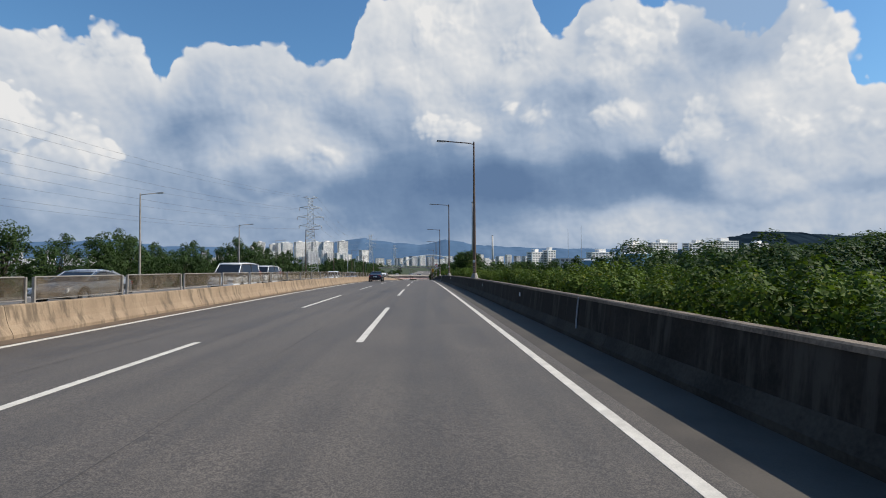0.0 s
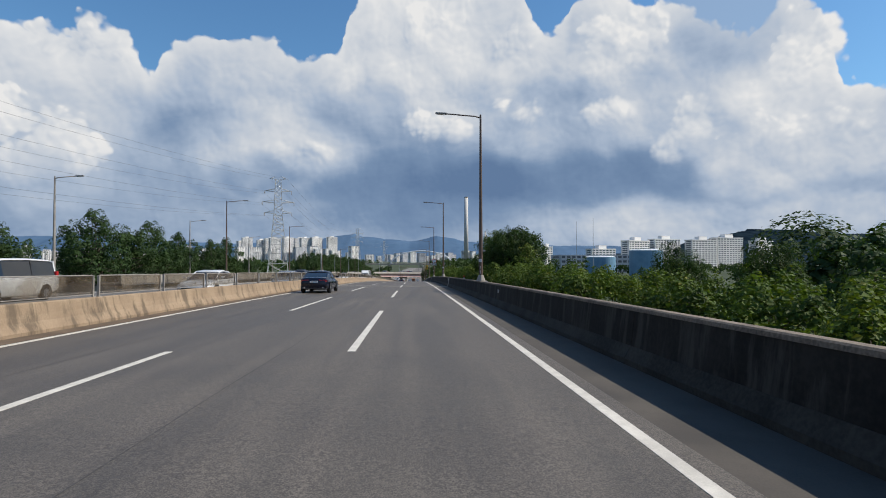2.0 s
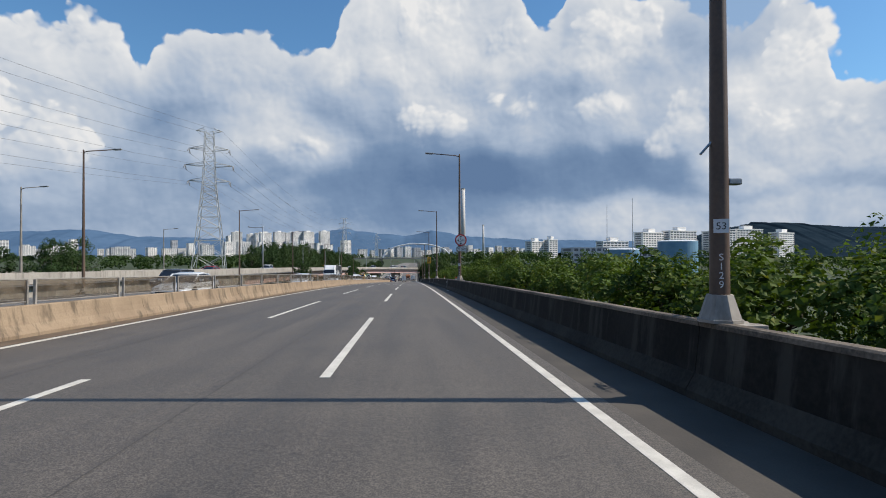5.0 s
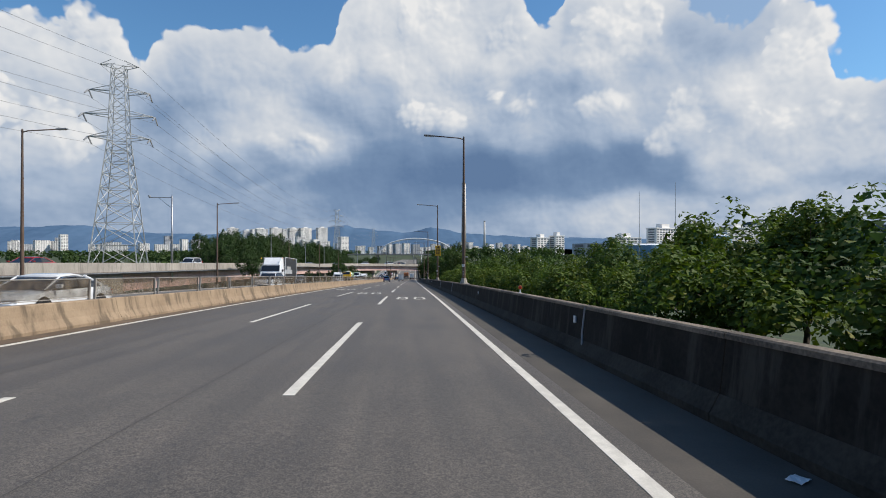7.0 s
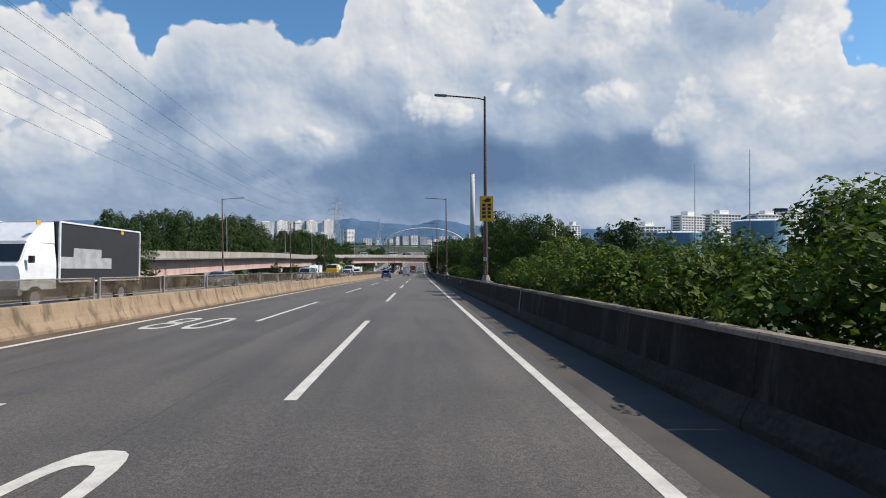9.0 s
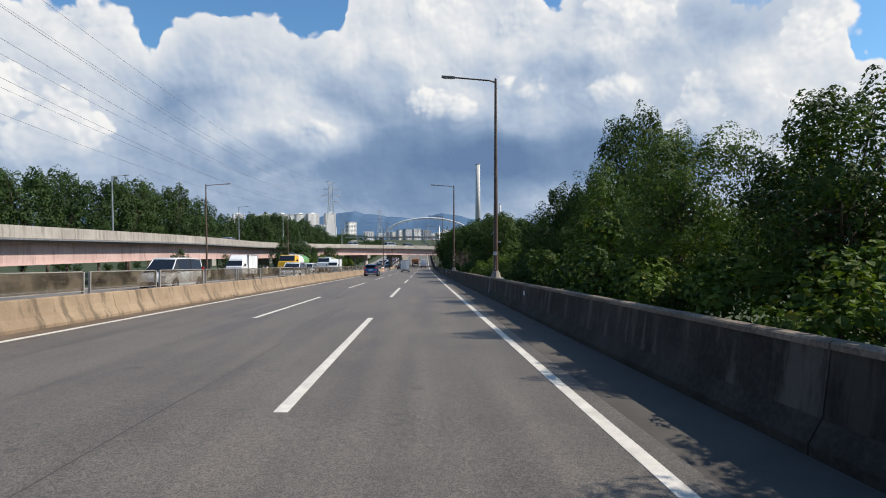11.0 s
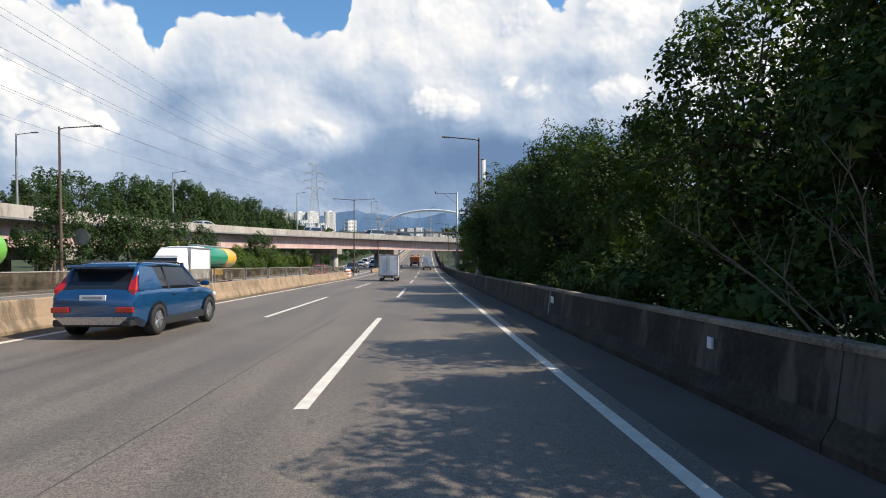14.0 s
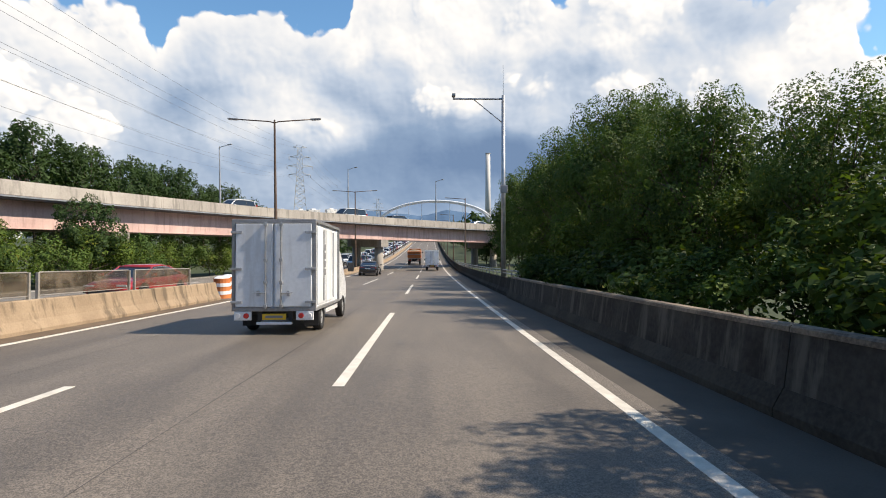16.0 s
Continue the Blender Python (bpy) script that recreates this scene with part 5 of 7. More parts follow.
def car(kind, colour, label, category="car", rails=False, lit=False):
    length, width, belt, green, roof, wr, axles = SHAPES[kind]
    body_paint = CARS[colour]
    ob = thing("minivan" if kind == "van" else category.replace(" ", "_"), label, category, group="traffic")
    w = width / 2
    low = wr * 0.62

    def ring(y, z, f):
        nose = 0.86 + 0.14 * min(1.0, (length / 2 - abs(y)) / 0.5)
        b = low + (0.14 if abs(y) > length / 2 - 0.25 else 0.0)
        q = w * f
        half = [(q * 0.90 * nose, b), (q * 0.985, b + 0.12), (q, b + (z - b) * 0.50), (q * 0.985, z - 0.14), (q * 0.93, z - 0.035), (q * 0.82, z), (q * 0.40, z + 0.022)]
        return [(-x, zz) for x, zz in half] + [(x, zz) for x, zz in half[::-1]]

    bm = bmesh.new()
    hull(bm, [(y, ring(y, z, f)) for y, z, f in belt])
    round_off(part("body", bm, body_paint, ob, smooth=True), 0.06)
    rb, rt, ft, fb = green
    zb = float(np.interp(rb, [b[0] for b in belt], [b[1] for b in belt])) - 0.04
    zf = float(np.interp(fb, [b[0] for b in belt], [b[1] for b in belt])) - 0.03
    top = roof - 0.03

    def gring(wb, zl, wt, zt):
        half = [(wb, zl), (wb * 0.97 + wt * 0.03, zl + (zt - zl) * 0.15), (wt * 1.02, zt - (zt - zl) * 0.10), (wt * 0.90, zt)]
        return [(-x, z) for x, z in half] + [(x, z) for x, z in half[::-1]]
    bm = bmesh.new()
    glass = ((rb, gring(w * 0.80, zb, w * 0.78, zb + 0.04)), (rt, gring(w * 0.90, 0.98, w * 0.70, top - 0.03)), ((rt + ft) / 2, gring(w * 0.92, 0.96, w * 0.73, top)),
             (ft, gring(w * 0.92, 0.95, w * 0.71, top - 0.03)), (fb, gring(w * 0.84, zf, w * 0.82, zf + 0.03)))
    hull(bm, glass)
    part("glass_cabin", bm, GLASS_CAR, ob, "dark tinted glass", smooth=False)
    bm = bmesh.new()
    roof_rings = []
    for y, k, d in ((rt - 0.12, 0.69, -0.055), (rt + 0.25, 0.72, 0.0), ((rt + ft) / 2, 0.745, 0.032), (ft - 0.2, 0.725, 0.0), (ft + 0.10, 0.70, -0.045)):
        x, z = w * k, top + d
        half = [(x, z - 0.055), (x * 0.97, z + 0.0), (x * 0.72, z + 0.03)]
        roof_rings.append((y, [(-a, b) for a, b in half] + [(a, b) for a, b in half[::-1]]))
    hull(bm, roof_rings)
    part("roof", bm, body_paint, ob, smooth=True)
    for s in (-1, 1):
        bm = bmesh.new()
        tube(bm, (s * w * 0.80, fb - 0.08, zf + 0.03), (s * w * 0.70, ft + 0.02, top - 0.03), 0.035, 0.03, 6)
        part("front_pillar", bm, body_paint, ob)
        bm = bmesh.new()
        tube(bm, (s * w * 0.79, rb + 0.06, zb + 0.03), (s * w * 0.70, rt - 0.03, top - 0.04), 0.07 if kind != "sedan" else 0.05, 0.05, 6)
        part("rear_pillar", bm, body_paint, ob)
        bm = bmesh.new()
        m = (ft + rt) / 2 - 0.05
        tube(bm, (s * w * 0.925, m, 0.97), (s * w * 0.755, m - 0.03, top - 0.05), 0.028, 0.022, 6)
        part("side_pillar", bm, BLACK, ob)
        bm = bmesh.new()
        box(bm, s * (w + 0.02) - 0.02 if s > 0 else -w - 0.20, s * (w + 0.02) + 0.18 if s > 0 else -w, fb - 0.42, fb - 0.30, 1.0, 1.13, 0.03)
        part("wing_mirror", bm, body_paint, ob)
        for y in axles:
            bm = bmesh.new()
            outer, inner = [], []
            for k in range(20):
                a = radians(-12) + k * radians(204) / 19
                outer.append(bm.verts.new((s * (w + 0.006), y + math.cos(a) * wr * 1.20, wr + math.sin(a) * wr * 1.20)))
                inner.append(bm.verts.new((s * (w + 0.006), y + math.cos(a) * wr * 0.9, wr + math.sin(a) * wr * 0.9)))
            for k in range(19):
                bm.faces.new((outer[k], outer[k + 1], inner[k + 1], inner[k]))
            bmesh.ops.solidify(bm, geom=bm.faces[:], thickness=0.004)
            bmesh.ops.recalc_face_normals(bm, faces=bm.faces[:])
            part("wheel_arch", bm, BLACK, ob)
            wheel(ob, s * (w - 0.085), y, wr, 0.22)
        # lamps: rear and front
        yr = belt[1][0]
        zr = belt[1][1]
        bm = bmesh.new()
        if kind == "sedan":
            box(bm, *sorted((s * w * 0.34, s * w * 0.89)), yr - 0.075, yr + 0.02, zr - 0.145, zr - 0.105, 0.012)
            box(bm, *sorted((s * w * 0.34, s * w * 0.89)), yr - 0.085, yr + 0.02, zr - 0.235, zr - 0.195, 0.012)
        elif kind == "suv":
            extrude(bm, ((s * w * 0.86, zr - 0.16), (s * w * 0.74, zr + 0.02), (s * w * 0.68, zr + 0.36), (s * w * 0.765, zr + 0.36), (s * w * 0.90, zr + 0.02)), 0.16, Matrix.Translation((0, yr - 0.03, 0)))
            for v in bm.verts:
                v.co.y += max(0.0, v.co.z - zr) * 0.80
            box(bm, *sorted((s * w * 0.52, s * w * 0.90)), -length / 2 - 0.035, -length / 2 + 0.12, 0.55, 0.66, 0.015)
        else:
            box(bm, *sorted((s * w * 0.74, s * w * 0.92)), yr - 0.06, yr + 0.10, zr - 0.12, zr + 0.22, 0.02)
        part("tail_lamp", bm, LAMP_RED, ob, "red tail lamp")
        bm = bmesh.new()
        fy, fz = belt[-2][0], belt[-2][1]
        box(bm, *sorted((s * w * 0.42, s * w * 0.84)), fy - 0.06, fy + 0.09, fz - 0.11, fz - 0.01, 0.03)
        part("headlamp", bm, LAMP_CLEAR, ob, "clear headlamp")
    bm = bmesh.new()
    box(bm, -0.26, 0.26, -length / 2 - 0.02, -length / 2 + 0.10, 0.70 if kind == "sedan" else 0.80, 0.81 if kind == "sedan" else 0.91)
    plate = part("number_plate", bm, PLATE_WHITE, ob)
    bm = bmesh.new()
    box(bm, -0.20, 0.20, -length / 2 - 0.024, -length / 2 - 0.018, 0.73 if kind == "sedan" else 0.83, 0.78 if kind == "sedan" else 0.88)
    part("writing", bm, GREY_PLASTIC, plate)
    bm = bmesh.new()
    box(bm, -w * 0.86, w * 0.86, -length / 2 - 0.03, -length / 2 + 0.3, low + 0.06, low + (0.20 if kind != "sedan" else 0.13), 0.03)
    part("rear_bumper", bm, BLACK, ob)
    if kind == "suv":
        bm = bmesh.new()
        extrude(bm, ((-w * 0.80, low + 0.25), (-w * 0.62, low + 0.10), (w * 0.62, low + 0.10), (w * 0.80, low + 0.25)), 0.10, Matrix.Translation((0, -length / 2 - 0.045, 0)))
        part("skid_plate", bm, RIM, ob, "silver skid plate")
        for s in (-1, 1):
            bm = bmesh.new()
            box(bm, *sorted((s * (w - 0.05), s * (w + 0.012))), axles[0] + wr, axles[1] - wr, low - 0.02, low + 0.15, 0.012)
            part("side_sill", bm, BLACK, ob, "black plastic sill")
            bm = bmesh.new()
            q = [(rb + 0.10, 1.00), (rt - 0.04, top - 0.04), (rt + 0.48, top - 0.06), (rt + 0.66, 0.99)]
            fa = [bm.verts.new((s * (w * (0.925 - 0.205 * (z - 0.97) / (top - 0.97)) + 0.012), y, z)) for y, z in q]
            fb_ = [bm.verts.new((v.co.x - s * 0.05, v.co.y, v.co.z)) for v in fa]
            bm.faces.new(fa)
            bm.faces.new(fb_[::-1])
            for k in range(4):
                bm.faces.new((fa[k], fb_[k], fb_[(k + 1) % 4], fa[(k + 1) % 4]))
            bmesh.ops.recalc_face_normals(bm, faces=bm.faces[:])
            part("quarter_panel", bm, body_paint, ob)
            bm = bmesh.new()
            for y in (-0.62, 0.42):
                box(bm, *sorted((s * (w - 0.02), s * (w + 0.022))), y - 0.10, y + 0.10, 0.86, 0.885, 0.008)
            part("door_handle", bm, body_paint, ob)
    bm = bmesh.new()
    box(bm, -w * 0.62, w * 0.62, length / 2 - 0.16, length / 2 + 0.012, low + 0.08, low + 0.30, 0.03)
    part("grille", bm, BLACK, ob)
    if kind == "sedan":
        for s in (-1, 1):
            bm = bmesh.new()
            tube(bm, (s * w * 0.62, -length / 2 - 0.035, 0.36), (s * w * 0.62, -length / 2 + 0.1, 0.36), 0.045, 0.045, 10)
            part("tailpipe", bm, CHROME, ob, "chrome tailpipe")
            bm = bmesh.new()
            pipe(bm, [(s * w * 0.80, rb + 0.22, 1.08), (s * w * 0.79, rt + 0.05, top - 0.10), (s * w * 0.795, (rt + ft) / 2, top - 0.05), (s * w * 0.79, ft + 0.05, top - 0.09), (s * w * 0.86, fb - 0.15, 1.0)], 0.012, 5)
            part("window_trim", bm, CHROME, ob, "thin chrome window line")
    if rails:
        for s in (-1, 1):
            bm = bmesh.new()
            pipe(bm, [(s * w * 0.66, rt + 0.05, top + 0.01), (s * w * 0.66, rt + 0.25, top + 0.06), (s * w * 0.66, ft - 0.25, top + 0.06), (s * w * 0.66, ft - 0.05, top + 0.01)], 0.02, 6)
            part("roof_rail", bm, BLACK if colour == "blue" else STEEL_GREY, ob)
        bm = bmesh.new()
        box(bm, -w * 0.70, w * 0.70, rt - 0.36, rt + 0.02, top - 0.075, top - 0.025, 0.02)
        part("roof_spoiler", bm, body_paint, ob)
    return ob


def cab(ob, w, y0, y1, z0, z1, paint_mat, deflector=None):
    """A forward-control lorry cab between y0 (back) and y1 (front)."""
    bm = bmesh.new()
    h = w * 0.98
    def r(top_w, zt, zb):
        half = [(h, zb), (h, zb + (zt - zb) * 0.55), (top_w, zt - 0.06), (top_w * 0.9, zt)]
        return [(-x, z) for x, z in half] + [(x, z) for x, z in half[::-1]]
    d = y1 - y0
    hull(bm, [(y0, r(w * 0.90, z1, z0)), (y0 + d * 0.55, r(w * 0.90, z1, z0)), (y0 + d * 0.72, r(w * 0.88, z1 - 0.06, z0)), (y1 - 0.12, r(w * 0.93, z0 + (z1 - z0) * 0.60, z0)), (y1, r(w * 0.92, z0 + (z1 - z0) * 0.50, z0 + 0.05))])
    part("cab", bm, paint_mat, ob, "painted steel cab", smooth=False)
    zm = z0 + (z1 - z0) * 0.58
    for s in (-1, 1):
        bm = bmesh.new()
        extrude(bm, ((y0 + 0.18 * d, zm), (y0 + 0.18 * d, z1 - 0.16), (y0 + d * 0.64, z1 - 0.18), (y0 + d * 0.86, zm)), 0.02,
                Matrix.Translation((s * (w * 0.985) + (0.0 if s < 0 else 0.0), 0, 0)) @ Matrix.Rotation(radians(90), 4, "Z") @ Matrix.Rotation(radians(-s * 4.0), 4, "X"))
        part("side_window", bm, GLASS_CAR, ob, "dark side glass")
        bm = bmesh.new()
        tube(bm, (s * w * 0.97, y0 + d * 0.80, zm + 0.05), (s * (w + 0.20), y0 + d * 0.84, zm + 0.10), 0.015, 0.015, 6)
        box(bm, *sorted((s * (w + 0.08), s * (w + 0.26))), y0 + d * 0.82, y0 + d * 0.88, zm - 0.05, zm + 0.22, 0.02)
        part("wing_mirror", bm, BLACK, ob)
        bm = bmesh.new()
        box(bm, *sorted((s * w * 0.55, s * w * 0.90)), y1 - 0.06, y1 + 0.02, z0 + 0.14, z0 + 0.34, 0.03)
        part("headlamp", bm, LAMP_CLEAR, ob, "clear headlamp")
    bm = bmesh.new()
    a = Vector((0, y0 + d * 0.735, z1 - 0.11))
    b = Vector((0, y1 - 0.145, zm + 0.03))
    ww = w * 0.82
    vs = [bm.verts.new(v) for v in (a + Vector((-ww, 0.03, 0)), a + Vector((ww, 0.03, 0)), b + Vector((ww * 1.08, 0.05, 0)), b + Vector((-ww * 1.08, 0.05, 0)))]
    f = bm.faces.new(vs)
    e = bmesh.ops.extrude_face_region(bm, geom=[f])
    bmesh.ops.translate(bm, vec=(0, 0.025, 0.02), verts=[v for v in e["geom"] if isinstance(v, bmesh.types.BMVert)])
    part("windscreen", bm, GLASS_CAR, ob, "dark windscreen")
    bm = bmesh.new()
    box(bm, -w * 0.96, w * 0.96, y1 - 0.15, y1 + 0.05, z0 - 0.20, z0 + 0.08, 0.03)
    part("front_bumper", bm, GREY_PLASTIC, ob)
    if deflector:
        bm = bmesh.new()
        hull(bm, [(y0 - 0.02, [(-w * 0.9, z1 - 0.02), (-w * 0.86, deflector), (w * 0.86, deflector), (w * 0.9, z1 - 0.02)]),
                  (y0 + d * 0.30, [(-w * 0.88, z1 - 0.02), (-w * 0.80, deflector - 0.10), (w * 0.80, deflector - 0.10), (w * 0.88, z1 - 0.02)]),
                  (y0 + d * 0.68, [(-w * 0.80, z1 - 0.03), (-w * 0.74, z1 + 0.03), (w * 0.74, z1 + 0.03), (w * 0.80, z1 - 0.03)])])
        part("wind_deflector", bm, paint_mat, ob)


def box_truck(label, width=1.78, length=3.05, z0=0.66, z1=2.70, cab_len=1.62, side=None, plate=PLATE_YELLOW, frame_mat=None, big=False, bumper_red=False):
    ob = thing("box_truck", label, "truck", group="traffic")
    w = width / 2
    yr = -(length + cab_len) / 2
    yf = yr + length
    frame_mat = frame_mat or TRUCK_FRAME
    bm = bmesh.new()
    box(bm, -w + 0.02, w - 0.02, yr + 0.03, yf - 0.02, z0 + 0.02, z1 - 0.03)
    part("box_body", bm, side or TRUCK_WHITE, ob, "white insulated box panels")
    for x in (-w, w):
        for y in (yr + 0.03, yf - 0.03):
            bm = bmesh.new()
            box(bm, x - 0.035, x + 0.035, y - 0.035, y + 0.035, z0, z1, 0.01)
            part("corner_post", bm, frame_mat, ob)
        for z in (z0 + 0.03, z1 - 0.03):
            bm = bmesh.new()
            box(bm, x - 0.03, x + 0.03, yr + 0.06, yf - 0.06, z - 0.035, z + 0.035, 0.01)
            part("side_rail", bm, frame_mat, ob)
    for z in (z0 + 0.04, z1 - 0.045):
        bm = bmesh.new()
        box(bm, -w + 0.03, w - 0.03, yr - 0.005, yr + 0.06, z - 0.045, z + 0.045, 0.01)
        part("rear_rail", bm, frame_mat, ob)
    for s in (-1, 1):
        bm = bmesh.new()
        box(bm, *sorted((s * 0.022, s * (w - 0.06))), yr - 0.028, yr + 0.012, z0 + 0.10, z1 - 0.10, 0.012)
        door = part("rear_door", bm, TRUCK_WHITE, ob, "white rear door")
        bm = bmesh.new()
        x = s * 0.17
        tube(bm, (x, yr - 0.055, z0 + 0.06), (x, yr - 0.055, z1 - 0.06), 0.017, 0.017, 8)
        part("lock_bar", bm, STEEL_GREY, door)
        for f in (0.03, 0.30, 0.56, 0.97):
            bm = bmesh.new()
            z = z0 + 0.06 + (z1 - z0 - 0.12) * f
            box(bm, x - 0.035, x + 0.035, yr - 0.08, yr - 0.026, z - 0.035, z + 0.035, 0.008)
            part("bar_clamp", bm, STEEL_GREY, door)
        bm = bmesh.new()
        z = z0 + (z1 - z0) * 0.20
        tube(bm, (x, yr - 0.065, z), (x + s * 0.26, yr - 0.065, z + 0.005), 0.014, 0.012, 6)
        box(bm, x + s * 0.16 - 0.03, x + s * 0.16 + 0.03, yr - 0.07, yr - 0.03, z - 0.07, z + 0.05, 0.008)
        part("door_handle", bm, STEEL_GREY, door)
        for f in (0.10, 0.46, 0.86):
            bm = bmesh.new()
            z = z0 + (z1 - z0) * f
            box(bm, *sorted((s * (w - 0.20), s * (w + 0.045))), yr - 0.045, yr + 0.0, z - 0.028, z + 0.028, 0.008)
            part("hinge", bm, STEEL_GREY, door)
        bm = bmesh.new()
        box(bm, *sorted((s * (w - 0.40), s * (w - 0.02))), yr - 0.01, yr + 0.05, z0 - 0.20, z0 - 0.005, 0.012)
        holder = part("lamp_panel", bm, TRUCK_CAB, ob, "pale lamp bracket")
        for j, (f, mat) in enumerate(((0.29, LAMP_RED), (0.11, LAMP_CLEAR))):
            bm = bmesh.new()
            cx = s * (w - f)
            tube(bm, (cx, yr - 0.012, z0 - 0.10), (cx, yr - 0.04, z0 - 0.10), 0.062, 0.055, 14)
            part("tail_lamp", bm, mat, holder, "round red lamp" if j == 0 else "round clear lamp")
        bm = bmesh.new()
        box(bm, *sorted((s * (w - 0.36), s * (w - 0.02))), yr + 0.55, yr + 0.57, 0.14, z0 - 0.06)
        part("mud_flap", bm, BLACK if s > 0 else RUBBER, ob)
    # side doors and marks on the kerb side
    for a, b in ((0.35, 1.05), (1.35, 2.25)):
        bm = bmesh.new()
        box(bm, w - 0.018, w + 0.004, yr + a, yr + b, z0 + 0.12, z1 - 0.14, 0.008)
        sd = part("side_door", bm, side or TRUCK_WHITE, ob)
        bm = bmesh.new()
        tube(bm, (w + 0.02, yr + b - 0.08, z0 + 0.16), (w + 0.02, yr + b - 0.08, z1 - 0.18), 0.014, 0.014, 6)
        part("lock_bar", bm, STEEL_GREY, sd)
    for k in range(4):
        bm = bmesh.new()
        z = z1 - 0.52 - k * 0.20
        box(bm, w - 0.01, w + 0.0065, yr + 1.12, yr + 1.26, z - 0.15, z)
        part("writing", bm, LAMP_HEAD, ob, "grey bar of writing")
    bm = bmesh.new()
    box(bm, -0.26, 0.26, yr + 0.02, yr + 0.04, z0 - 0.19, z0 - 0.06)
    pl = part("number_plate", bm, plate, ob, "yellow number plate" if plate == PLATE_YELLOW else "")
    bm = bmesh.new()
    box(bm, -0.19, 0.19, yr + 0.014, yr + 0.021, z0 - 0.155, z0 - 0.10)
    part("writing", bm, LAMP_HEAD, pl)
    bm = bmesh.new()
    box(bm, -w * 0.44, w * 0.44, yr + 0.02, yr + 0.09, z0 - 0.30, z0 - 0.24, 0.015)
    part("under_bar", bm, LAMP_RED if bumper_red else TRUCK_CAB, ob)
    bm = bmesh.new()
    for x in (-0.34, 0.34):
        box(bm, x - 0.05, x + 0.05, yr + 0.12, yf + cab_len - 0.25, z0 - 0.22, z0 - 0.02)
    box(bm, -0.34, 0.34, yr + 0.55, yr + 0.70, z0 - 0.20, z0 - 0.05)
    box(bm, -w * 0.9, w * 0.9, yr + 0.3, yr + 0.36, z0 - 0.10, z0 - 0.01)
    part("chassis", bm, BLACK, ob)
    r = 0.30 if not big else 0.46
    wheel(ob, w - 0.12, yr + 1.0 + (0.6 if big else 0), r, 0.19, False)
    wheel(ob, -w + 0.12, yr + 1.0 + (0.6 if big else 0), r, 0.19, False)
    wheel(ob, w - 0.12, yf + cab_len * 0.62, r + 0.01, 0.19, False)
    wheel(ob, -w + 0.12, yf + cab_len * 0.62, r + 0.01, 0.19, False)
    bm = bmesh.new()
    box(bm, w - 0.10, w - 0.04, yr + 1.5, yf + 0.1, 0.34, z0 - 0.06, 0.01)
    part("side_guard", bm, TRUCK_CAB, ob)
    cab(ob, w * 0.97, yf + 0.06, yf + cab_len, 0.52 if not big else 0.80, 1.98 if not big else 2.65, TRUCK_CAB, z1 - 0.05)
    return ob


def dump_truck(label):
    ob = thing("dump_truck", label, "truck", group="traffic")
    bm = bmesh.new()
    hull(bm, [(-3.7, [(-1.15, 1.1), (-1.22, 2.45), (1.22, 2.45), (1.15, 1.1)]), (1.2, [(-1.15, 1.1), (-1.22, 2.55), (1.22, 2.55), (1.15, 1.1)])])
    part("tipper_bed", bm, ORANGE, ob, "rusty orange tipper bed")
    for k in range(4):
        bm = bmesh.new()
        box(bm, -1.25, 1.25, -3.80, -3.70, 1.12 + k * 0.38, 1.22 + k * 0.38, 0.02)
        part("tailgate_rib", bm, ORANGE if k % 2 else TRUCK_FRAME, ob)
    bm = bmesh.new()
    bmesh.ops.create_grid(bm, x_segments=12, y_segments=22, size=1.0)
    for v in bm.verts:
        v.co = Vector((v.co.x * 1.14, v.co.y * 2.4 - 1.25, 2.45 + 0.35 * (1 - v.co.x ** 2) * (1 - v.co.y ** 4) + 0.05 * noise.noise(v.co * 4)))
    part("load", bm, LOAD, ob, "heap of brown earth", smooth=True)
    bm = bmesh.new()
    box(bm, -0.5, 0.5, -3.6, 3.4, 0.7, 1.08)
    box(bm, -1.15, 1.15, -3.72, -3.55, 0.62, 0.78, 0.02)
    part("chassis", bm, BLACK, ob)
    for s in (-1, 1):
        for y in (-2.6, -1.3, 2.5):
            wheel(ob, s * 1.0, y, 0.50, 0.30, False)
        bm = bmesh.new()
        box(bm, *sorted((s * 0.62, s * 1.12)), -3.76, -3.70, 0.84, 0.98, 0.02)
        part("tail_lamp", bm, LAMP_RED, ob, "red tail lamp")
    cab(ob, 1.2, 1.4, 3.7, 0.95, 2.85, ORANGE)
    return ob


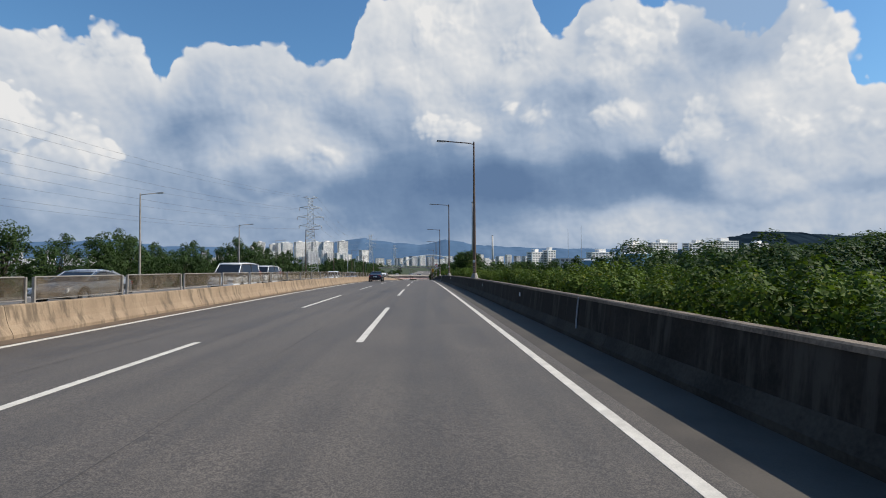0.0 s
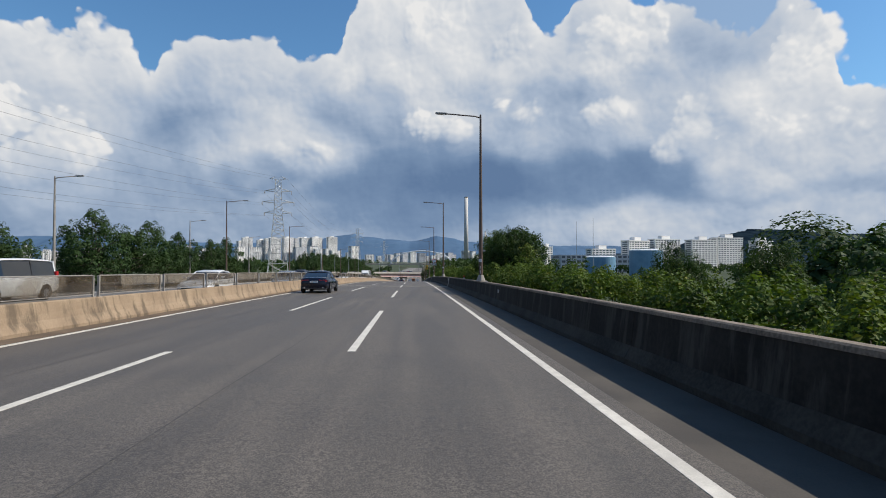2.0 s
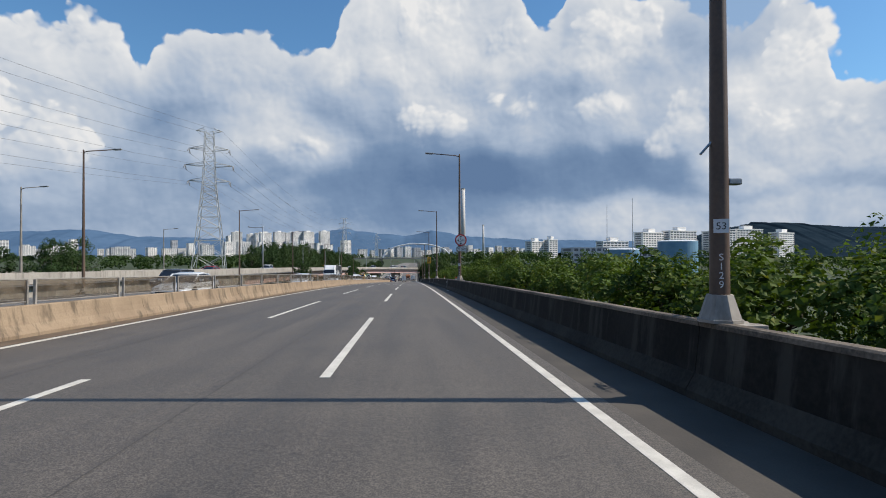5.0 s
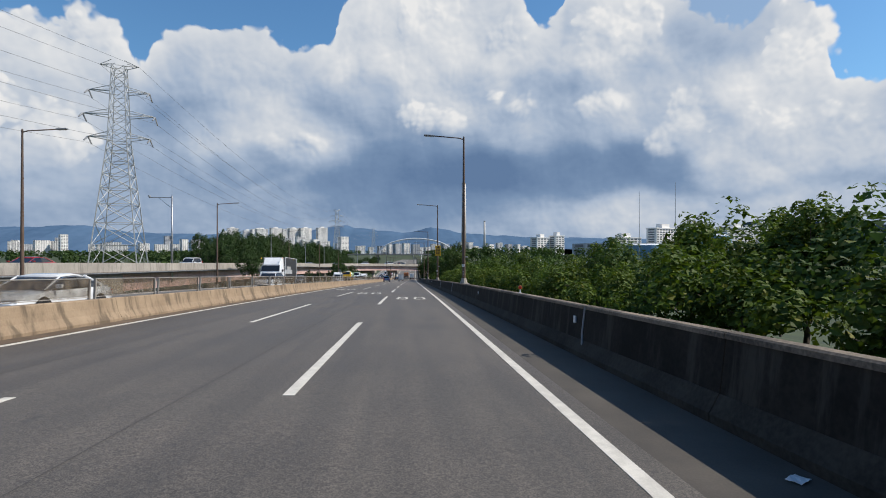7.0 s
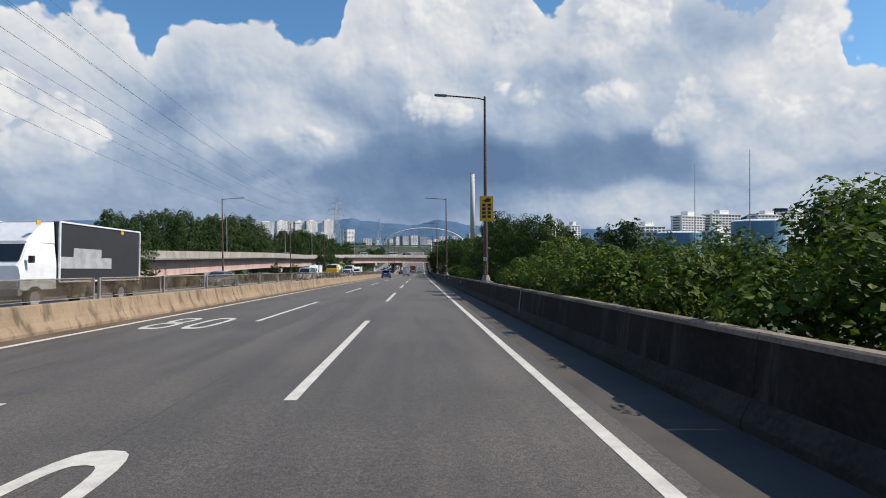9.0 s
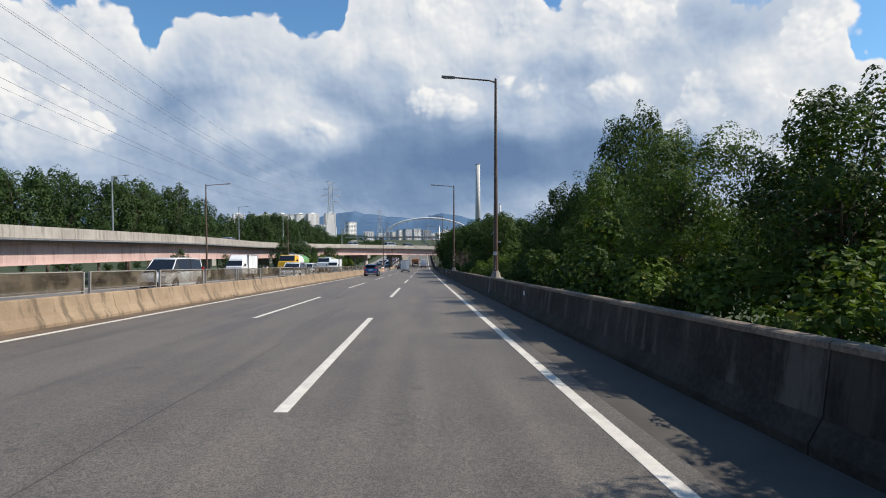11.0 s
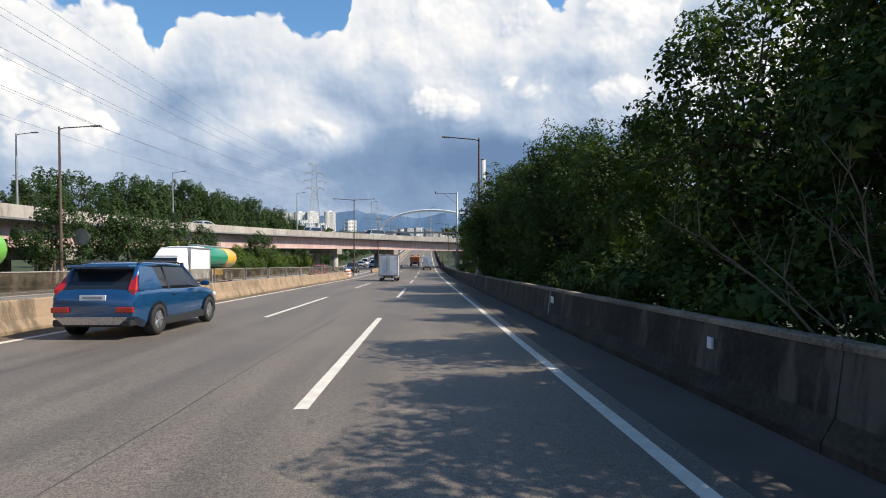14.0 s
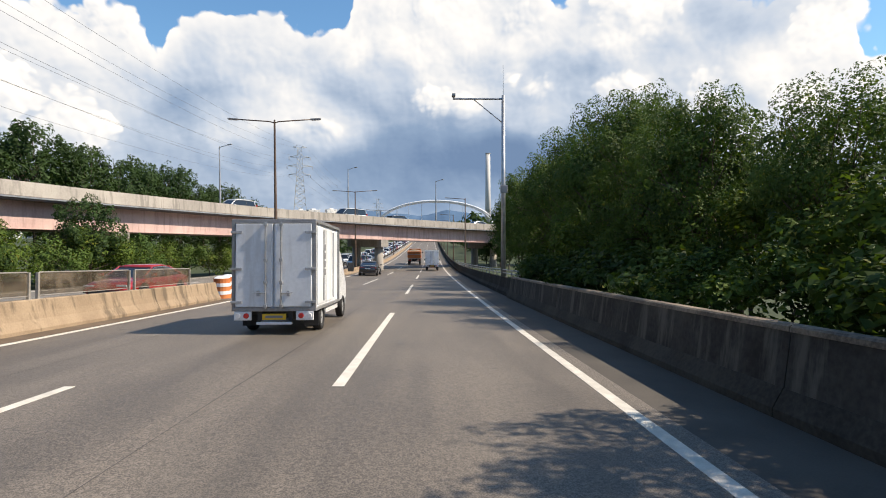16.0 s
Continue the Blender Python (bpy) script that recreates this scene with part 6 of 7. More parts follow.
def tanker(label, rear=None, fore=None, nose=None):
    ob = thing("tanker_truck", label, "tanker truck", group="traffic")
    for y0, y1, mat, text in ((-4.6, -2.4 if fore else -0.8, rear or TANK_GREEN, "bright painted rear of the tank"), (-2.4 if fore else -0.8, 2.2, fore or SIGN_WHITE, "painted front of the tank")):
        bm = bmesh.new()
        st = []
        n = 20
        for y, k in ((y0, 0.94 if y0 < -4 else 1.0), (y0 + 0.12, 1.0), (y1 - 0.12, 1.0), (y1, 0.94 if y1 > 2 else 1.0)):
            st.append((y, [(math.cos(a * math.tau / n) * 1.16 * k, 2.05 + math.sin(a * math.tau / n) * 0.92 * k) for a in range(n)]))
        hull(bm, st)
        part("tank", bm, mat, ob, text, smooth=True)
    bm = bmesh.new()
    tube(bm, (1.150, -1.6, 2.15), (1.185, -1.6, 2.15), 0.42, 0.42, 6)
    part("emblem", bm, SIGN_WHITE, ob, "plain white hexagon emblem")
    bm = bmesh.new()
    box(bm, 1.13, 1.176, 0.1, 1.3, 1.85, 2.10)
    part("writing", bm, LAMP_HEAD, ob, "grey bar of writing")
    bm = bmesh.new()
    box(bm, -0.35, 0.35, -4.3, 2.0, 2.94, 3.06, 0.03)
    part("walkway", bm, STEEL_GREY, ob)
    bm = bmesh.new()
    box(bm, -0.5, 0.5, -4.5, 4.3, 0.75, 1.12)
    box(bm, -1.15, 1.15, -4.7, -4.5, 0.55, 0.75, 0.02)
    part("chassis", bm, BLACK, ob)
    for s in (-1, 1):
        for y in (-3.4, -2.1, 3.5):
            wheel(ob, s * 1.0, y, 0.50, 0.30, False)
        bm = bmesh.new()
        box(bm, *sorted((s * 1.06, s * 1.16)), -1.2, 2.2, 0.62, 1.1, 0.02)
        part("side_guard", bm, TANK_YELLOW, ob)
    cab(ob, 1.22, 2.45, 4.75, 0.85, 2.85, nose or TANK_YELLOW)
    return ob


def flip(s, u):
    return stand(s, u, 0.004, 180, True)


def along(s, u):
    return stand(s, u, 0.004, 0, True)


# the driven side
main_truck = box_truck("small white box truck with grubby double rear doors", z0=0.52, z1=2.55)
main_truck.matrix_basis = along(338.6, -3.5)
lead_truck = box_truck("white box truck with a dark red under-bar, under the elevated road", z0=0.78, z1=2.80, bumper_red=True, frame_mat=TRUCK_WHITE)
lead_truck.matrix_basis = along(399, 0.25)
dump_truck("orange tipper lorry with a heaped load of earth").matrix_basis = along(424, -2.9)
car("sedan", "navy", "dark navy saloon car with thin red tail lamps", "car").matrix_basis = along(79.0, -6.6)
car("suv", "blue", "metallic blue crossover car with black roof rails", "car", rails=True).matrix_basis = along(298.8, -6.7)
car("sedan", "black", "small black saloon car far ahead in the outer lane", "car").matrix_basis = along(381, -6.4)
# the opposite carriageway
white_van = car("van", "white", "white passenger van with dark windows behind the screen fence", "van")
white_van.matrix_basis = flip(35, -12.0)
silver = car("sedan", "silver", "silver saloon car behind the dusty screens", "car")
silver.matrix_basis = flip(25, -15.4)
white_sedan = car("sedan", "white", "white saloon car behind the dusty screens", "car")
white_sedan.matrix_basis = flip(73, -12.0)
grey_suv = car("large_suv", "grey", "dark grey sport utility car on the opposite carriageway", "car")
grey_suv.matrix_basis = flip(113, -15.2)
white_suv = car("large_suv", "white", "white sport utility car with roof rails behind the screens", "car", rails=True)
white_suv.matrix_basis = flip(196.5, -13.2)
red_car = car("sedan", "red", "red saloon car behind the dusty screens", "car")
red_car.matrix_basis = flip(347, -12.2)
for ob, s, u in ((white_van, 53, -15.4), (silver, 92, -12.0), (white_sedan, 133, -12.0), (white_sedan, 163, -11.9), (white_van, 66, -18.6), (grey_suv, 147, -18.8),
                 (white_suv, 276.5, -12.0), (white_van, 259, -15.2), (silver, 236, -18.6), (white_suv, 297, -15.0), (grey_suv, 374, -12.2)):
    copy_thing(ob, flip(s, u))
for k, s in enumerate(range(410, 600, 9)):
    ob = (white_van, grey_suv, white_sedan, silver, white_suv, grey_suv, red_car)[(k * 5) % 7]
    copy_thing(ob, flip(s, -12.2))
    copy_thing((silver, white_suv, grey_suv, white_van)[(k * 3) % 4], flip(s + 3, -15.6))
haul = box_truck("large white lorry with a charcoal printed cargo box", 2.4, 6.2, 1.05, 3.55, 2.0, CHARCOAL, PLATE_YELLOW, TRUCK_CAB, True)
haul.matrix_basis = flip(209, -15.4)
for x in (-1.2, 1.2):
    bm = bmesh.new()
    box(bm, x - 0.012, x + 0.012, -1.55, 2.15, 1.62, 2.10, 0.0)
    box(bm, x - 0.012, x + 0.012, -0.75, 1.20, 2.10, 2.48, 0.0)
    part("print", bm, PRINT_GREY, haul, "pale printed shape on the dark box side")
    for y0, y1, z0, z1 in ((-2.55, -2.35, 3.30, 3.46), (3.2, 3.4, 3.30, 3.46)):
        bm = bmesh.new()
        box(bm, x - 0.014, x + 0.014, y0, y1, z0, z1, 0.0)
        part("corner_mark", bm, SIGN_YELLOW, haul, "yellow corner mark")
light = copy_thing(main_truck, flip(281, -18.4))
light["label"] = "small white refrigerated box truck on the opposite carriageway"
light2 = copy_thing(main_truck, flip(319, -15.2))
light2["label"] = "small white refrigerated box truck on the opposite carriageway"
tanker("tanker lorry with a yellow cab and a green and white tank").matrix_basis = flip(303.5, -18.4)
tanker("tanker lorry with a white cab and a green and yellow tank", TANK_YELLOW, TANK_TEAL, TRUCK_WHITE).matrix_basis = flip(330, -18.4)


def on_ramp(i, a, facing):
    p = RAMP_LINE[i]
    d = (RAMP_LINE[i + 1] - RAMP_LINE[i - 1])
    side = Vector((-d.y, d.x, 0)).normalized()
    q = p + side * a - Vector((0, 0, 0.942))
    m = Matrix.Translation(q) @ Matrix.Rotation(math.atan2(d.y, d.x) - math.pi / 2 + (math.pi if facing < 0 else 0), 4, "Z")
    return m @ Matrix.Rotation(math.atan2(d.z, math.hypot(d.x, d.y)) * facing, 4, "X")


for ob, i, a, facing in ((white_sedan, 40, 2.4, -1), (white_suv, 48, 2.4, -1), (white_van, 54, 2.4, -1), (silver, 28, 2.4, -1), (white_suv, 16, 2.4, -1), (grey_suv, 59, 6.0, 1), (silver, 63, 2.4, -1), (red_car, 13, 2.6, -1)):
    copy_thing(ob, on_ramp(i, a, facing))

# ---- distance: hills, towers, pylons, chimney, arch bridge, tanks ----
def ridge(name, label, mat, y, span_x, peaks, base, depth, seed):
    """A long hill mass: a sheet of slopes from its foot to a rough crest and down again."""
    bm = bmesh.new()
    n, rows_n = 420, 7
    grid = []
    for j in range(rows_n):
        f = j / (rows_n - 1)
        row = []
        for i in range(n):
            x = span_x[0] + (span_x[1] - span_x[0]) * i / (n - 1)
            crest = table(peaks, x) + 12 * noise.fractal(Vector((x * 0.006, seed, 0)), 0.9, 2.0, 5) * (1 if crest_rough(mat) else 0.5) + (0 if crest_rough(mat) else 5 * noise.fractal(Vector((x * 0.045, seed, 2.0)), 0.8, 2.0, 4))
            z = base + (crest - base) * math.sin(f * math.pi * 0.5) ** 1.2
            row.append(bm.verts.new((x, y + depth * f, z)))
        grid.append(row)
    back = [bm.verts.new((v.co.x, y + depth * 1.6, base)) for v in grid[-1]]
    grid.append(back)
    for a, b in zip(grid, grid[1:]):
        for i in range(n - 1):
            bm.faces.new((a[i], a[i + 1], b[i + 1], b[i]))
    return tagged(part(name, bm, mat, smooth=True), label, "hills", kind="structure")


def crest_rough(mat):
    return mat is HILL_FAR


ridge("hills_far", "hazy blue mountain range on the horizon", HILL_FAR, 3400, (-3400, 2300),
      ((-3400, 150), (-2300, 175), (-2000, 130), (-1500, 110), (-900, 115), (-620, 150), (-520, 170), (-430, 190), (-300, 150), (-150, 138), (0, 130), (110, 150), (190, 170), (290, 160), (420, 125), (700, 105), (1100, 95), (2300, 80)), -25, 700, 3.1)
ridge("hills_near", "dark wooded hill behind the houses", HILL_NEAR, 1500, (560, 2500),
      ((560, 0), (830, 14), (990, 46), (1130, 78), (1270, 108), (1400, 100), (1640, 88), (1980, 95), (2500, 50)), -25, 460, 7.7)


def tower_block(x, y, w, d, h, floors, label, mat=None, turn=0.0, base=-16.0, cap=True):
    ob = thing("apartment_block", label, "apartment building", Matrix.Translation((x, y, base)) @ Matrix.Rotation(radians(turn), 4, "Z"), group="far apartment blocks")
    bm = bmesh.new()
    box(bm, -w / 2, w / 2, -d / 2, d / 2, 0, h)
    part("wall", bm, mat or FACADE, ob)
    cols = max(3, int(w / 5.5))
    verts, faces = [], []
    def quad(a, b, c, e):
        k = len(verts)
        verts.extend((a, b, c, e))
        faces.append((k, k + 1, k + 2, k + 3))
    for f in range(floors):
        z0 = h * (f + 0.30) / floors
        z1 = h * (f + 0.80) / floors
        for c in range(cols):
            a = -w / 2 + w * (c + 0.16) / cols
            b = -w / 2 + w * (c + 0.84) / cols
            quad((a, -d / 2 - 0.15, z0), (b, -d / 2 - 0.15, z0), (b, -d / 2 - 0.15, z1), (a, -d / 2 - 0.15, z1))
        for s in (-1, 1):
            x0 = s * (w / 2 + 0.15)
            quad((x0, -d * 0.3, z0), (x0, d * 0.3, z0), (x0, d * 0.3, z1), (x0, -d * 0.3, z1))
    me = bpy.data.meshes.new("window_band")
    me.from_pydata(verts, [], faces)
    me.materials.append(WINDOW_FAR)
    win = new("window_band", me)
    win.parent = ob
    win["kind"] = "stuff"
    if cap:
        bm = bmesh.new()
        box(bm, -w * 0.16, w * 0.16, -d * 0.3, d * 0.3, h, h + 6)
        part("roof_house", bm, mat or FACADE, ob)
        bm = bmesh.new()
        box(bm, -w / 2 - 0.4, w / 2 + 0.4, -d / 2 - 0.4, d / 2 + 0.4, h, h + 1.2)
        part("parapet", bm, mat or FACADE, ob)
    return ob


def city():
    r = random.Random(9)
    white = "tall white apartment tower with rows of small windows"
    # towers ahead on the far side
    for x, w, h in ((-384, 46, 116), (-452, 54, 112), (-500, 44, 110), (-548, 56, 112), (-596, 50, 114), (-640, 50, 108), (-684, 56, 110), (-730, 38, 104), (-776, 46, 112), (-815, 36, 96)):
        tower_block(x, 2620 + r.uniform(-70, 70), w, 24, h, 26, white, turn=r.uniform(28, 44))
    # lower town to the left and centre
    for k in range(46):
        x = -1500 + k * 29 + r.uniform(-8, 8)
        tower_block(x, 1750 + r.uniform(0, 260), r.uniform(18, 44), 20, r.uniform(30, 62), 14, "pale mid-rise apartment block in the distant town", FACADE if r.random() < 0.7 else FACADE_GREY, r.uniform(20, 50), cap=False)
    for k in range(24):
        x = -150 + k * 26 + r.uniform(-8, 8)
        tower_block(x, 1900 + r.uniform(0, 300), r.uniform(16, 34), 18, r.uniform(22, 44), 10, "pale low block in the distant town", FACADE if r.random() < 0.75 else FACADE_GREY, r.uniform(20, 50), cap=False)
    # slabs on the driven side
    for x, y, w, h, fl in ((196, 900, 26, 35, 12), (222, 905, 17, 38, 13), (262, 760, 40, 32, 11), (320, 780, 46, 44, 15), (372, 800, 50, 47, 15), (428, 800, 48, 46, 15), (480, 820, 52, 50, 16), (548, 840, 50, 46, 15), (300, 690, 30, 24, 8)):
        tower_block(x, y, w, 14, h, fl, "long white slab apartment block with roof houses", turn=r.uniform(18, 34), base=-20.0)
    tower_block(205, 620, 90, 40, 20, 4, "low grey industrial hall", FACADE_GREY, base=-16, cap=False)


city()


def stack(x, y, r, h, base, label):
    ob = thing("chimney", label, "chimney", Matrix.Translation((x, y, base)))
    bm = bmesh.new()
    tube(bm, (0, 0, 0), (0, 0, h), r, r * 0.78, 20)
    part("shaft", bm, CHIMNEY, ob, smooth=True)
    bm = bmesh.new()
    tube(bm, (0, 0, h - 1.5), (0, 0, h + 0.6), r * 0.86, r * 0.86, 20)
    part("rim", bm, CONCRETE_GREY, ob)


def spot(s, u):
    x, y, _, yaw, _ = mid(s)
    return x + math.cos(yaw) * u, y + math.sin(yaw) * u


stack(149.0, 1480, 6.4, 181, -14, "tall pale concrete power station chimney")
stack(202.0, 1480, 2.9, 86, -14, "slim grey chimney beside the power station")


def strut(bm, a, b, r):
    tube(bm, a, b, r, r, 4, caps=False)


def pylon(s, u, top, label, base_w=8.6, turn=12.0):
    x, y = spot(s, u)
    gz = drop(s, u).z
    ob = thing("pylon", label, "power pylon", Matrix.Translation((x, y, gz)) @ Matrix.Rotation(radians(turn), 4, "Z"), group="pylons")
    h = top - gz
    waist = h - 13.5
    def half(z):
        return base_w / 2 + (1.5 - base_w / 2) * min(1.0, z / waist) if z < waist else 1.5 - 0.5 * (z - waist) / 13.5
    levels = [waist * f for f in (0, 0.18, 0.34, 0.48, 0.60, 0.70, 0.79, 0.87, 0.94, 1.0)] + [waist + k for k in (2.0, 4.0, 6.1, 8.2, 10.3, 12.0, 13.5)]
    bm = bmesh.new()
    corners = ((-1, -1), (1, -1), (1, 1), (-1, 1))
    for z0, z1 in zip(levels, levels[1:]):
        a, b = half(z0), half(z1)
        thick = 0.11 if z0 < waist else 0.08
        for i in range(4):
            p, q = corners[i], corners[(i + 1) % 4]
            strut(bm, (p[0] * a, p[1] * a, z0), (p[0] * b, p[1] * b, z1), thick)
            strut(bm, (p[0] * a, p[1] * a, z0), (q[0] * b, q[1] * b, z1), thick * 0.55)
            strut(bm, (q[0] * a, q[1] * a, z0), (p[0] * b, p[1] * b, z1), thick * 0.55)
            strut(bm, (p[0] * b, p[1] * b, z1), (q[0] * b, q[1] * b, z1), thick * 0.5)
    part("tower", bm, STEEL_PYLON, ob, "pale galvanised lattice tower")
    tips = []
    for k, (z, reach) in enumerate(((waist + 0.6, 4.9), (waist + 4.6, 5.7), (waist + 8.8, 4.8), (waist + 13.4, 3.1))):
        bm = bmesh.new()
        w = half(z)
        for s2 in (-1, 1):
            tip = (s2 * reach, 0, z + 0.3)
            for yy in (-w, w):
                strut(bm, (s2 * w, yy, z), tip, 0.07)
                strut(bm, (s2 * w, yy, z + 1.0), tip, 0.06)
            strut(bm, (s2 * (w + reach) / 2, -w / 2, z + 0.15), (s2 * (w + reach) / 2, w / 2, z + 0.15), 0.05)
        part("cross_arm", bm, STEEL_PYLON, ob)
        for s2 in (-1, 1):
            if k < 3:
                for yy, dz in ((1.9, -1.1), (-1.9, -1.1)):
                    bm = bmesh.new()
                    a, b = Vector((s2 * reach, 0, z + 0.3)), Vector((s2 * reach, yy, z + 0.3 + dz))
                    for j in range(9):
                        c = a.lerp(b, (j + 0.6) / 9.6)
                        tube(bm, c, c + (b - a).normalized() * 0.12, 0.14, 0.10, 7)
                    tube(bm, a, b, 0.03, 0.03, 5)
                    part("insulator", bm, GREY_PLASTIC, ob, "grey disc insulator string")
            tips.append(ob.matrix_basis @ Vector((s2 * reach, 0, z - (0.8 if k < 3 else -0.3))))
    return tips


EYE_7 = at(144.5, 0, EYE).z
PY = [pylon(-95, -105, EYE_7 + 44, "pale lattice power pylon behind"), pylon(241.6, -51.3, EYE_7 + 32.6, "tall pale lattice power pylon beyond the elevated road"),
      pylon(574, -61, EYE_7 + 32.0, "distant lattice power pylon"), pylon(900, -58, EYE_7 + 30, "far hazy lattice power pylon")]


def wires():
    ob = thing("power_line", "thin dark overhead power cables between the pylons", "power cable")
    for a, b in zip(PY, PY[1:]):
        for p, q in zip(a, b):
            bm = bmesh.new()
            sag = (q - p).length * 0.028
            pts = []
            for k in range(19):
                t = k / 18.0
                pts.append(p.lerp(q, t) - Vector((0, 0, sag * 4 * t * (1 - t))))
            pipe(bm, pts, 0.024, 4)
            part("cable", bm, CABLE, ob)


wires()


def arch_bridge():
    x, y, z, yaw, _ = mid(628)
    m = Matrix.Translation((x, y, EYE_7)) @ Matrix.Rotation(yaw, 4, "Z")
    ob = thing("arch_bridge", "white steel arch bridge crossing high above the road", "bridge", m)
    for yy in (0, 9.0):
        bm = bmesh.new()
        pts = [(3 + 34 * math.cos(math.pi * (1 - k / 26.0)), yy, -4.0 + 14.6 * math.sin(math.pi * k / 26.0)) for k in range(27)]
        pipe(bm, pts, 0.55, 8)
        part("arch_rib", bm, ARCH_WHITE, ob, "white arch rib", smooth=True)
        for k in range(3, 24, 2):
            bm = bmesh.new()
            tube(bm, pts[k], (pts[k][0], yy, -3.4), 0.08, 0.08, 5)
            part("hanger", bm, ARCH_WHITE, ob)
    bm = bmesh.new()
    box(bm, -60, 70, -0.8, 9.8, -4.6, -3.4)
    part("deck", bm, CONCRETE_GREY, ob)
    for xx in (-33, 40):
        bm = bmesh.new()
        box(bm, xx - 1.5, xx + 1.5, 1, 8, -22, -4.602)
        part("pier", bm, CONCRETE_GREY, ob)
    return ob


arch_bridge()


def tank(s, u, r, top, label):
    x, y = spot(s, u)
    g = drop(s, u).z
    ob = thing("storage_tank", label, "storage tank", Matrix.Translation((x, y, g)))
    h = top - g
    bm = bmesh.new()
    tube(bm, (0, 0, -0.5), (0, 0, h), r, r, 40)
    part("shell", bm, TANK_BLUE, ob, "blue painted steel shell")
    bm = bmesh.new()
    for k in range(5):
        tube(bm, (0, 0, h + k * 0.35), (0, 0, h + (k + 1) * 0.35 * (1 - k * 0.04)), r * math.cos(k * 0.26), r * math.cos((k + 1) * 0.26), 40)
    part("roof", bm, TANK_WHITE, ob, "pale domed roof")
    bm = bmesh.new()
    for k in range(40):
        a, b = k * math.tau / 40, (k + 1) * math.tau / 40
        p, q = Vector((math.cos(a) * r, math.sin(a) * r, h)), Vector((math.cos(b) * r, math.sin(b) * r, h))
        strut(bm, p, p + Vector((0, 0, 1.1)), 0.03)
        strut(bm, p + Vector((0, 0, 1.1)), q + Vector((0, 0, 1.1)), 0.03)
    part("handrail", bm, STEEL_GREY, ob)


tank(476, 191, 13.5, EYE_7 + 9.0, "round blue storage tank with a white roof")
tank(522, 168, 13.5, EYE_7 + 3.5, "round blue storage tank with a white roof")
for s, u in ((345, 103), (378, 103)):
    x, y = spot(s, u)
    g = drop(s, u).z
    ob = thing("mast", "thin grey lightning mast beside the tanks", "mast", Matrix.Translation((x, y, g)))
    bm = bmesh.new()
    tube(bm, (0, 0, 0), (0, 0, EYE_7 + 26.5 - g), 0.22, 0.08, 8)
    part("pole", bm, STEEL_GREY, ob)

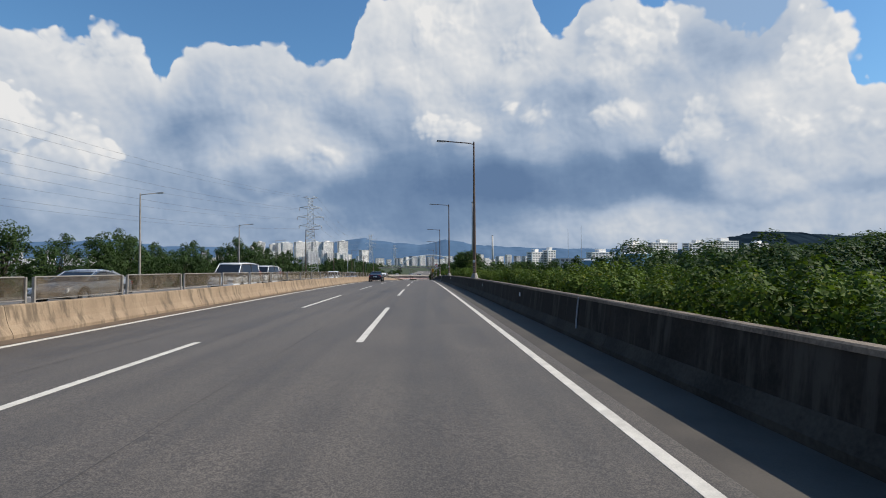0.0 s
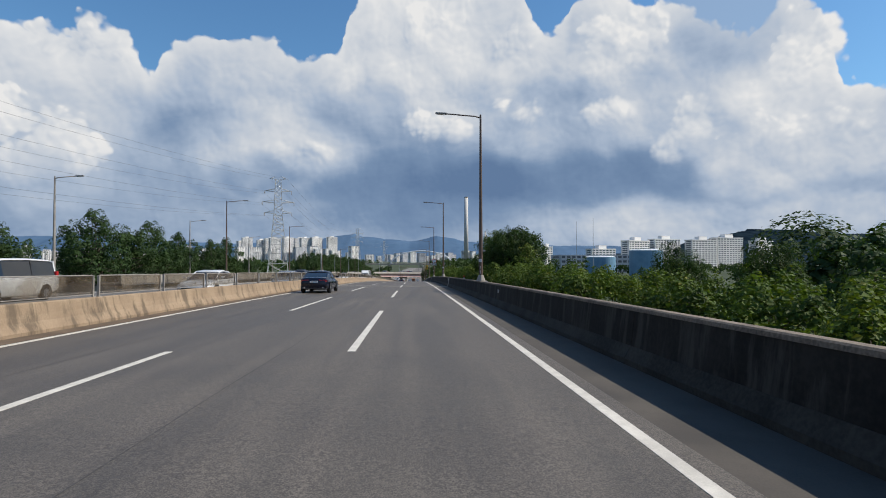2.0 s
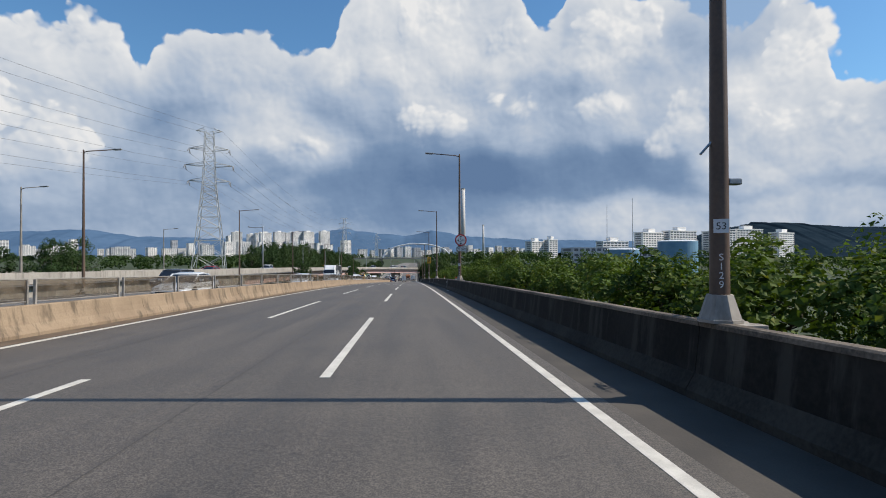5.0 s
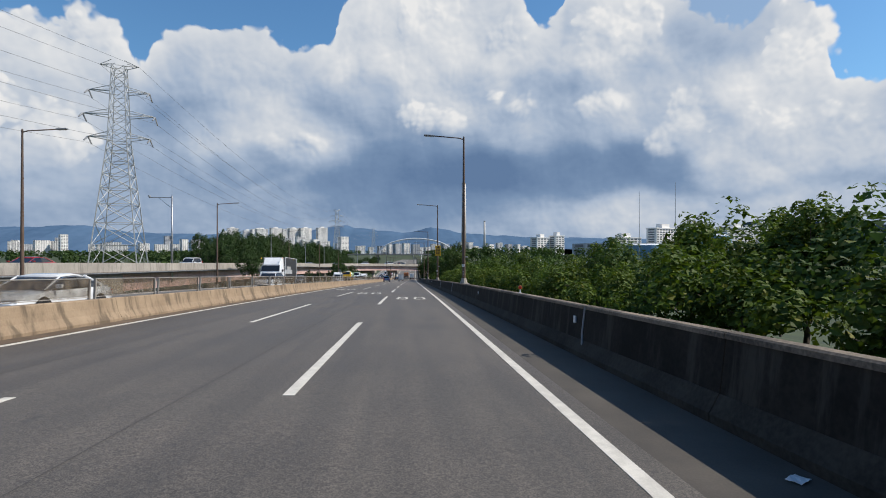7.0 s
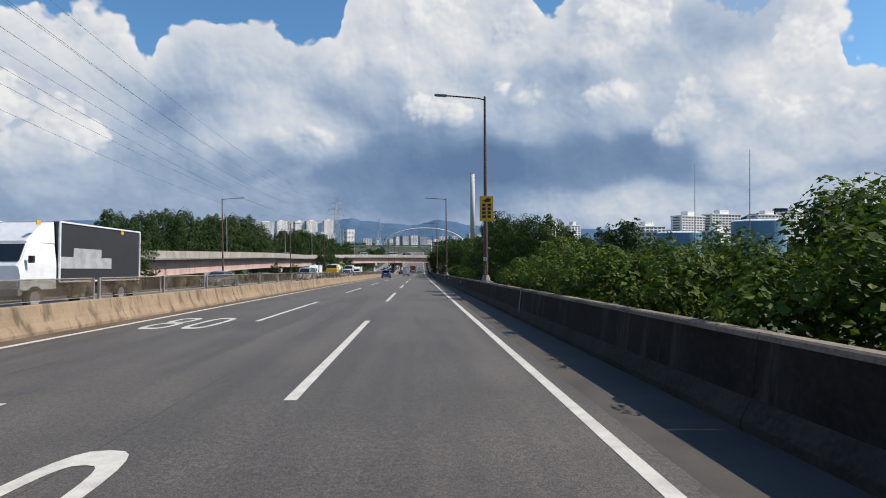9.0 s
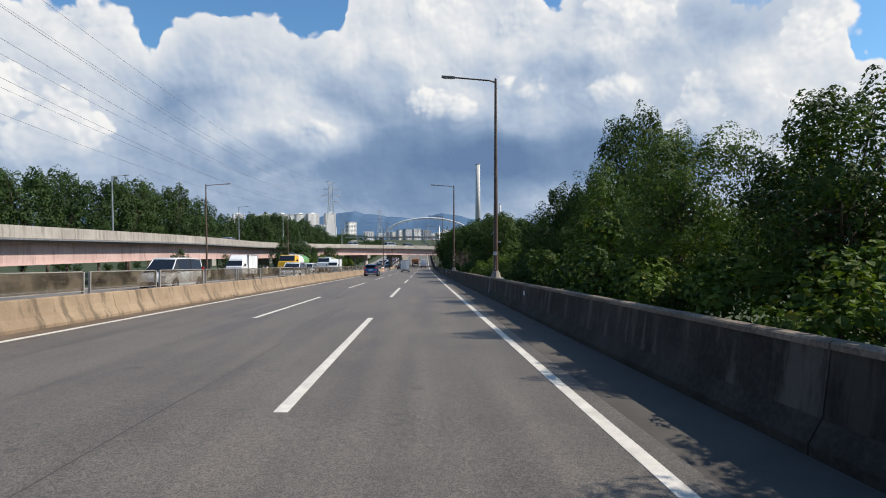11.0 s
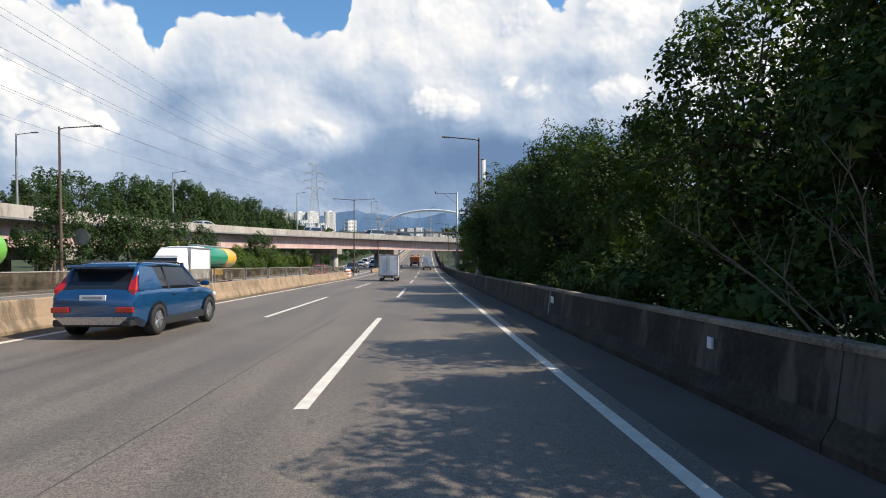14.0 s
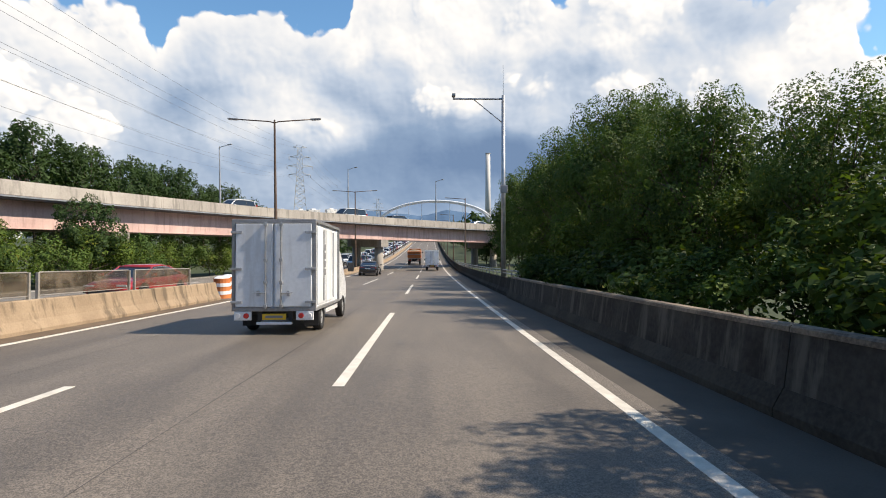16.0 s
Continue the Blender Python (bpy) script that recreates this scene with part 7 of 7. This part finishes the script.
# ---- signs, markings and small things ----
def height_sign():
    """Round limit plate and a notice under it, strapped to a lamp post; faces back along the road."""
    s = POSTS[3] - 0.17
    ob = thing("height_limit_sign", "round red and white height limit sign above a white notice plate", "road sign", stand(s, 3.93, 0.975))
    def disc(name, r, y, mat, label=""):
        bm = bmesh.new()
        tube(bm, (0, y + 0.012, 3.05), (0, y, 3.05), r, r, 48)
        return part(name, bm, mat, ob, label)
    disc("rim", 0.45, 0.0, SIGN_RED, "red rim")
    disc("face", 0.355, -0.006, SIGN_WHITE, "white face")
    up = Matrix.Rotation(radians(90), 4, "X")
    lettering("writing", "4.5m", 0.34, INK, ob, Matrix.Translation((0, -0.012, 3.04)) @ up, 0.002, (0.86, 1.0))
    for z, k in ((3.31, -1), (2.79, 1)):
        bm = bmesh.new()
        head = [(-0.10, z), (0.10, z), (0.0, z + 0.075 * k)]
        extrude(bm, head if k > 0 else head[::-1], 0.004, Matrix.Translation((0, -0.011, 0)))
        box(bm, -0.045, 0.045, -0.011, -0.007, min(z, z - 0.07 * k), max(z, z - 0.07 * k))
        part("arrow", bm, INK, ob)
    bm = bmesh.new()
    box(bm, -0.40, 0.40, 0.0, 0.014, 2.20, 2.56, 0.004)
    notice = part("notice_plate", bm, SIGN_WHITE, ob, "white plate with a dark border")
    bm = bmesh.new()
    for x0, x1, z0, z1 in ((-0.385, 0.385, 2.53, 2.545), (-0.385, 0.385, 2.215, 2.23), (-0.385, -0.37, 2.215, 2.545), (0.37, 0.385, 2.215, 2.545)):
        box(bm, x0, x1, -0.004, 0.001, z0, z1)
    part("border", bm, INK, notice)
    lettering("writing", "200m", 0.27, INK, notice, Matrix.Translation((0.155, -0.004, 2.37)) @ up, 0.002, (0.62, 1.05))
    # the two syllables in front of it, in plain strokes
    notice.matrix_basis = Matrix.Translation((0.03, 0, 2.38)) @ Matrix.Rotation(radians(-3), 4, "Y") @ Matrix.Translation((0, 0, -2.38))
    for x, strokes in ((-0.29, ((-0.065, 0.025, 0.105, 0.123, 0), (-0.052, -0.034, 0.015, 0.11, 24), (-0.012, 0.006, 0.015, 0.11, -24), (0.048, 0.066, -0.03, 0.135, 0), (0.02, 0.05, 0.055, 0.073, 0),
                                (-0.055, -0.037, -0.125, -0.045, 0), (-0.055, 0.066, -0.125, -0.107, 0))),
                       (-0.135, ((-0.065, -0.047, 0.0, 0.13, 0), (-0.013, 0.005, 0.0, 0.13, 0), (-0.065, 0.005, 0.055, 0.073, 0), (-0.065, 0.005, 0.0, 0.018, 0), (0.030, 0.048, -0.02, 0.135, 0), (0.048, 0.075, 0.05, 0.068, 0)))):
        bm = bmesh.new()
        for x0, x1, z0, z1, lean in strokes:
            m = Matrix.Translation((x + (x0 + x1) / 2, 0, 2.38 + (z0 + z1) / 2)) @ Matrix.Rotation(radians(lean), 4, "Y")
            box(bm, (x0 - x1) / 2, (x1 - x0) / 2, -0.006, -0.001, (z0 - z1) / 2, (z1 - z0) / 2, 0.0, m)
        if x > -0.2:
            pipe(bm, [(x - 0.01 + 0.042 * math.cos(k * math.tau / 16), -0.003, 2.31 + 0.042 * math.sin(k * math.tau / 16)) for k in range(17)], 0.009, 5)
        part("writing", bm, INK, notice)
    for z in (3.05, 2.38):
        bm = bmesh.new()
        box(bm, -0.12, 0.12, 0.016, 0.06, z - 0.03, z + 0.03, 0.005)
        part("clamp", bm, STEEL_GREY, ob)


height_sign()


def yellow_sign():
    ob = thing("notice_board", "yellow upright warning board strapped to a lamp post", "road sign", stand(POSTS[5] - 0.16, 3.90, 1.66))
    bm = bmesh.new()
    box(bm, -0.36, 0.36, 0, 0.02, 2.45, 3.75, 0.01)
    part("board", bm, SIGN_YELLOW, ob, "yellow painted board")
    bm = bmesh.new()
    extrude(bm, ((-0.24, 3.52), (-0.06, 3.58), (0.05, 3.66), (0.24, 3.60), (0.18, 3.46), (-0.05, 3.44)), 0.005, Matrix.Translation((0, -0.006, 0)))
    part("symbol", bm, INK, ob)
    for k in range(4):
        for x in (-0.14, 0.14):
            bm = bmesh.new()
            box(bm, x - 0.09, x + 0.09, -0.005, 0.001, 3.22 - k * 0.20, 3.36 - k * 0.20)
            part("writing", bm, INK, ob)
    bm = bmesh.new()
    box(bm, -0.12, 0.12, 0.022, 0.06, 3.0, 3.06, 0.005)
    part("clamp", bm, STEEL_GREY, ob)


yellow_sign()


def speed_number(s, u):
    """The number on the road, tall strokes swept in paint."""
    ob = thing("road_number", "large white painted speed number on the asphalt", "road marking", group="speed numbers")
    def ring(cx, cy, a, b, w, n=28, name="digit"):
        return [((cx + math.copysign(abs(math.cos(t)) ** 0.62, math.cos(t)) * a, cy + math.copysign(abs(math.sin(t)) ** 0.75, math.sin(t)) * b)) for t in [k * math.tau / n for k in range(n)]]
    def band(bm, cx, cy, a, b, w, wy):
        outer, inner = ring(cx, cy, a, b, w), ring(cx, cy, a - w, b - wy, w)
        vo = [bm.verts.new(at(s + y * 0.77, u + x, 0.006)) for x, y in outer]
        vi = [bm.verts.new(at(s + y * 0.77, u + x, 0.006)) for x, y in inner]
        n = len(vo)
        for k in range(n):
            bm.faces.new((vo[k], vo[(k + 1) % n], vi[(k + 1) % n], vi[k]))
    for digit in (8, 0):
        bm = bmesh.new()
        if digit == 8:
            band(bm, -0.55, 1.45, 0.38, 1.15, 0.15, 0.42)
            band(bm, -0.55, 3.42, 0.34, 1.05, 0.15, 0.42)
        else:
            band(bm, 0.55, 2.4, 0.38, 2.1, 0.15, 0.46)
        bmesh.ops.recalc_face_normals(bm, faces=bm.faces[:])
        part("digit", bm, LINE_PAINT, ob)
    return ob


speed_number(176.8, 0.40)
speed_number(186.2, -2.95)
speed_number(199.1, -6.4)


def expansion_joint(s):
    ob = thing("expansion_joint", "steel finger joint between pale concrete bands across the carriageway", "expansion joint", kind="structure")
    for a, b in ((-0.75, -0.30), (0.28, 0.92)):
        bm = bmesh.new()
        loft(bm, ((LEFT_FACE + 0.02, 0.008), (R_IN - 0.02, 0.008), (R_IN - 0.02, -0.05), (LEFT_FACE + 0.02, -0.05)), (s + a, s + b))
        part("concrete_band", bm, CONCRETE_BAND, ob, "pale concrete band")
    bm = bmesh.new()
    loft(bm, ((LEFT_FACE + 0.02, 0.003), (R_IN - 0.02, 0.003), (R_IN - 0.02, -0.05), (LEFT_FACE + 0.02, -0.05)), (s - 0.297, s + 0.277))
    part("gap", bm, BLACK, ob)
    u = LEFT_FACE + 0.1
    k = 0
    while u < R_IN - 0.1:
        bm = bmesh.new()
        a = -0.26 if k % 2 else -0.02
        loft(bm, ((u, 0.014), (u + 0.07, 0.014), (u + 0.07, 0.0), (u, 0.0)), (s + a, s + a + 0.26))
        part("steel_finger", bm, STEEL_WORN, ob)
        u += 0.10
        k += 1
    bm = bmesh.new()
    loft(bm, ((R_IN - 0.012, 0.02), (R_IN - 0.012, 0.10), (R_IN + 0.088, 0.31), (R_IN + 0.165, 0.90), (R_IN + 0.155, 0.99), (R_IN + 0.52, 0.99), (R_IN + 0.52, 0.02)), (s - 0.35, s + 0.35))
    part("cover_plate", bm, STEEL_WORN, ob, "folded grey steel cover over the parapet gap")
    bm = bmesh.new()
    box(bm, -0.004, 0.012, -0.1, 0.1, 0.62, 0.86)
    tag = part("label_plate", bm, SIGN_WHITE, ob, "small white plate")
    tag.matrix_basis = stand(s + 0.62, R_IN + 0.12, 0.0)


expansion_joint(96.1)


def crack(s, u0, u1, seed):
    rng = random.Random(seed)
    bm = bmesh.new()
    us = [u0 + (u1 - u0) * k / 24 for k in range(25)]
    ss = [s + 0.06 * math.sin(k * 0.7) + rng.uniform(-0.04, 0.04) for k in range(25)]
    lo = [bm.verts.new(at(b - 0.02, a, 0.0035)) for a, b in zip(us, ss)]
    hi = [bm.verts.new(at(b + rng.uniform(0.012, 0.03), a, 0.0035)) for a, b in zip(us, ss)]
    for k in range(24):
        bm.faces.new((lo[k], lo[k + 1], hi[k + 1], hi[k]))
    bmesh.ops.recalc_face_normals(bm, faces=bm.faces[:])
    return tagged(part("road_crack", bm, SEAL), "dark sealed crack across the asphalt", "road crack", kind="structure")


for k, s in enumerate((29.5, 328.0, 362.0)):
    crack(s, -8.6, 3.2, k)
for u, s0, s1 in ((-2.55, -30, 420), (-5.95, -20, 420)):
    bm = bmesh.new()
    rng = random.Random(int(s1 + u * 10))
    lo, hi = [], []
    for s in spots(s0, s1, 3.0):
        w = u + rng.uniform(-0.03, 0.03)
        lo.append(bm.verts.new(at(s, w, 0.0030)))
        hi.append(bm.verts.new(at(s, w + rng.uniform(0.008, 0.022), 0.0030)))
    for k in range(len(lo) - 1):
        bm.faces.new((lo[k], lo[k + 1], hi[k + 1], hi[k]))
    bmesh.ops.recalc_face_normals(bm, faces=bm.faces[:])
    tagged(part("road_joint", bm, SEAL), "thin dark lengthwise joint in the asphalt", "road joint", kind="structure")


def marker_post(s):
    ob = thing("delineator_post", "small orange round reflector on a short post on the parapet", "marker post", stand(s, R_IN + 0.28, 0.976), group="reflector posts")
    bm = bmesh.new()
    tube(bm, (0, 0, 0), (0, 0, 0.012), 0.05, 0.045, 12)
    tube(bm, (0, 0, 0.012), (0, 0, 0.13), 0.022, 0.020, 10)
    part("post", bm, PLATE_WHITE, ob)
    bm = bmesh.new()
    tube(bm, (0, -0.022, 0.175), (0, 0.022, 0.175), 0.062, 0.062, 16)
    part("housing", bm, LAMP_AMBER, ob)
    for side in (-1, 1):
        bm = bmesh.new()
        tube(bm, (0, side * 0.023, 0.175), (0, side * 0.030, 0.175), 0.048, 0.040, 16)
        part("reflector", bm, SIGN_RED, ob, "orange-red reflecting lens")


for s in (81.0, 146.5, 161.0, 285.0):
    marker_post(s)


def wall_drain(s):
    """A thin pale pipe down the wall's face."""
    ob = thing("drain_pipe", "thin pale drain pipe on the parapet face", "drain pipe", stand(s, 0, 0))
    bm = bmesh.new()
    pipe(bm, [(R_IN + 0.17, 0, 0.90), (R_IN + 0.135, 0, 0.62), (R_IN + 0.11, 0, 0.40), (R_IN + 0.075, -0.09, 0.20)], 0.019, 6)
    part("pipe", bm, GREY_PLASTIC, ob)


for s in (12.0, 154.5, 186.0, 202.0, 252.0, 300.5, 316.5, 324.3):
    wall_drain(s)
for k, s in enumerate((19.0, 30.5, 64.0, 155.0, 170.0, 226.0, 243.0, 292.0, 300.15)):
    ob = thing("wall_plate", "small white reflector plate on the parapet face", "reflector plate", stand(s, R_IN + 0.13, 0), group="reflector plates")
    bm = bmesh.new()
    box(bm, -0.02, 0.012, *((-0.13, 0.13, 0.58, 0.76) if s > 300 else (-0.05, 0.05, 0.60, 0.74)), 0.004)
    part("plate", bm, SIGN_WHITE, ob)


# ---- beyond the wall's end ----
def low_wall():
    ob = thing("barrier_low", "grey concrete road barrier with a steel rail on it", "road barrier", kind="structure")
    for k in range(25):
        s0 = END_R + 0.4 + k * 10
        bm = bmesh.new()
        loft(bm, ((R_IN + 0.35, -0.15), (R_IN + 0.35, 0.08), (R_IN + 0.47, 0.26), (R_IN + 0.53, 0.80), (R_IN + 0.75, 0.80), (R_IN + 0.85, -0.6)), spots(s0, s0 + 9.985, 5))
        # the parapet's shade-darkened concrete again
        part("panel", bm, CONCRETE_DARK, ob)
    bm = bmesh.new()
    for h in (1.02, 1.20):
        pipe(bm, [at(s, R_IN + 0.64, h) for s in spots(END_R + 0.5, END_R + 60, 6)], 0.035, 6)
    part("rail", bm, STEEL_GREY, ob, "galvanised tube rail")
    for k in range(30):
        p = at(END_R + 0.6 + k * 2.0, R_IN + 0.64, 0.80)
        bm = bmesh.new()
        tube(bm, p, p + Vector((0, 0, 0.42)), 0.03, 0.03, 6)
        part("post", bm, STEEL_GREY, ob)
    ob = thing("barrier_median_far", "low sandy concrete median barrier beyond the gap", "road barrier", kind="structure")
    for k in range(42):
        s0 = 376 + k * 5.0
        bm = bmesh.new()
        loft(bm, ((-8.95, -0.15), (-8.95, 0.08), (-9.07, 0.26), (-9.13, 0.62), (-9.30, 0.62), (-9.36, 0.26), (-9.50, 0.08), (-9.50, -0.15)), spots(s0, s0 + 4.985, 5))
        part("panel", bm, CONCRETE, ob)


low_wall()


def crash_cushion():
    ob = thing("crash_cushion", "orange and white striped crash barrels at the median's end", "crash cushion", stand(END_L + 0.9, -9.15, 0.004))
    for k in range(2):
        bm = bmesh.new()
        tube(bm, (0, k * 0.82, 0), (0, k * 0.82, 0.88), 0.36, 0.34, 18)
        barrel = part("barrel", bm, ORANGE, ob, "orange plastic barrel")
        for z in (0.18, 0.52):
            bm = bmesh.new()
            tube(bm, (0, k * 0.82, z), (0, k * 0.82, z + 0.15), 0.364, 0.362, 18)
            part("band", bm, SIGN_WHITE, barrel)
        bm = bmesh.new()
        tube(bm, (0, k * 0.82, 0.881), (0, k * 0.82, 0.97), 0.34, 0.20, 18)
        part("lid", bm, SIGN_WHITE, barrel)


crash_cushion()


def back_plate():
    ob = thing("sign_back", "grey back of an octagonal road sign on a lamp post", "road sign", stand(POSTS[8] - 0.2, -23.6, 0))
    bm = bmesh.new()
    tube(bm, (0, 0, 3.3), (0, 0.02, 3.3), 0.62, 0.62, 8)
    part("plate", bm, STEEL_GREY, ob)
    bm = bmesh.new()
    box(bm, -0.1, 0.1, 0.02, 0.2, 3.2, 3.4)
    part("bracket", bm, STEEL_GREY, ob)


back_plate()


def litter(s, u, turn):
    ob = thing("litter", "crumpled scrap of white paper on the shoulder", "litter", stand(s, u, 0.006, turn))
    bm = bmesh.new()
    bmesh.ops.create_grid(bm, x_segments=5, y_segments=4, size=0.5)
    for v in bm.verts:
        v.co = Vector((v.co.x * 0.17, v.co.y * 0.12, 0.014 + 0.012 * noise.noise(v.co * 3.0)))
    bmesh.ops.solidify(bm, geom=bm.faces[:], thickness=0.004)
    part("scrap", bm, SIGN_WHITE, ob)


litter(148.4, 3.30, 30)
litter(289.0, 2.9, 70)
